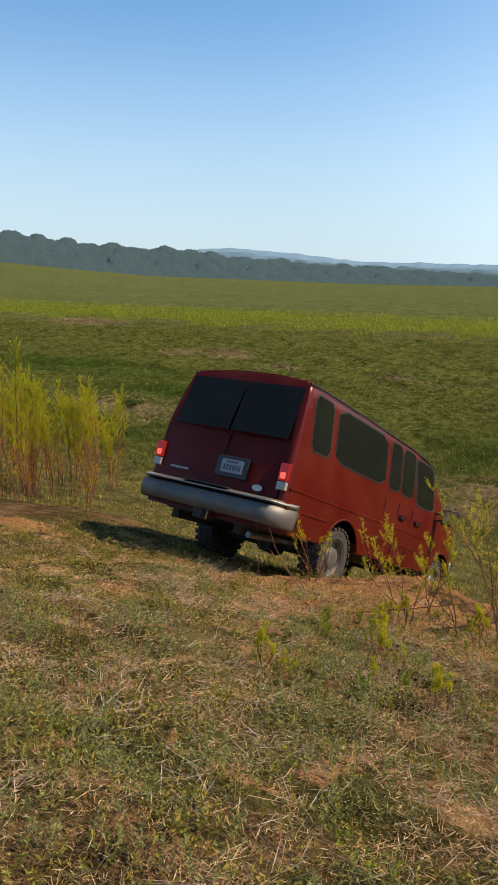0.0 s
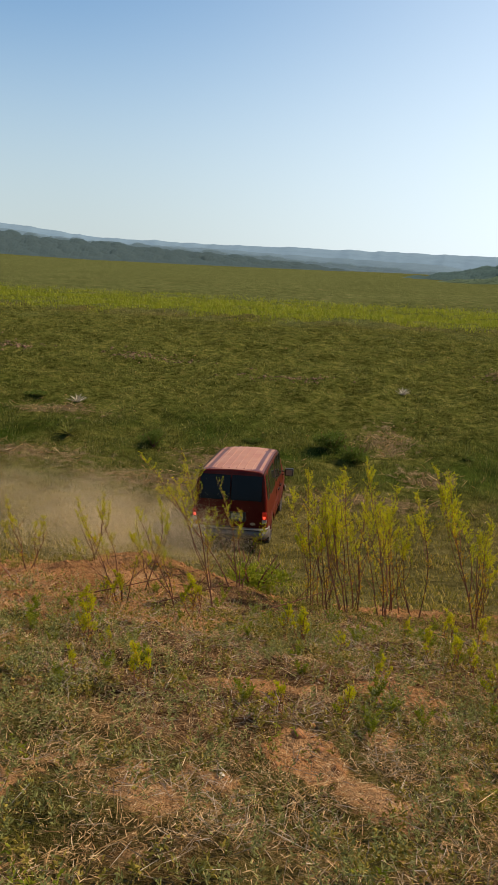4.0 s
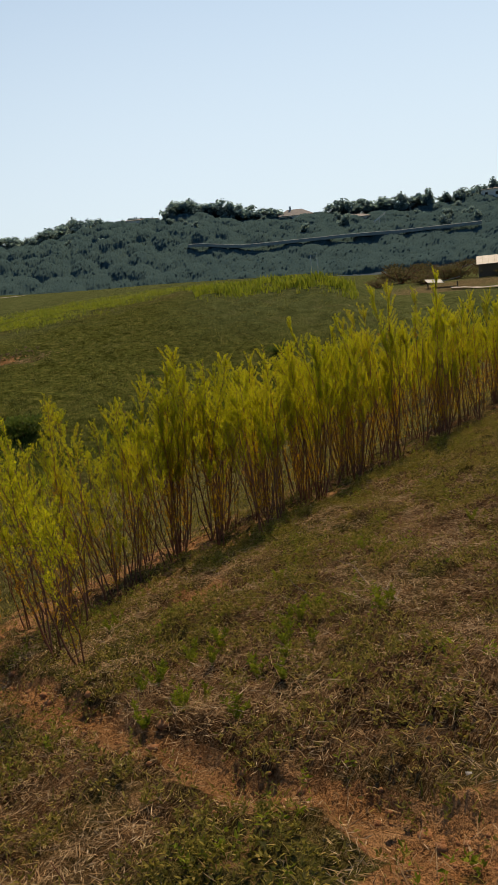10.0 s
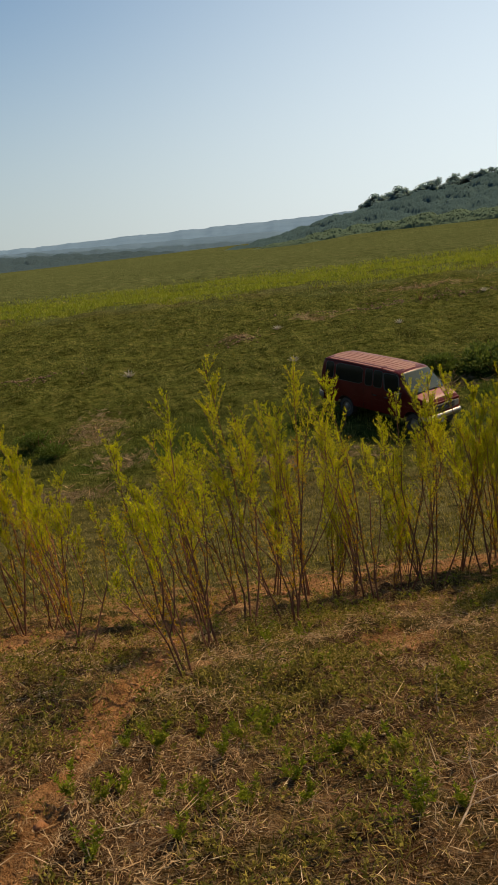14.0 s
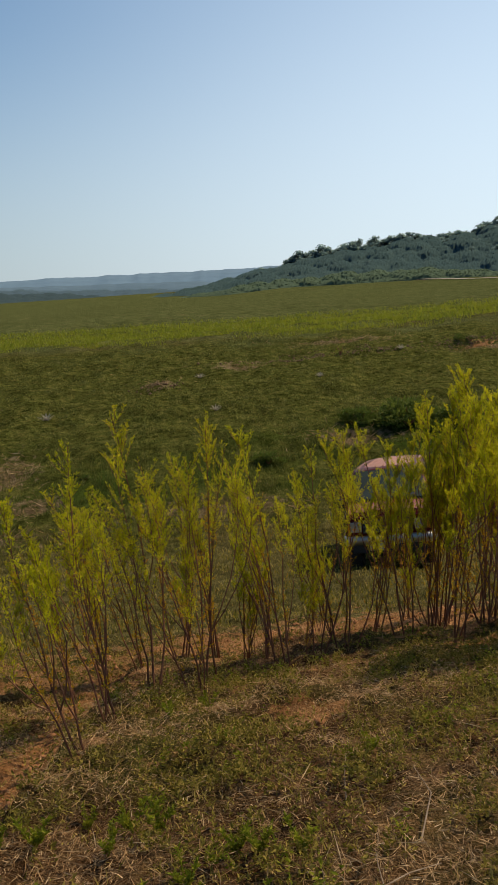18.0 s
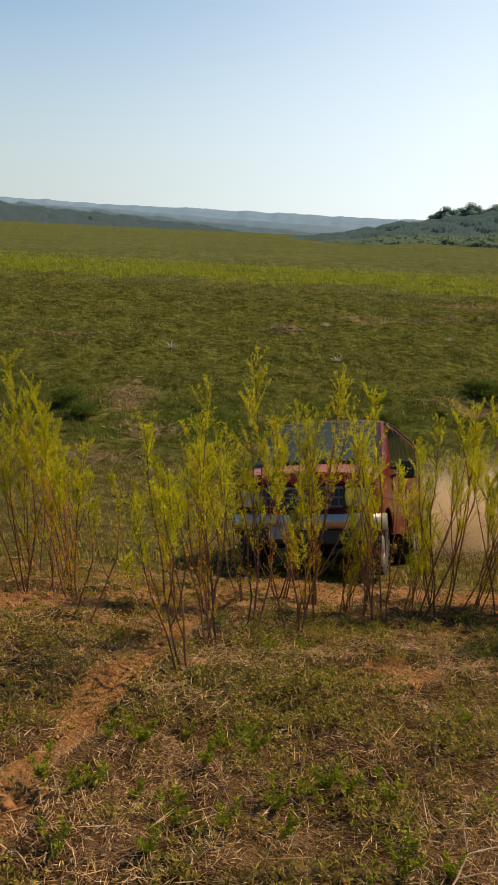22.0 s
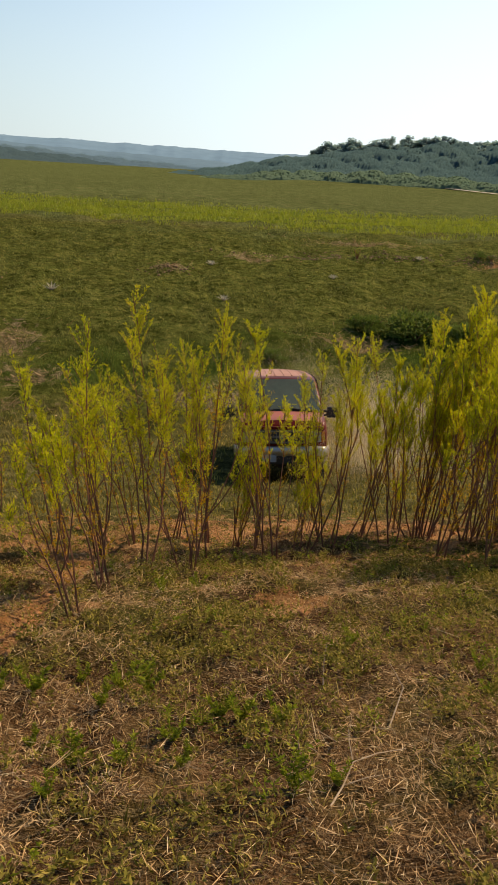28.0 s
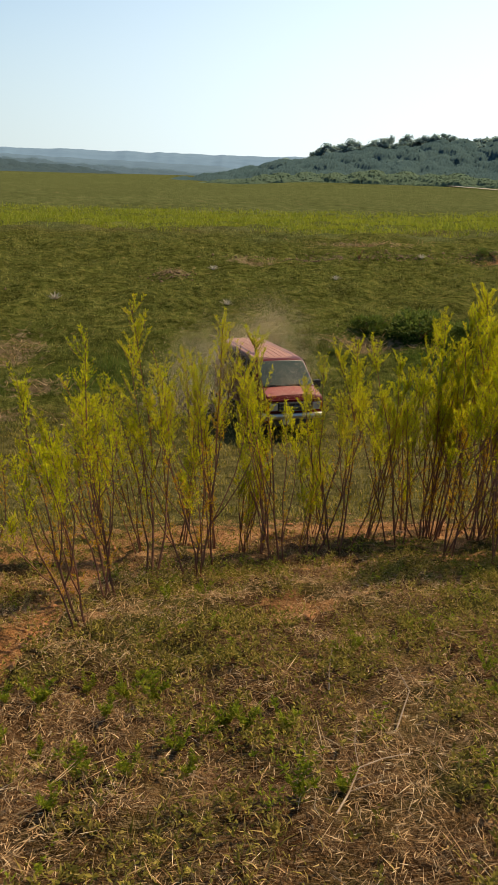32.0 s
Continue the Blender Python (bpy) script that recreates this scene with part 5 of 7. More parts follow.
    k = rng.random(n) < np.clip(0.42 - 0.3 * belt(x, y) - 0.6 * wave(x, y, 14, 1.3) - 0.6 * wave(x, y, 24, 0.5), 0.08, 1) * (1 - 0.7 * bare_at(x, y))
    x, y = x[k], y[k]
    n = len(x)
    base = np.stack([x, y, height(x, y) + rng.uniform(0.008, 0.035, n)], 1)
    a = rng.uniform(0, math.tau, n)
    way = np.stack([np.cos(a), np.sin(a), rng.uniform(-0.05, 0.25, n)], 1)
    tagged(new("loose_straw", leaf_mesh("loose_straw", base, way, rng.uniform(0.012, 0.045, n) + 0.1 * rng.random(n) ** 8, rng.uniform(0.0018, 0.0042, n), M["straw"], rng)),
           "loose bleached straw scattered over the ground", "straw", kind="stuff")
    # long dead stems, lying where they fell in loose mats
    n = 16000
    x, y = rng.uniform(-12.5, 5, n), rng.uniform(-0.9, 5.2, n)
    k = rng.random(n) < np.clip(0.9 * wave(x, y, 33, 1.1) - 0.25, 0.02, 1) * (1 - 0.7 * bare_at(x, y))
    x, y = x[k], y[k]
    n = len(x)
    base = np.stack([x, y, height(x, y) + rng.uniform(0.012, 0.05, n)], 1)
    a = rng.normal(0.6, 0.7, n) + math.pi * (rng.random(n) < 0.5) + 1.5 * wave(x, y, 34, 1.5)
    way = np.stack([np.cos(a), np.sin(a), rng.normal(0.0, 0.07, n)], 1)
    tagged(new("dead_stems", leaf_mesh("dead_stems", base, way, rng.uniform(0.07, 0.24, n), rng.uniform(0.0025, 0.005, n), M["straw"], rng)),
           "long bleached dead stems matted on the ground", "straw", kind="stuff")


grasses()


def pebble_mesh(name, n, rng, places, size, material):
    """Joined rough lumps, each from an octahedron with moved corners."""
    v0 = np.array([[1, 0, 0], [0, 1, 0], [-1, 0, 0], [0, -1, 0], [0, 0, 0.8], [0, 0, -0.8]], float)
    f0 = np.array([[0, 1, 4], [1, 2, 4], [2, 3, 4], [3, 0, 4], [1, 0, 5], [2, 1, 5], [3, 2, 5], [0, 3, 5]])
    v = v0[None] * rng.uniform(0.6, 1.2, (n, 6, 1)) * size[:, None, None]
    a = rng.uniform(0, math.tau, n)
    c, s = np.cos(a)[:, None], np.sin(a)[:, None]
    v = np.stack([v[..., 0] * c - v[..., 1] * s, v[..., 0] * s + v[..., 1] * c, v[..., 2]], -1) + places[:, None]
    return tri_mesh(name, v.reshape(-1, 3), (f0[None] + np.arange(n)[:, None, None] * 6).reshape(-1, 3), material)


def clods():
    rng = np.random.default_rng(61)
    feet = strewn(rng, 60000, -14, 6, -0.5, 11, lambda x, y: 0.5 * bare_at(x, y) ** 1.5)
    n = len(feet)
    tagged(new("soil_clods", pebble_mesh("soil_clods", n, rng, feet, rng.uniform(0.004, 0.02, n) * rng.choice([1, 1, 1, 2.2], n), M["clod"])), "crumbled orange soil clods", "soil", kind="stuff")
    feet = strewn(rng, 90000, -66, 28, 36, 58, lambda x, y: spots(SLUMP, x, y) ** 2 * 0.8)
    n = len(feet)
    tagged(new("slumped_earth", pebble_mesh("slumped_earth", n, rng, feet, rng.uniform(0.03, 0.085, n) * rng.choice([1, 1, 1.6], n), M["earth"])), "slumped brown earth and stones on the far slope", "soil", kind="stuff")
    for k, (x, y) in enumerate(((-7.97, 1.71), (-7.05, 1.35), (-7.6, 1.75), (-3.6, 0.9), (-5.0, 1.9), (-4.9, 1.3), (-1.35, 0.75), (-0.75, 0.72))):
        p = np.array([[0.0, 0.0, 0.0]])
        ob = new("stone", pebble_mesh("stone", 1, rng, p, np.array([0.014 + 0.005 * (k % 3)]), M["stone"]))
        ob.location = (x, y, at(x, y) + 0.004)
        tagged(ob, "small pale stone lying in dry grass", "stone", "small stones")


clods()


# ---- small plants and dead wood ----
def build_weed(seed):
    """A low bright green weed: a few stems set with leaves."""
    rng = np.random.default_rng(seed)
    root = new("leafy_weed")
    for k in range(4):
        a, h = rng.uniform(0, math.tau), rng.uniform(0.1, 0.19)
        tip = np.array([math.cos(a) * 0.075, math.sin(a) * 0.075, h])
        bm = bmesh.new()
        add_tube(bm, [(0, 0, -0.02), tuple(tip * 0.5 + [0.006, 0, 0]), tuple(tip)], [0.0028, 0.0022, 0.001], 5)
        part("stem", bm, M["weed"], root)
        n = 56
        f = rng.uniform(0.15, 1.0, n)
        b = rng.uniform(0, math.tau, n)
        o = np.stack([np.cos(b), np.sin(b), rng.uniform(0.3, 1.3, n)], 1)
        mesh_part("foliage", leaf_mesh("foliage", tip * f[:, None], o, rng.uniform(0.022, 0.048, n), rng.uniform(0.007, 0.013, n), M["weed"], rng), root)
    return tagged(root, "small bright green leafy weed in dry grass", "weed", "leafy weeds")


WEEDS = [(-0.13, 2.87), (-0.01, 2.74), (0.09, 2.31), (0.29, 2.47), (0.38, 2.42), (0.54, 2.44), (-0.29, 2.16), (-0.09, 2.13), (0.12, 2.13), (-0.34, 1.93), (-0.86, 2.43), (-0.67, 1.93), (-0.63, 2.37),
         (-0.48, 2.38), (-0.66, 2.7), (-0.53, 2.74), (-0.34, 2.94), (0.68, 1.95), (-0.22, 2.61), (-0.7, 2.31), (0.3, 4.3), (0.05, 4.05), (1.05, 3.2), (-9.0, 3.9), (-8.6, 3.5), (-6.6, 4.6), (-5.9, 4.9), (-6.3, 4.2),
         (-2.4, 2.6), (-1.9, 2.0), (-2.8, 3.3), (0.5, 1.9), (1.6, 2.8), (2.2, 2.2), (-7.4, 3.3), (-4.4, 2.2)]


def weeds():
    kinds = [build_weed(400 + k) for k in range(5)]
    rg = random.Random(9)
    west = [(rg.uniform(-9.6, -5.0), rg.uniform(2.4, 5.6)) for _ in range(46)]
    for k, (x, y) in enumerate(WEEDS + west):
        s = rg.uniform(0.7, 1.0)
        m = pose(x, y, at(x, y), 0, 0, rg.uniform(0, 360)) @ Matrix.Diagonal((s, s, s, 1))
        if k < 5:
            kinds[k].matrix_basis = m
        else:
            copy_thing(kinds[k % 5], m)


weeds()


def stick(name, pts, r, label, material="twig", forks=()):
    bm = bmesh.new()
    add_tube(bm, pts, [r * (1 - 0.6 * i / (len(pts) - 1)) for i in range(len(pts))], 6)
    for f in forks:
        add_tube(bm, f, [r * 0.6, r * 0.45, r * 0.2][: len(f)], 5)
    me = bpy.data.meshes.new(name)
    bm.to_mesh(me)
    bm.free()
    me.materials.append(M[material])
    return tagged(new(name, me), label, "twig")


def on_ground(x, y, up=0.02):
    return (x, y, at(x, y) + up)


def dead_wood():
    stick("dead_twig", [on_ground(0.62, 1.83, 0.015), on_ground(0.69, 1.93, 0.03), on_ground(0.75, 2.03, 0.055), on_ground(0.86, 2.09, 0.06), on_ground(1.0, 2.15, 0.05)], 0.0042, "forked bleached twig lying in dry grass",
          forks=[[on_ground(0.75, 2.03, 0.055), on_ground(0.755, 2.11, 0.08), on_ground(0.77, 2.19, 0.085)], [on_ground(0.69, 1.93, 0.03), on_ground(0.78, 1.95, 0.05), on_ground(0.86, 1.99, 0.05)]])
    stick("dead_twig", [on_ground(0.8, 2.72, 0.01), on_ground(0.83, 2.86, 0.05), on_ground(0.86, 2.95, 0.1)], 0.004, "short pale stick in dry grass")
    stick("dead_twig", [on_ground(-4.62, 2.2), on_ground(-4.45, 2.5, 0.06), on_ground(-4.2, 2.9, 0.14)], 0.006, "long bleached twig in short weeds",
          forks=[[on_ground(-4.45, 2.5, 0.06), on_ground(-4.3, 2.62, 0.08), on_ground(-4.1, 2.8, 0.1)]])
    stick("dead_twig", [on_ground(-4.95, 2.35), on_ground(-4.88, 2.62, 0.03)], 0.014, "short bleached stick in short weeds")
    stick("dead_twig", [on_ground(1.0, 2.35, 0.01), on_ground(1.12, 2.55, 0.06), on_ground(1.1, 2.7, 0.12)], 0.004, "thin pale twig standing in dry grass")
    for k, (x, y, h) in enumerate(((-4.1, 2.75, 0.75), (-3.62, 2.75, 0.72), (-3.9, 1.55, 0.55), (-2.9, 1.6, 0.6), (-9.9, 1.35, 0.5), (-10.9, 5.1, 0.8), (-12.2, 5.0, 0.6), (-1.95, 1.2, 0.5))):
        stick("dry_stalk", [on_ground(x, y, -0.02), on_ground(x + 0.02, y + 0.01, h * 0.5), on_ground(x + 0.05 * (-1) ** k, y, h)], 0.0035, "thin dry upright weed stalk", "stem")
    # fallen branches on the cut edge
    for k, (x, y, dx, dy) in enumerate(((-9.6, 4.6, 1.2, 0.2), (-8.9, 4.9, 0.9, -0.15), (-8.0, 5.2, 0.9, 0.3), (-10.2, 4.9, -0.7, 0.4))):
        stick("bare_branch", [on_ground(x, y, 0.0), on_ground(x + dx * 0.4, y + dy * 0.4, 0.16), on_ground(x + dx, y + dy, 0.42)], 0.007, "bare leaning reddish branch", "stem",
              forks=[[on_ground(x + dx * 0.4, y + dy * 0.4, 0.16), on_ground(x + dx * 0.6, y + dy * 0.2, 0.4), on_ground(x + dx * 0.75, y + dy * 0.3, 0.62)]])


dead_wood()


def build_bush(seed, r, h, label, leaf="bush", n=2600, category="bush", name="bush"):
    rng = np.random.default_rng(seed)
    root = new(name)
    bm = bmesh.new()
    for k in range(8):
        a = k * 0.8 + seed
        add_tube(bm, [(0, 0, -0.05), (math.cos(a) * r * 0.3, math.sin(a) * r * 0.3, h * 0.4), (math.cos(a) * r * 0.6, math.sin(a) * r * 0.6, h * 0.8)], [0.02, 0.014, 0.006], 5)
    part("stem", bm, M["stem"], root)
    p, q = crown_points(rng, n, r, h * 0.55, 12)
    p[:, 2] = np.abs(p[:, 2] + h * 0.45)
    mesh_part("foliage", leaf_mesh("foliage", p, q + rng.normal(size=q.shape) * 0.7 + [0, 0, 0.5], rng.uniform(0.06, 0.14, n) * r, rng.uniform(0.03, 0.06, n) * r, M[leaf], rng), root)
    return tagged(root, label, category)


def build_agave(seed, r, leaf, label, name="agave"):
    rng = np.random.default_rng(seed)
    root = new(name)
    for k in range(16):
        a, t = k * 2.4, 0.35 + 0.5 * (k / 16)
        bm = bmesh.new()
        d = Vector((math.cos(a), math.sin(a), 0))
        s = Vector((-math.sin(a), math.cos(a), 0))
        rows = []
        for u in (0, 0.35, 0.7, 1.0):
            c = d * r * u * t * 1.4 + Vector((0, 0, r * (1.25 - t) * u - 0.1 * r * u * u))
            w = r * 0.085 * (1 - u) ** 0.7 * (1 + 0.8 * u)
            rows.append([bm.verts.new(c - s * w), bm.verts.new(c + Vector((0, 0, -w * 0.5))), bm.verts.new(c + s * w)])
        for x, y in zip(rows, rows[1:]):
            bm.faces.new((x[0], x[1], y[1], y[0]))
            bm.faces.new((x[1], x[2], y[2], y[1]))
        part("leaf_blade", bm, M[leaf], root)
    return tagged(root, label, name.replace("_", " "))


def gully_plants():
    rg = random.Random(31)

    def put(ob, x, y, s=1.0):
        ob.matrix_basis = pose(x, y, at(x, y), 0, 0, rg.uniform(0, 360)) @ Matrix.Diagonal((s, s, s, 1))
        return ob

    put(build_bush(1, 1.9, 1.4, "large dark green bush in the gully"), 11.8, 32.4)
    put(build_bush(2, 1.5, 1.0, "dark green bush in the gully"), 14.0, 31.2)
    put(build_bush(3, 1.2, 0.75, "dark green bush in the gully"), 9.6, 33.0)
    put(build_bush(4, 1.0, 0.9, "green bush beside dry brush in the gully"), -8.6, 29.3)
    put(build_bush(5, 0.9, 0.8, "green bush beside dry brush in the gully"), -7.6, 28.0)
    put(build_bush(6, 0.8, 0.7, "low green bush on the gully floor"), -16.0, 27.5)
    put(build_bush(7, 0.55, 0.6, "yellow-green leafy bush on the bank", "weed", 1400), -8.35, 7.2)
    low = put(build_bush(8, 0.8, 0.5, "low green bush on the gully floor"), 4.5, 29.0)
    for x, y, s in ((-3, 29, 0.8), (1.5, 27.5, 0.7), (-12, 29.5, 1.1), (-20, 29.5, 1.2), (-27, 27, 1.4), (-30, 25, 1.3), (-34, 31, 1.4), (-24, 33, 1.1), (18, 29, 1.2), (24, 27.5, 1.4), (30, 26, 1.5), (7.2, 30.2, 0.9), (16, 33, 1.1), (26, 36, 1.2), (36, 34, 1.4)):
        s *= rg.uniform(0.4, 0.8)
        copy_thing(low, pose(x, y, at(x, y), 0, 0, rg.uniform(0, 360)) @ Matrix.Diagonal((s * 1.3, s, s * rg.uniform(0.5, 1), 1)))
    scrub = put(build_bush(9, 0.8, 0.6, "low brown-green scrub on the valley floor", "scrub", 900, "bush", "scrub_bush"), *far_point(62.0, 190)[:2], 2.0)
    for k in range(34):
        a, d, s = radians(rg.uniform(56, 76)), rg.uniform(165, 240), rg.uniform(1.4, 3.4)
        x, y = math.sin(a) * d, math.cos(a) * d
        copy_thing(scrub, pose(x, y, at(x, y), 0, 0, rg.uniform(0, 360)) @ Matrix.Diagonal((s * 1.5, s * 1.5, s * rg.uniform(0.6, 1.2), 1)))
    put(build_agave(11, 0.6, "slope_blade", "green spiky rosette plant in the gully"), -19.97, 27.85)
    # two bushes added in place of the hollow's darkness
    put(build_bush(16, 0.75, 0.5, "low bush standing in for a dark hollow in red soil", "bush", 900), 21.4, 48.7)
    put(build_bush(17, 0.45, 0.42, "low bush standing in for a dark hollow in red soil", "bush", 500), 22.1, 48.35)
    put(build_bush(18, 0.4, 0.75, "tall yellow-green weed on the slope", "weed", 500), 12.4, 46.9)
    put(build_agave(12, 0.42, "pale", "bleached spiky dead plant on the slope", "dead_plant"), 3.08, 36.9)
    put(build_agave(13, 0.4, "pale", "bleached spiky dead plant on the slope", "dead_plant"), 2.82, 44.0)
    put(build_agave(14, 0.5, "pale", "bleached leaning dead plant on the slope", "dead_plant"), -5.54, 37.5)
    put(build_agave(15, 0.55, "pale", "bleached dead plant beside the gully", "dead_plant"), -21.7, 32.9)
    put(build_agave(16, 0.6, "slope_blade", "green spiky rosette plant in the gully"), 15.0, 30.3)
    put(build_agave(17, 0.4, "pale", "dry pale plant on the slope", "dead_plant"), 16.8, 47.6)
    put(build_agave(18, 0.35, "pale", "dry pale plant on the slope", "dead_plant"), 9.7, 41.5)
    # dry brush lying in the gully
    rng = np.random.default_rng(71)
    feet = strewn(rng, 60000, -66, 30, 22, 60, lambda x, y: spots(DRY, x, y) ** 2 * 0.9)
    n = len(feet)
    a = rng.uniform(0, math.tau, n)
    way = np.stack([np.cos(a), np.sin(a), rng.uniform(0.0, 0.9, n)], 1)
    tagged(new("dry_brush", leaf_mesh("dry_brush", feet + [0, 0, 0.03], way, rng.uniform(0.15, 0.6, n), rng.uniform(0.012, 0.03, n), M["straw"], rng)),
           "grey dead brush lying in the gully", "brush", kind="stuff")


gully_plants()


# ---- the van ----
WB, AXLE_Z, TYRE_R = 3.505, 0.385, 0.385


def half_width(z):
    return 0.955 + 0.03 * math.sin(min(max((z - 0.5) / 0.85, 0), 1) * math.pi) if z < 1.35 else 0.955 - 0.13 * ((z - 1.35) / 0.9) ** 1.2


def roof_line(x):
    return float(np.interp(x, [-1.5, -1.4, -1.2, 0.3, 1.8, 2.55, 2.72, 3.40, 3.46, 3.9, 4.08, 4.14], [2.14, 2.21, 2.24, 2.24, 2.22, 2.175, 2.125, 1.46, 1.43, 1.33, 1.25, 1.12]))


def sill_line(x):
    z = 0.52
    for c in (0.0, WB):
        d = abs(x - c)
        if d < 0.47:
            z = max(z, AXLE_Z + 0.02 + math.sqrt(0.47 ** 2 - d * d))
    return z


def tail_x(z):
    return -1.47 + 0.19 * max(0.0, (z - 1.35) / 0.9) ** 1.2


def build_van():
    van = new("van")
    body_bm = bmesh.new()
    xs = sorted({round(v, 3) for v in list(np.linspace(-1.47, 4.14, 44)) + [c + 0.47 * math.cos(a) for c in (0, WB) for a in np.linspace(0.02, math.pi - 0.02, 13)] + [2.72, 3.43, 3.46, -1.465, -1.455, -1.44, -1.42, -1.39]})
    levels = [0.0, 0.62, 0.74, 0.86, 0.98, 1.1, 1.22, 1.34, 1.46, 1.6, 1.75, 1.9, 2.04, 2.16, 2.32]
    rows = []
    for x in xs:
        zb, zt = sill_line(x), roof_line(x)
        pts = []
        for i, lv in enumerate(levels):
            z = min(max(lv, zb + 0.002 * i), zt - 0.002 * (len(levels) - i))
            y = half_width(z)
            if zt - z < 0.07:
                y -= 0.06 * (1 - (zt - z) / 0.07) ** 2
            if x > 3.7:
                y -= 0.065 * ((x - 3.7) / 0.44) ** 2.2
            pts.append((x, y, z))
        yt = pts[-1][1]
        for f, dz in ((0.8, 0.018), (0.5, 0.032), (0.2, 0.04), (0.0, 0.042)):
            pts.append((x, yt * f, zt + dz))
        full = [Vector(p) for p in pts] + [Vector((p[0], -p[1], p[2])) for p in pts[-2::-1]]
        if x < -1.2:
            full = [Vector((max(p.x, tail_x(p.z)), p.y * (1 - 0.075 * (1 - math.sqrt(max(0.0, 1 - max(0.0, (-1.36 - p.x) / 0.11) ** 2)))), p.z)) for p in full]
        rows.append([body_bm.verts.new(p) for p in full])
    for a, b in zip(rows, rows[1:]):
        for k in range(len(a) - 1):
            body_bm.faces.new((a[k], b[k], b[k + 1], a[k + 1]))
    body_bm.faces.new(rows[0])
    body_bm.faces.new(rows[-1][::-1])
    bmesh.ops.recalc_face_normals(body_bm, faces=body_bm.faces)
    body = part("body", body_bm, M["paint"], van, "dusty red painted body", True)

    # the faded roof skin with its ribs
    bm = bmesh.new()
    rx = list(np.linspace(-1.25, 2.6, 18))
    grid = [[bm.verts.new((x, f * (half_width(roof_line(x)) - 0.075), roof_line(x) + 0.047 - 0.045 * f * f)) for f in np.linspace(-1, 1, 13)] for x in rx]
    for a, b in zip(grid, grid[1:]):
        for k in range(12):
            bm.faces.new((a[k], b[k], b[k + 1], a[k + 1]))
    roof = part("roof_skin", bm, M["roof"], van, "sun-faded pinkish roof", True)
    for y in (-0.48, -0.29, -0.1, 0.1, 0.29, 0.48):
        bm = bmesh.new()
        add_tube(bm, [(x, y, roof_line(x) + 0.046 - 0.045 * (y / 0.66) ** 2) for x in np.linspace(-1.12, 2.5, 12)], [0.016] * 12, 6)
        part("roof_rib", bm, M["roof"], roof)
    bm = bmesh.new()
    hx = list(np.linspace(3.49, 4.02, 8))
    grid = [[bm.verts.new((x, f * (half_width(roof_line(x)) - 0.085 - 0.065 * max(0, (x - 3.7) / 0.44) ** 2.2), roof_line(x) + 0.047 - 0.04 * f * f)) for f in np.linspace(-1, 1, 13)] for x in hx]
    for a, b in zip(grid, grid[1:]):
        for k in range(12):
            bm.faces.new((a[k], b[k], b[k + 1], a[k + 1]))
    part("bonnet_skin", bm, M["bonnet"], van, "sun-faded pinkish bonnet", True)
    for s in (-1, 1):
        bm = bmesh.new()
        add_tube(bm, [(x, s * (half_width(roof_line(x) - 0.05) - 0.012), roof_line(x) - 0.03) for x in np.linspace(-1.3, 2.68, 14)], [0.014] * 14, 6)
        part("drip_rail", bm, M["seam"], van)

    def side_panel(name, x0, x1, z0, z1, s, material, lift=0.006, cut=0.06, slant=0.0, label="", parent=None):
        bm = bmesh.new()
        nx, nz = 8, 7
        g = []
        for i in range(nx + 1):
            col = []
            for j in range(nz + 1):
                u, v = i / nx, j / nz
                x, z = x0 + (x1 - x0) * u, z0 + (z1 - z0) * v
                e = max(abs(u - 0.5) * (x1 - x0), (x1 - x0) / 2 - 10)
                dz = max(0, cut - min(u, 1 - u) * (x1 - x0)) / cut
                k = (1 - math.sqrt(max(0, 1 - dz * dz))) * cut
                z = min(max(z, z0 + k), z1 - k)
                x += slant * v
                col.append(bm.verts.new((x, s * (half_width(z) + lift), z)))
            g.append(col)
        for a, b in zip(g, g[1:]):
            for k in range(nz):
                bm.faces.new((a[k], b[k], b[k + 1], a[k + 1]))
        bmesh.ops.recalc_face_normals(bm, faces=bm.faces)
        return part(name, bm, material, parent or van, label, True)

    for s in (-1, 1):
        for x0, x1 in ((-1.14, -0.72), (-0.56, 0.9), (1.06, 1.42), (1.5, 1.93)):
            side_panel("side_window_seal", x0 - 0.025, x1 + 0.025, 1.475, 2.145, s, M["black"], 0.004, 0.09)
            side_panel("side_window", x0, x1, 1.5, 2.12, s, M["glass"], 0.009, 0.07)
        side_panel("door_window_seal", 2.06, 2.86, 1.42, 2.11, s, M["black"], 0.004, 0.06, -0.12)
        side_panel("door_window", 2.12, 2.8, 1.45, 2.08, s, M["glass"], 0.009, 0.05, -0.12)
        for z in (0.79, 1.0):
            bm = bmesh.new()
            for x0, x1 in ((-1.43, -0.5), (0.5, 2.95)) if z < 0.9 else ((-1.43, 3.95),):
                add_box(bm, x0, x1, s * half_width(z) - 0.006, s * half_width(z) + 0.01, z - 0.012, z + 0.012, 0.004)
            part("side_moulding", bm, M["paint"], van)
        for x in (1.0, 1.99, 2.98, 1.46):
            bm = bmesh.new()
            for z0, z1 in ((0.62, 0.95), (0.95, 1.34)):
                add_box(bm, x - 0.005, x + 0.005, s * (half_width((z0 + z1) / 2)) - 0.004, s * half_width((z0 + z1) / 2) + 0.004, z0, z1)
            part("door_gap", bm, M["seam"], van)
        for x in (2.1, 1.52):
            bm = bmesh.new()
            add_box(bm, x, x + 0.17, s * half_width(1.17), s * (half_width(1.17) + 0.028), 1.155, 1.19, 0.008)
            part("door_handle", bm, M["black"], van, "black door handle")
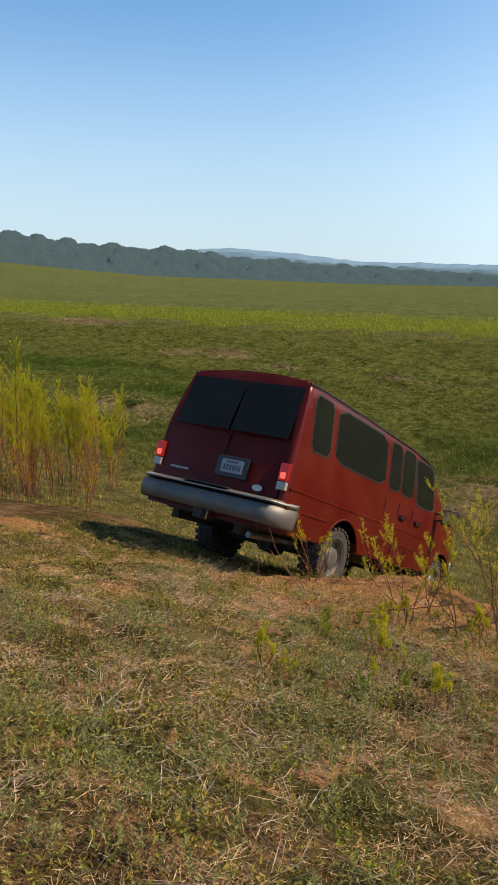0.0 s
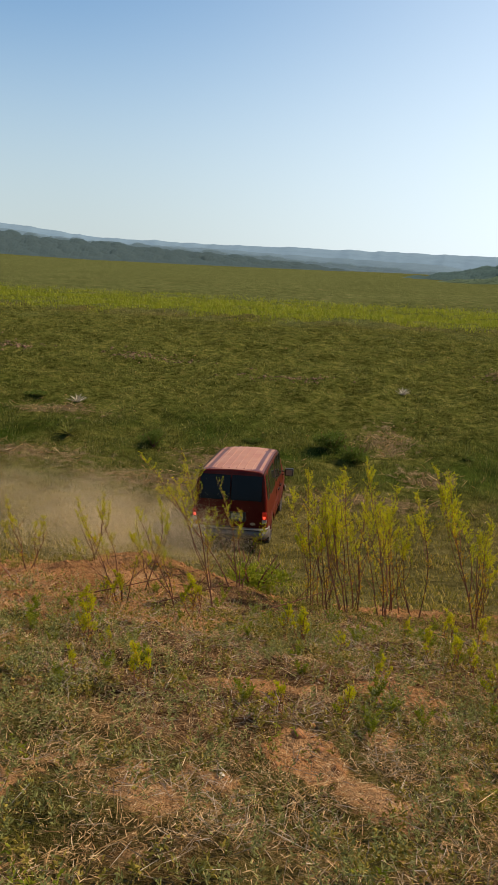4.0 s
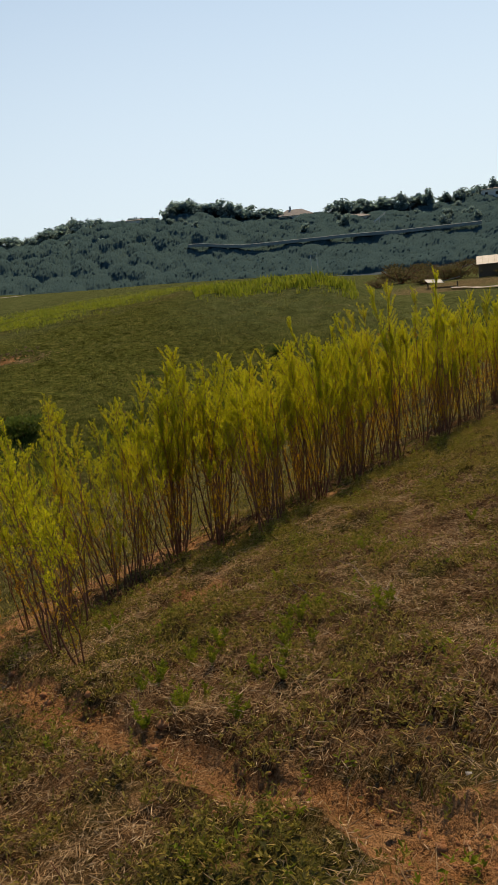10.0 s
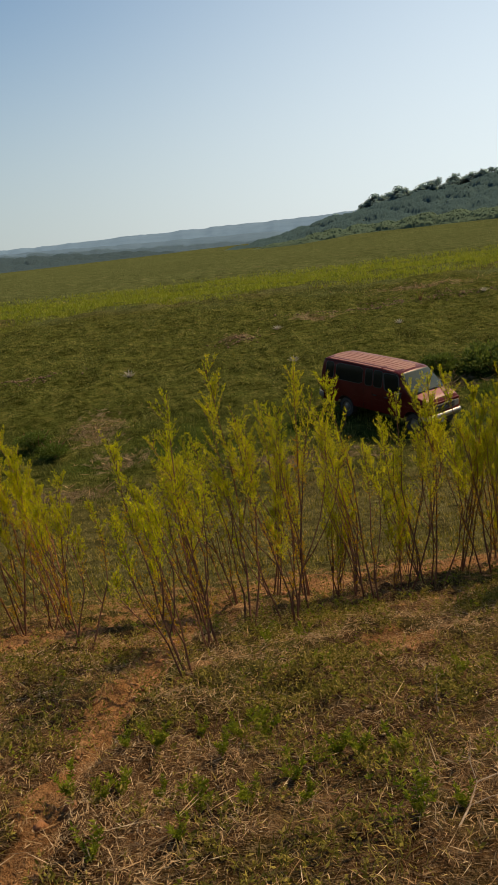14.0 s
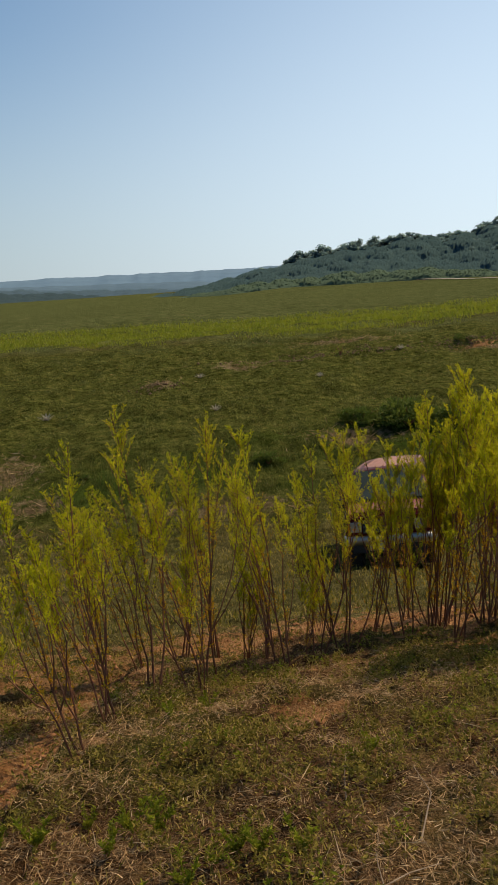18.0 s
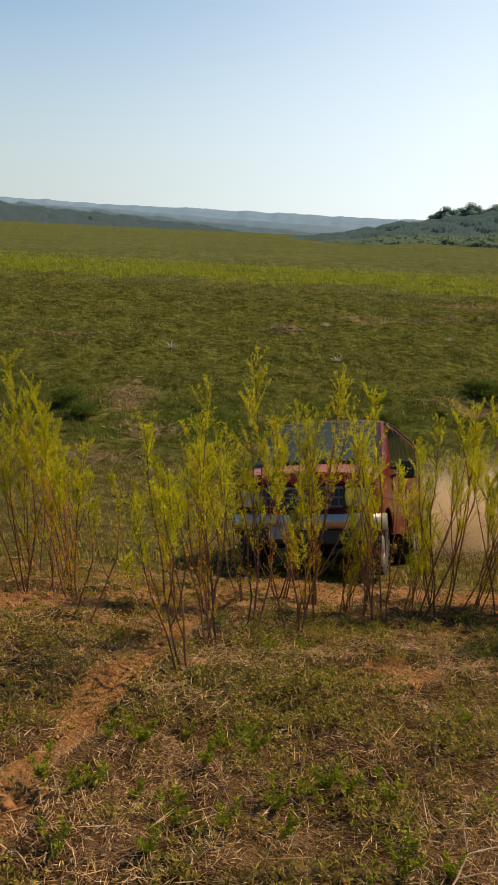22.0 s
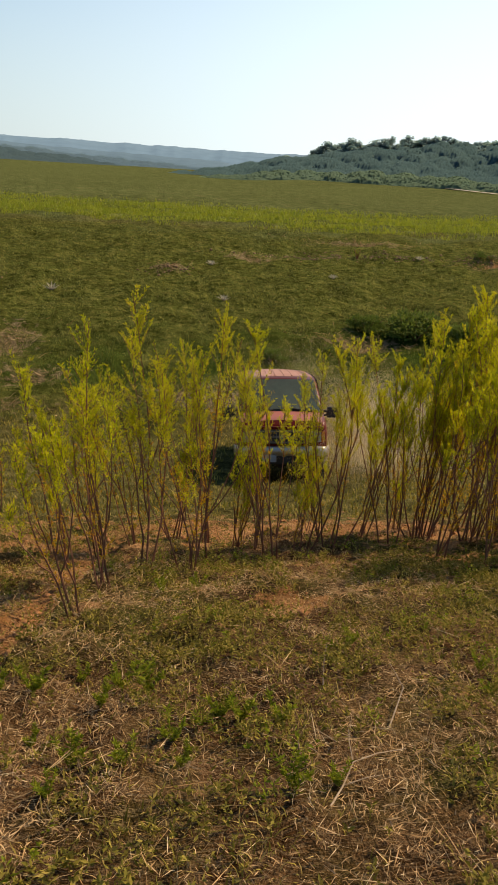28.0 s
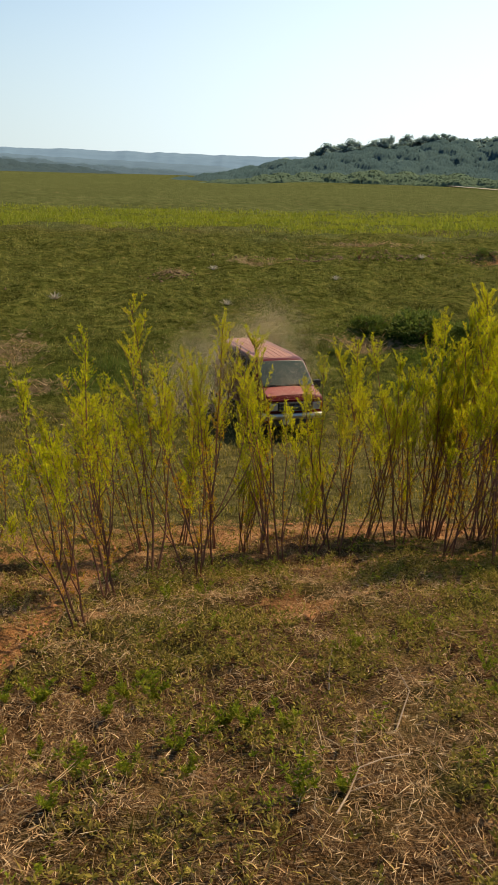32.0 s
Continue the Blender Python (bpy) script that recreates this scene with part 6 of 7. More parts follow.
        # wheel arch lips
        for c in (0.0, WB):
            bm = bmesh.new()
            add_tube(bm, [(c + 0.475 * math.cos(a), s * (half_width(0.7) + 0.002), AXLE_Z + 0.02 + 0.475 * math.sin(a)) for a in np.linspace(0.28, math.pi - 0.28, 14)], [0.014] * 14, 6)
            part("wheel_arch", bm, M["paint"], van)
        # mirror
        bm = bmesh.new()
        add_tube(bm, [(2.92, s * 0.95, 1.45), (2.95, s * 1.08, 1.42)], [0.022, 0.02], 8)
        add_tube(bm, [(2.92, s * 0.95, 1.32), (2.95, s * 1.08, 1.36)], [0.018, 0.016], 8)
        mirror = part("mirror", bm, M["black"], van, "large black door mirror")
        bm = bmesh.new()
        add_box(bm, 2.9, 3.02, s * 1.06 if s > 0 else -1.32, s * 1.32 if s > 0 else -1.06, 1.29, 1.53, 0.03)
        part("mirror_housing", bm, M["black"], mirror)
        bm = bmesh.new()
        add_box(bm, 2.893, 2.899, s * 1.09 if s > 0 else -1.29, s * 1.29 if s > 0 else -1.09, 1.32, 1.5)
        part("mirror_glass", bm, M["chrome"], mirror)

    # windscreen and wipers
    def slope_quad(name, pts, material, label="", parent=None):
        bm = bmesh.new()
        n = 8
        g = [[bm.verts.new(Vector(pts[0]).lerp(Vector(pts[1]), i / n).lerp(Vector(pts[3]).lerp(Vector(pts[2]), i / n), j / n) + Vector((0.05 * (1 - (2 * i / n - 1) ** 2), 0, 0.02 * (1 - (2 * i / n - 1) ** 2)))) for j in range(n + 1)] for i in range(n + 1)]
        for a, b in zip(g, g[1:]):
            for k in range(n):
                bm.faces.new((a[k], b[k], b[k + 1], a[k + 1]))
        bmesh.ops.recalc_face_normals(bm, faces=bm.faces)
        return part(name, bm, material, parent or van, label, True)

    slope_quad("windscreen_seal", ((3.425, 0.9, 1.455), (3.425, -0.9, 1.455), (2.745, -0.765, 2.135), (2.745, 0.765, 2.135)), M["black"])
    screen = slope_quad("windscreen", ((3.415, 0.86, 1.485), (3.415, -0.86, 1.485), (2.785, -0.735, 2.11), (2.785, 0.735, 2.11)), M["screen"], "wide windscreen reflecting the sky")
    screen.location = (0.012, 0, 0.01)
    for y0, y1 in ((0.62, -0.02), (-0.08, -0.72)):
        bm = bmesh.new()
        add_tube(bm, [(3.475, y0, 1.475), (3.47, (y0 + y1) / 2, 1.53), (3.45, y1, 1.535)], [0.011, 0.009, 0.007], 5)
        part("wiper", bm, M["black"], van)
    for y in (0.52, 0.6):
        bm = bmesh.new()
        add_box(bm, 3.36, 3.37, y - 0.035, y + 0.035, 1.555, 1.59, 0, Matrix.Translation((0.06, 0, 0)))
        part("sticker", bm, M["plate"], van, "small white windscreen sticker")

    # front
    bm = bmesh.new()
    add_box(bm, 4.1, 4.19, -0.55, 0.55, 0.84, 1.13, 0.02)
    grille = part("grille", bm, M["black"], van, "black and chrome grille")
    for z in (0.87, 0.985, 1.1):
        bm = bmesh.new()
        add_box(bm, 4.19, 4.212, -0.53, 0.53, z - 0.014, z + 0.014, 0.006)
        part("grille_bar", bm, M["dull"], grille)
    for k in range(9):
        bm = bmesh.new()
        y = -0.48 + k * 0.12
        add_box(bm, 4.188, 4.198, y - 0.007, y + 0.007, 0.86, 1.11)
        part("grille_bar", bm, M["dull"], grille)
    bm = bmesh.new()
    bmesh.ops.create_cone(bm, cap_ends=True, segments=20, radius1=0.09, radius2=0.085, depth=0.02, matrix=pose(4.214, 0, 0.985, 90, 0, 90) @ Matrix.Diagonal((1, 0.5, 1, 1)))
    part("badge", bm, M["mark"], grille, "plain oval badge")
    for s in (-1, 1):
        bm = bmesh.new()
        add_box(bm, 4.08, 4.185, min(s * 0.57, s * 0.82), max(s * 0.57, s * 0.82), 0.87, 1.1, 0.02)
        part("headlight", bm, M["lamp_glass"], van, "clear rectangular headlight")
        bm = bmesh.new()
        add_box(bm, 4.0, 4.15, min(s * 0.83, s * 0.895), max(s * 0.83, s * 0.895), 0.87, 1.1, 0.015)
        part("turn_signal", bm, M["amber"], van, "amber corner light")
    bm = bmesh.new()
    add_box(bm, 4.08, 4.17, -0.86, 0.86, 1.13, 1.2, 0.02)
    part("hood_lip", bm, M["paint"], van)

    def bumper(name, x, face, ends, z0, z1, metal="chrome", label="dusty chrome bumper"):
        bm = bmesh.new()
        prof = [(0.0, z0), (face * 0.06, z0 + 0.02), (face * 0.085, (z0 + z1) / 2), (face * 0.06, z1 - 0.02), (0.0, z1)]
        rows_ = []
        for y in np.linspace(-1.0, 1.0, 21):
            back = -face * 0.34 * max(0, (abs(y) - 0.86) / 0.14) ** 2 if ends else 0
            rows_.append([bm.verts.new((x + px + back, y * 1.025, z)) for px, z in prof])
        for a, b in zip(rows_, rows_[1:]):
            for k in range(len(prof) - 1):
                bm.faces.new((a[k], b[k], b[k + 1], a[k + 1]))
            bm.faces.new((a[-1], b[-1], b[0], a[0]))
        bm.faces.new(rows_[0])
        bm.faces.new(rows_[-1])
        bmesh.ops.recalc_face_normals(bm, faces=bm.faces)
        return part(name, bm, M[metal], van, label, True)

    bumper("front_bumper", 4.17, 1, True, 0.58, 0.79)
    bm = bmesh.new()
    add_box(bm, 4.05, 4.17, -0.8, 0.8, 0.4, 0.58, 0.02)
    part("front_valance", bm, M["black"], van)
    bm = bmesh.new()
    add_box(bm, 4.252, 4.262, -0.42, -0.12, 0.46, 0.62, 0.004)
    plate = part("number_plate", bm, M["plate"], van, "white number plate")
    rear = bumper("rear_bumper", -1.57, -1, True, 0.56, 0.79, "dull", "dull grey steel rear bumper")
    rear_top = bumper("bumper_top", -1.565, -1, True, 0.79, 0.85)
    rear_top.parent = rear
    bm = bmesh.new()
    add_box(bm, -1.65, -1.52, -0.32, 0.32, 0.848, 0.86, 0.004)
    part("step_pad", bm, M["black"], rear)
    bm = bmesh.new()
    add_box(bm, -1.63, -1.35, -0.06, 0.06, 0.46, 0.58, 0.01)
    part("tow_hitch", bm, M["under"], van)

    # rear doors
    def tail_box(name, y0, y1, z0, z1, depth, material, label="", bevel=0.01, parent=None):
        bm = bmesh.new()
        add_box(bm, -depth, 0.02, y0, y1, z0, z1, bevel)
        for v in bm.verts:
            v.co.x += tail_x(v.co.z)
        return part(name, bm, material, parent or van, label)

    tail_box("rear_window", -0.8, -0.02, 1.52, 2.14, 0.008, M["glass"], "dark tinted rear window", 0.0)
    tail_box("rear_window", 0.02, 0.8, 1.52, 2.14, 0.008, M["glass"], "dark tinted rear window", 0.0)
    tail_box("door_gap", -0.006, 0.006, 0.84, 2.05, 0.004, M["seam"], "", 0)
    for y0, y1 in ((-0.86, -0.85), (0.85, 0.86)):
        tail_box("door_gap", y0, y1, 0.84, 2.02, 0.004, M["seam"], "", 0)
    for s in (-1, 1):
        tail_box("brake_light", min(s * 0.84, s * 0.955), max(s * 0.84, s * 0.955), 1.06, 1.25, 0.035, M["brake"], "lit red brake light")
        tail_box("bulb", min(s * 0.86, s * 0.93), max(s * 0.86, s * 0.93), 1.08, 1.15, 0.039, M["bulb"], "glowing red bulb")
        tail_box("reverse_light", min(s * 0.84, s * 0.955), max(s * 0.84, s * 0.955), 0.96, 1.05, 0.033, M["lamp_glass"], "clear reversing light")
    tail_box("plate_recess", -0.42, 0.02, 0.98, 1.22, 0.012, M["black"])
    rplate = tail_box("number_plate", -0.35, -0.05, 1.03, 1.18, 0.02, M["plate"], "white number plate", 0.004)
    for k in range(6):
        tail_box("plate_bar", -0.325 + k * 0.042, -0.3 + k * 0.042, 1.06, 1.12, 0.024, M["mark"], "", 0, rplate)
    tail_box("plate_bar", -0.28, -0.12, 1.145, 1.165, 0.024, M["mark"], "", 0, rplate)
    for k in range(8):
        tail_box("name_bar", 0.42 + k * 0.035, 0.442 + k * 0.035, 0.97, 0.995, 0.008, M["chrome"], "", 0)
    bm = bmesh.new()
    bmesh.ops.create_cone(bm, cap_ends=True, segments=18, radius1=0.07, radius2=0.068, depth=0.015, matrix=pose(-1.478, -0.6, 0.93, 90, 0, 90) @ Matrix.Diagonal((1, 0.5, 1, 1)))
    part("badge", bm, M["chrome"], van, "plain oval badge")

    # underneath
    bm = bmesh.new()
    add_box(bm, -1.45, 4.0, -0.62, 0.62, 0.5, 0.66, 0.03)
    for y in (-0.45, 0.45):
        add_box(bm, -1.45, 3.95, y - 0.05, y + 0.05, 0.4, 0.56, 0.01)
    part("chassis", bm, M["under"], van)
    for x in (0.0, WB):
        bm = bmesh.new()
        add_tube(bm, [(x, -0.8, AXLE_Z), (x, 0.8, AXLE_Z)], [0.06, 0.06], 10)
        add_tube(bm, [(x - 0.16, 0.0, AXLE_Z), (x + 0.16, 0.0, AXLE_Z)], [0.12, 0.15], 10)
        part("axle", bm, M["under"], van)
    for x0, x1 in ((-0.5, 0.5), (WB - 0.5, WB + 0.5)):
        for s in (-1, 1):
            for y1, z0, z1 in ((0.66, 0.55, 0.94), (0.93, 0.942, 0.957)):
                bm = bmesh.new()
                add_box(bm, x0, x1, min(s * 0.6, s * y1), max(s * 0.6, s * y1), z0, z1)
                part("wheel_well", bm, M["under"], van)
    bm = bmesh.new()
    add_tube(bm, [(0.4, -0.55, 0.45), (-0.6, -0.55, 0.44), (-1.4, -0.58, 0.42)], [0.035, 0.035, 0.035], 8)
    part("exhaust", bm, M["steel"], van)

    wheels = []
    lugs = []
    for y0, y1, sh in ((-0.15, -0.06, 0.0), (-0.045, 0.045, 0.5), (0.06, 0.15, 0.0)):
        bm = bmesh.new()
        add_box(bm, 0.362, 0.389, y0 * 0.93, y1 * 0.93, -0.026, 0.026)
        me = bpy.data.meshes.new("tread_block")
        bm.to_mesh(me)
        bm.free()
        me.materials.append(M["rubber"])
        lugs.append((me, sh))
    for x in (0.0, WB):
        for s in (-1, 1):
            bm = bmesh.new()
            add_tube(bm, [(0, -0.1, 0), (0, 0.1, 0)], [0.13, 0.13], 14)
            hub = part("wheel", bm, M["under"], van, "mud-terrain wheel")
            hub.location = (x, s * 0.8, AXLE_Z)
            bm = bmesh.new()
            n = 40
            prof = [(0.21, -0.115), (0.25, -0.135), (0.325, -0.135), (0.365, -0.118), (0.374, -0.05), (0.374, 0.05), (0.365, 0.118), (0.325, 0.135), (0.25, 0.135), (0.21, 0.115)]
            rings = [[bm.verts.new((r * math.cos(k * math.tau / n), y, r * math.sin(k * math.tau / n))) for r, y in prof] for k in range(n)]
            for k in range(n):
                a, b = rings[k], rings[(k + 1) % n]
                for j in range(len(prof)):
                    q = (j + 1) % len(prof)
                    bm.faces.new((a[j], b[j], b[q], a[q]))
            bmesh.ops.recalc_face_normals(bm, faces=bm.faces)
            part("tyre", bm, M["rubber"], hub, "chunky off-road tyre")
            for me, sh in lugs:
                for k in range(26):
                    mesh_part("tread_block", me, hub).matrix_basis = Matrix.Rotation((k + sh) * math.tau / 26, 4, "Y")
            bm = bmesh.new()
            prof = [(0.215, 0.115), (0.208, 0.10), (0.2, 0.06), (0.14, 0.07), (0.12, 0.115), (0.07, 0.125), (0.0, 0.125)]
            rings = [[bm.verts.new((r * math.cos(k * math.tau / 28), s * y, r * math.sin(k * math.tau / 28))) for r, y in prof[:-1]] for k in range(28)]
            for k in range(28):
                a, b = rings[k], rings[(k + 1) % 28]
                for j in range(len(prof) - 2):
                    bm.faces.new((a[j], b[j], b[j + 1], a[j + 1]))
            bm.faces.new([r[-1] for r in rings])
            for k in range(8):
                add_box(bm, 0.155, 0.19, s * 0.068 - 0.006, s * 0.068 + 0.006, -0.022, 0.022, 0, Matrix.Rotation(k * math.tau / 8, 4, "Y"))
            bmesh.ops.recalc_face_normals(bm, faces=bm.faces)
            part("rim", bm, M["steel"], hub, "steel rim")
            wheels.append(hub)
    tagged(van, "dusty red passenger van with faded roof and off-road tyres", "van")
    return van, wheels


van, wheels = build_van()


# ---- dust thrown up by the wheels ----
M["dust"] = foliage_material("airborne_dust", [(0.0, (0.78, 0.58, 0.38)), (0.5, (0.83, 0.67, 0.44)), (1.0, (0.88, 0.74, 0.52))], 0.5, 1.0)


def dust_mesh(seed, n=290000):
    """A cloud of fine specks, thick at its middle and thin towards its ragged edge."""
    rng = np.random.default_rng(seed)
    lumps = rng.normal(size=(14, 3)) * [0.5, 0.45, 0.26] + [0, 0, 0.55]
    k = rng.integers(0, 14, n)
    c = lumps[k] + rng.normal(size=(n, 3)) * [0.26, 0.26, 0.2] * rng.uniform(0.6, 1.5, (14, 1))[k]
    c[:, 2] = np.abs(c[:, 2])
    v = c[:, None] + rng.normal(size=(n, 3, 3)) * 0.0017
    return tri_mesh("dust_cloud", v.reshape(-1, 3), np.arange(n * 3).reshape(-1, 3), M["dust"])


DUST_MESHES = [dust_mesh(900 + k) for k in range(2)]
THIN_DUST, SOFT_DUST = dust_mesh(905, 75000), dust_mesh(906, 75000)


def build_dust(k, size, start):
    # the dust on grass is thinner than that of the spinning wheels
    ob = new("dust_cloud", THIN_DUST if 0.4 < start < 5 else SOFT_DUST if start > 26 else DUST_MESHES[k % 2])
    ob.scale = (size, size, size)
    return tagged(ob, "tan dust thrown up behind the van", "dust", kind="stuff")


# start, life, x, y, size, drift in x and y per second
DUST = [(0.1, 2.6, -12.2, 4.9, 0.7, -0.5, -0.1), (0.3, 2.6, -11.2, 6.0, 0.8, -0.5, 0.0), (0.5, 2.2, -12.6, 6.6, 0.95, -0.6, 0.0), (0.8, 2.1, -12.0, 7.6, 1.05, -0.6, 0.1), (1.1, 1.9, -11.4, 8.6, 1.1, -0.6, 0.1),
        (1.4, 2.6, -12.2, 9.6, 1.2, -0.7, 0.1), (1.7, 2.8, -11.5, 10.4, 1.2, -0.6, 0.1), (2.3, 2.7, -10.9, 11.8, 1.0, -0.5, 0.1), (2.1, 3.0, -11.8, 11.4, 1.5, -0.7, 0.1), (2.6, 3.0, -11.2, 12.4, 1.5, -0.7, 0.1), (2.8, 3.0, -11.4, 13.2, 1.3, -0.7, 0.1), (3.2, 2.6, -10.4, 13.6, 1.0, -0.2, 0.1),
        (0.9, 2.2, -10.9, 9.8, 0.9, -0.2, 0.45), (1.2, 2.2, -10.8, 10.4, 1.0, -0.2, 0.45), (1.5, 2.2, -11.4, 10.9, 1.1, -0.3, 0.35), (1.9, 3.0, -11.0, 12.5, 1.2, -0.3, 0.3), (2.4, 2.4, -10.9, 13.2, 1.1, -0.2, 0.4), (2.0, 3.0, -11.7, 12.8, 1.3, -0.5, 0.2),
        (3.5, 3.0, -10.9, 14.6, 1.1, -0.5, 0.1), (3.9, 3.0, -10.6, 15.8, 1.1, -0.4, 0.1),
        (18.4, 3.4, 5.4, 17.2, 1.1, 0.6, 0.0), (18.9, 3.4, 5.0, 16.4, 1.2, 0.7, 0.0), (19.3, 3.4, 4.5, 15.6, 1.3, 0.7, 0.0), (19.7, 3.4, 4.0, 15.0, 1.3, 0.75, 0.0), (20.1, 3.4, 2.85, 14.4, 1.3, 0.8, 0.0),
        (20.4, 2.8, 2.45, 13.9, 1.2, 0.85, 0.0), (20.7, 2.8, 2.35, 13.6, 1.25, 0.85, 0.0), (21.0, 2.8, 2.25, 13.4, 1.3, 0.9, 0.0), (21.4, 2.8, 2.25, 13.3, 1.3, 0.9, 0.05), (21.8, 2.8, 2.25, 13.3, 1.35, 0.9, 0.0),
        (22.2, 2.8, 2.25, 13.3, 1.3, 0.9, 0.05), (22.6, 2.8, 2.25, 13.4, 1.35, 0.85, 0.0), (23.0, 2.8, 2.25, 13.4, 1.3, 0.85, 0.05), (20.9, 2.4, 3.0, 13.2, 1.0, 0.7, 0.0), (21.2, 2.4, 3.3, 13.6, 1.2, 0.6, 0.0), (21.9, 2.4, 3.3, 13.6, 1.2, 0.6, 0.0), (22.5, 2.4, 3.3, 13.6, 1.2, 0.6, 0.0), (23.2, 2.0, 3.2, 13.6, 1.2, 0.6, 0.0), (21.6, 2.4, 3.0, 13.1, 1.0, 0.7, 0.0), (22.3, 2.4, 3.0, 13.2, 1.0, 0.7, 0.0), (22.9, 2.4, 3.0, 13.2, 1.0, 0.7, 0.0), (23.4, 2.8, 2.35, 13.5, 1.35, 0.8, 0.0), (23.9, 3.0, 2.45, 13.8, 1.3, 0.7, 0.1),
        (24.5, 3.2, 2.75, 14.4, 1.4, 0.6, 0.1), (25.2, 3.6, 4.00, 15.6, 1.5, 0.4, 0.2),
        (27.0, 5.0, 3.8, 21.6, 1.9, -0.2, 0.3), (28.0, 5.0, 4.6, 22.6, 2.0, -0.2, 0.3), (28.8, 5.0, 1.9, 20.8, 1.8, -0.35, 0.1), (29.4, 5.0, 4.2, 24.4, 2.0, -0.2, 0.3), (30.2, 5.0, 1.8, 22.4, 1.6, -0.4, 0.2), (31.0, 5.0, 3.2, 26.4, 2.0, -0.2, 0.2)]
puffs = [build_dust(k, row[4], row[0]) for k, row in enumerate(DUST)]

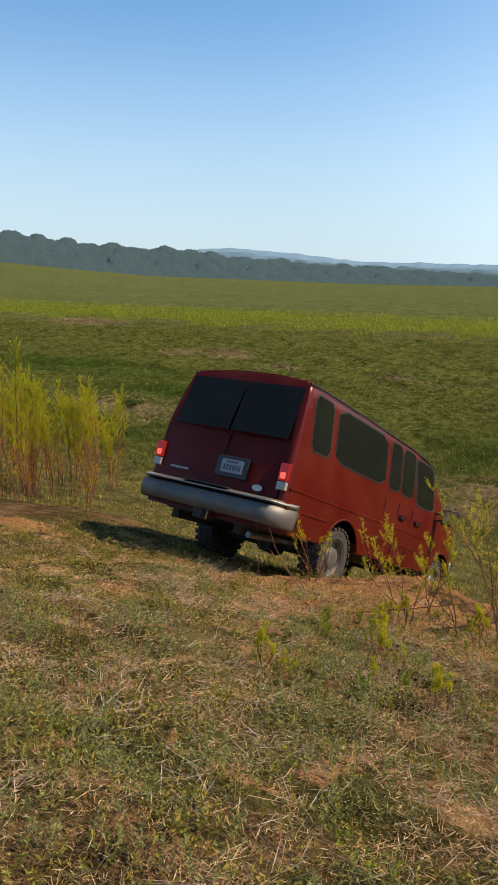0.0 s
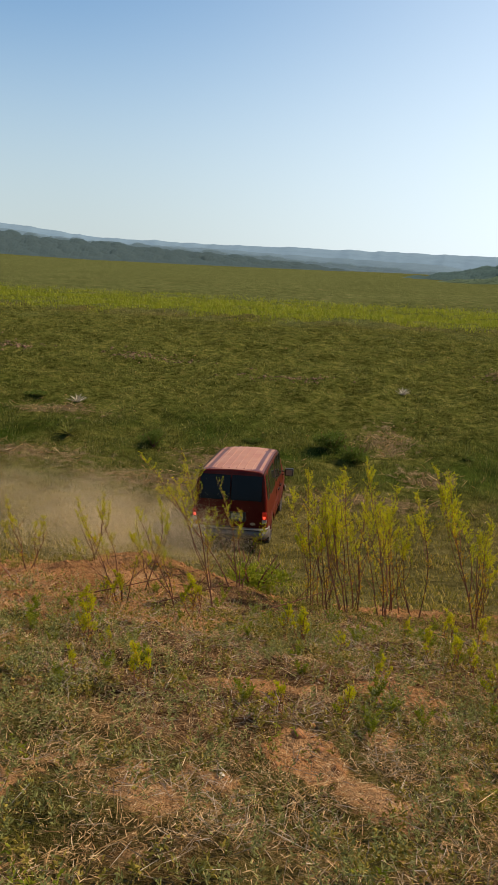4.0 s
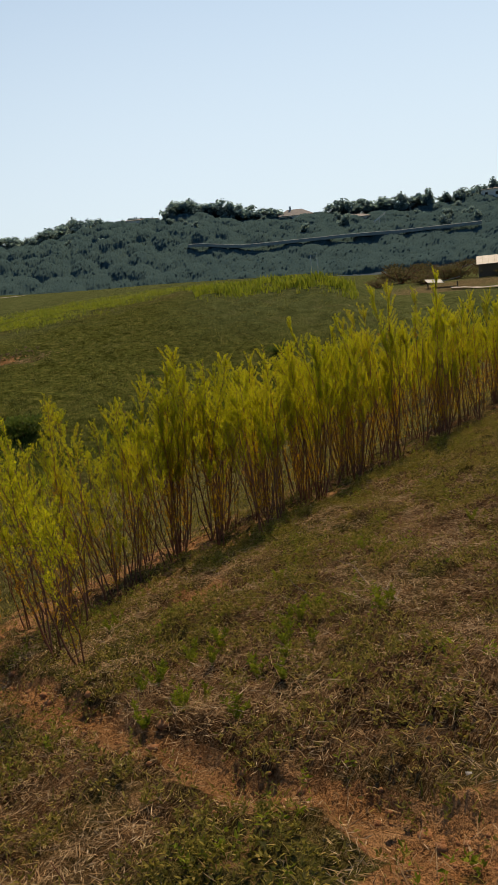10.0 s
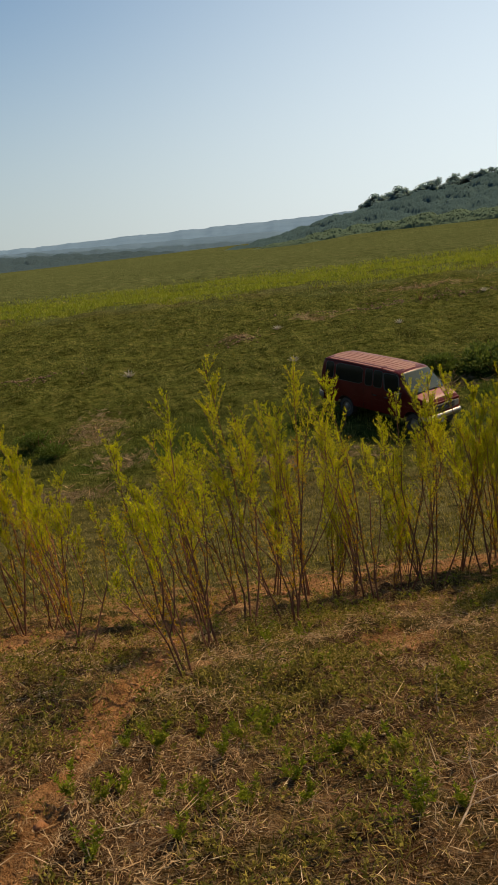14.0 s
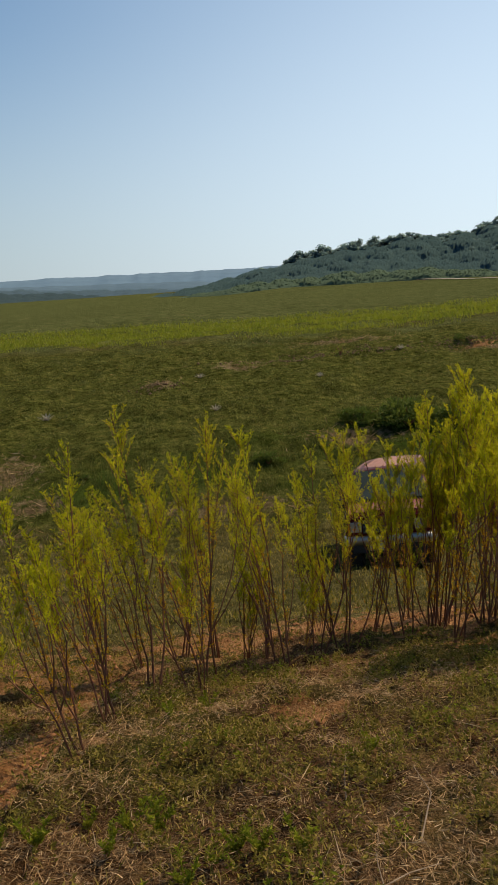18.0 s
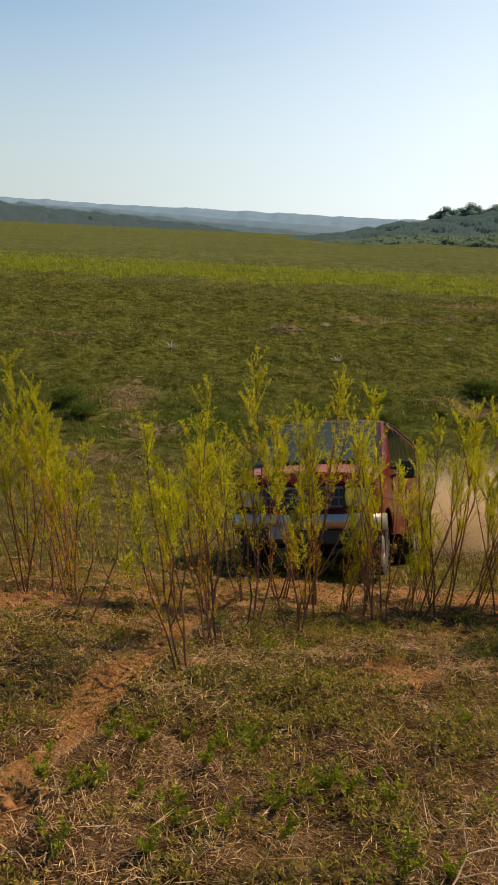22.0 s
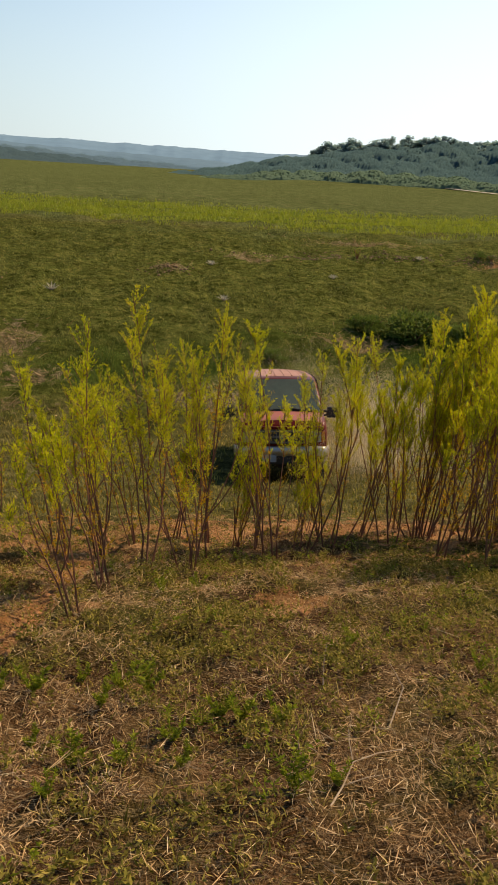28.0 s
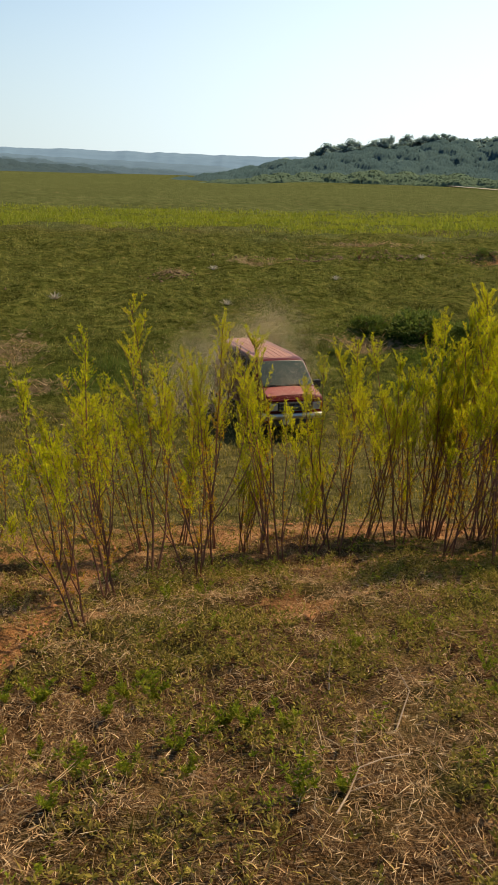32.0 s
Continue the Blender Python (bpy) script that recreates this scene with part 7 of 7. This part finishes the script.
# seconds, x, y, z of the rear axle's ground point, heading, pitch, roll in degrees
VAN = [
    (0.0, -11.51, 6.34, -1.87, 83.5, 23.8, -0.4),
    (0.3, -11.31, 7.13, -2.07, 83.3, 24.8, -4.4),
    (0.6, -11.15, 8.10, -2.74, 81.5, 22.5, -9.0),
    (1.0, -11.15, 9.61, -3.33, 80.4, 22.3, -1.9),
    (1.5, -10.85, 10.78, -3.84, 82.8, 19.6, -3.3),
    (2.0, -10.89, 12.19, -4.36, 84.6, 17.3, -4.2),
    (2.5, -10.86, 13.58, -4.86, 87.2, 12.6, 0.8),
    (3.0, -10.66, 14.85, -5.27, 90.2, 9.4, -1.0),
    (4.0, -10.48, 17.63, -5.78, 92.7, 4.3, -1.1),
    (4.5, -10.67, 19.21, -5.94, 94.1, 3.0, -0.1),
    (6.0, -10.10, 23.20, -6.13, 84.0, -1.2, 0.0),
    (7.5, -8.20, 27.60, -5.97, 60.0, -5.9, 0.0),
    (9.0, -4.60, 31.00, -5.56, 32.0, -4.2, 0.0),
    (10.5, -1.00, 33.00, -5.28, 3.0, -0.4, 0.0),
    (11.8, 1.20, 33.00, -5.28, -20.0, 2.7, 0.0),
    (12.7, 3.00, 32.50, -5.34, -44.5, 5.9, 3.0),
    (13.0, 3.76, 31.68, -5.49, -47.7, 5.2, 4.0),
    (13.3, 4.67, 31.07, -5.59, -53.4, 5.2, 2.3),
    (13.5, 4.79, 30.41, -5.67, -53.6, 4.9, 1.5),
    (15.5, 7.15, 26.59, -6.09, -74.9, 0.4, 0.3),
    (16.0, 7.69, 25.24, -6.30, -86.9, -4.5, -0.3),
    (16.5, 8.08, 24.20, -6.27, -94.8, -5.0, 3.7),
    (17.0, 7.76, 23.18, -6.22, -99.2, -5.6, 4.1),
    (18.0, 6.45, 18.17, -5.60, -112.3, -11.4, 5.7),
    (18.2, 6.15, 17.60, -5.55, -114.0, -13.0, 6.6),
    (18.6, 5.61, 16.26, -5.26, -119.1, -15.5, 11.5),
    (19.0, 4.85, 15.81, -5.14, -117.0, -17.2, 14.0),
    (19.5, 3.85, 14.27, -4.66, -117.2, -17.5, 14.2),
    (20.0, 3.11, 13.61, -4.37, -116.1, -15.9, 14.4),
    (21.0, 2.02, 12.34, -4.05, -111.8, -17.6, 13.6),
    (22.0, 1.76, 11.98, -4.10, -109.2, -20.9, 10.8),
    (23.0, 1.82, 12.14, -4.11, -109.4, -20.0, 11.4),
    (24.0, 1.96, 12.16, -4.04, -111.4, -18.0, 12.9),
    (25.0, 2.18, 12.77, -4.22, -109.3, -17.8, 13.0),
    (26.0, 2.44, 13.98, -4.68, -107.9, -17.5, 12.7),
    (26.5, 2.27, 14.49, -4.88, -105.1, -19.3, 8.9),
    (28.5, 3.39, 18.33, -5.70, -96.3, -12.6, 3.1),
    (29.0, 3.54, 18.11, -5.71, -98.4, -13.1, 4.4),
    (29.5, 3.55, 18.62, -5.80, -95.0, -12.0, 3.0),
    (30.0, 3.69, 19.81, -5.96, -89.2, -10.1, 0.8),
    (31.0, 3.65, 23.08, -6.28, -80.8, -6.0, 0.5),
    (31.5, 3.35, 24.05, -6.28, -79.0, -4.8, -0.5),
    (32.0, 3.01, 24.65, -6.28, -78.0, -3.8, -1.3),
]


def motions():
    rows = [(t, pose(x, y, z, roll, pitch, head)) for t, x, y, z, head, pitch, roll in VAN]
    walk(van, rows)
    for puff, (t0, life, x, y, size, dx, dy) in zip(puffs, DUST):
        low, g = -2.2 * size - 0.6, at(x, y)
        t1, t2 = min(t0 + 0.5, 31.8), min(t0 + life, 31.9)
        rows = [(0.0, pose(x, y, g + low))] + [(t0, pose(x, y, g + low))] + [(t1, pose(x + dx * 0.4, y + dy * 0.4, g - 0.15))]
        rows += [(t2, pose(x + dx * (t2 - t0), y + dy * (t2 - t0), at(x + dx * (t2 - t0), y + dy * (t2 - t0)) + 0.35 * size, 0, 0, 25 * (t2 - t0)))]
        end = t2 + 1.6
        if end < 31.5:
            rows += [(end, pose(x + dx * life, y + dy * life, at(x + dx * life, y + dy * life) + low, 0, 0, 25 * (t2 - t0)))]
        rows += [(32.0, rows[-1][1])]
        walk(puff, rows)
    # wheels turn with the way that the van goes
    ts = np.round(np.arange(0, 32.01, 0.1), 1)
    tv = [r[0] for r in VAN]
    px, py = np.interp(ts, tv, [r[1] for r in VAN]), np.interp(ts, tv, [r[2] for r in VAN])
    hd = np.radians(np.interp(ts, tv, np.unwrap([r[4] for r in VAN], period=360)))
    step = np.diff(px) * np.cos(hd[:-1]) + np.diff(py) * np.sin(hd[:-1])
    slip = 0.22 * ((ts[:-1] > 20.4) & (ts[:-1] < 24.6))
    roll_front = np.concatenate([[0], np.cumsum(step)]) / TYRE_R
    roll_rear = np.concatenate([[0], np.cumsum(step + slip)]) / TYRE_R
    for k, w in enumerate(wheels):
        turn = roll_rear if k < 2 else roll_front
        x, y, z = w.location
        walk(w, [(float(t), Matrix.Translation((x, y, z)) @ Matrix.Rotation(float(a), 4, "Y")) for t, a in zip(ts, turn)])


motions()
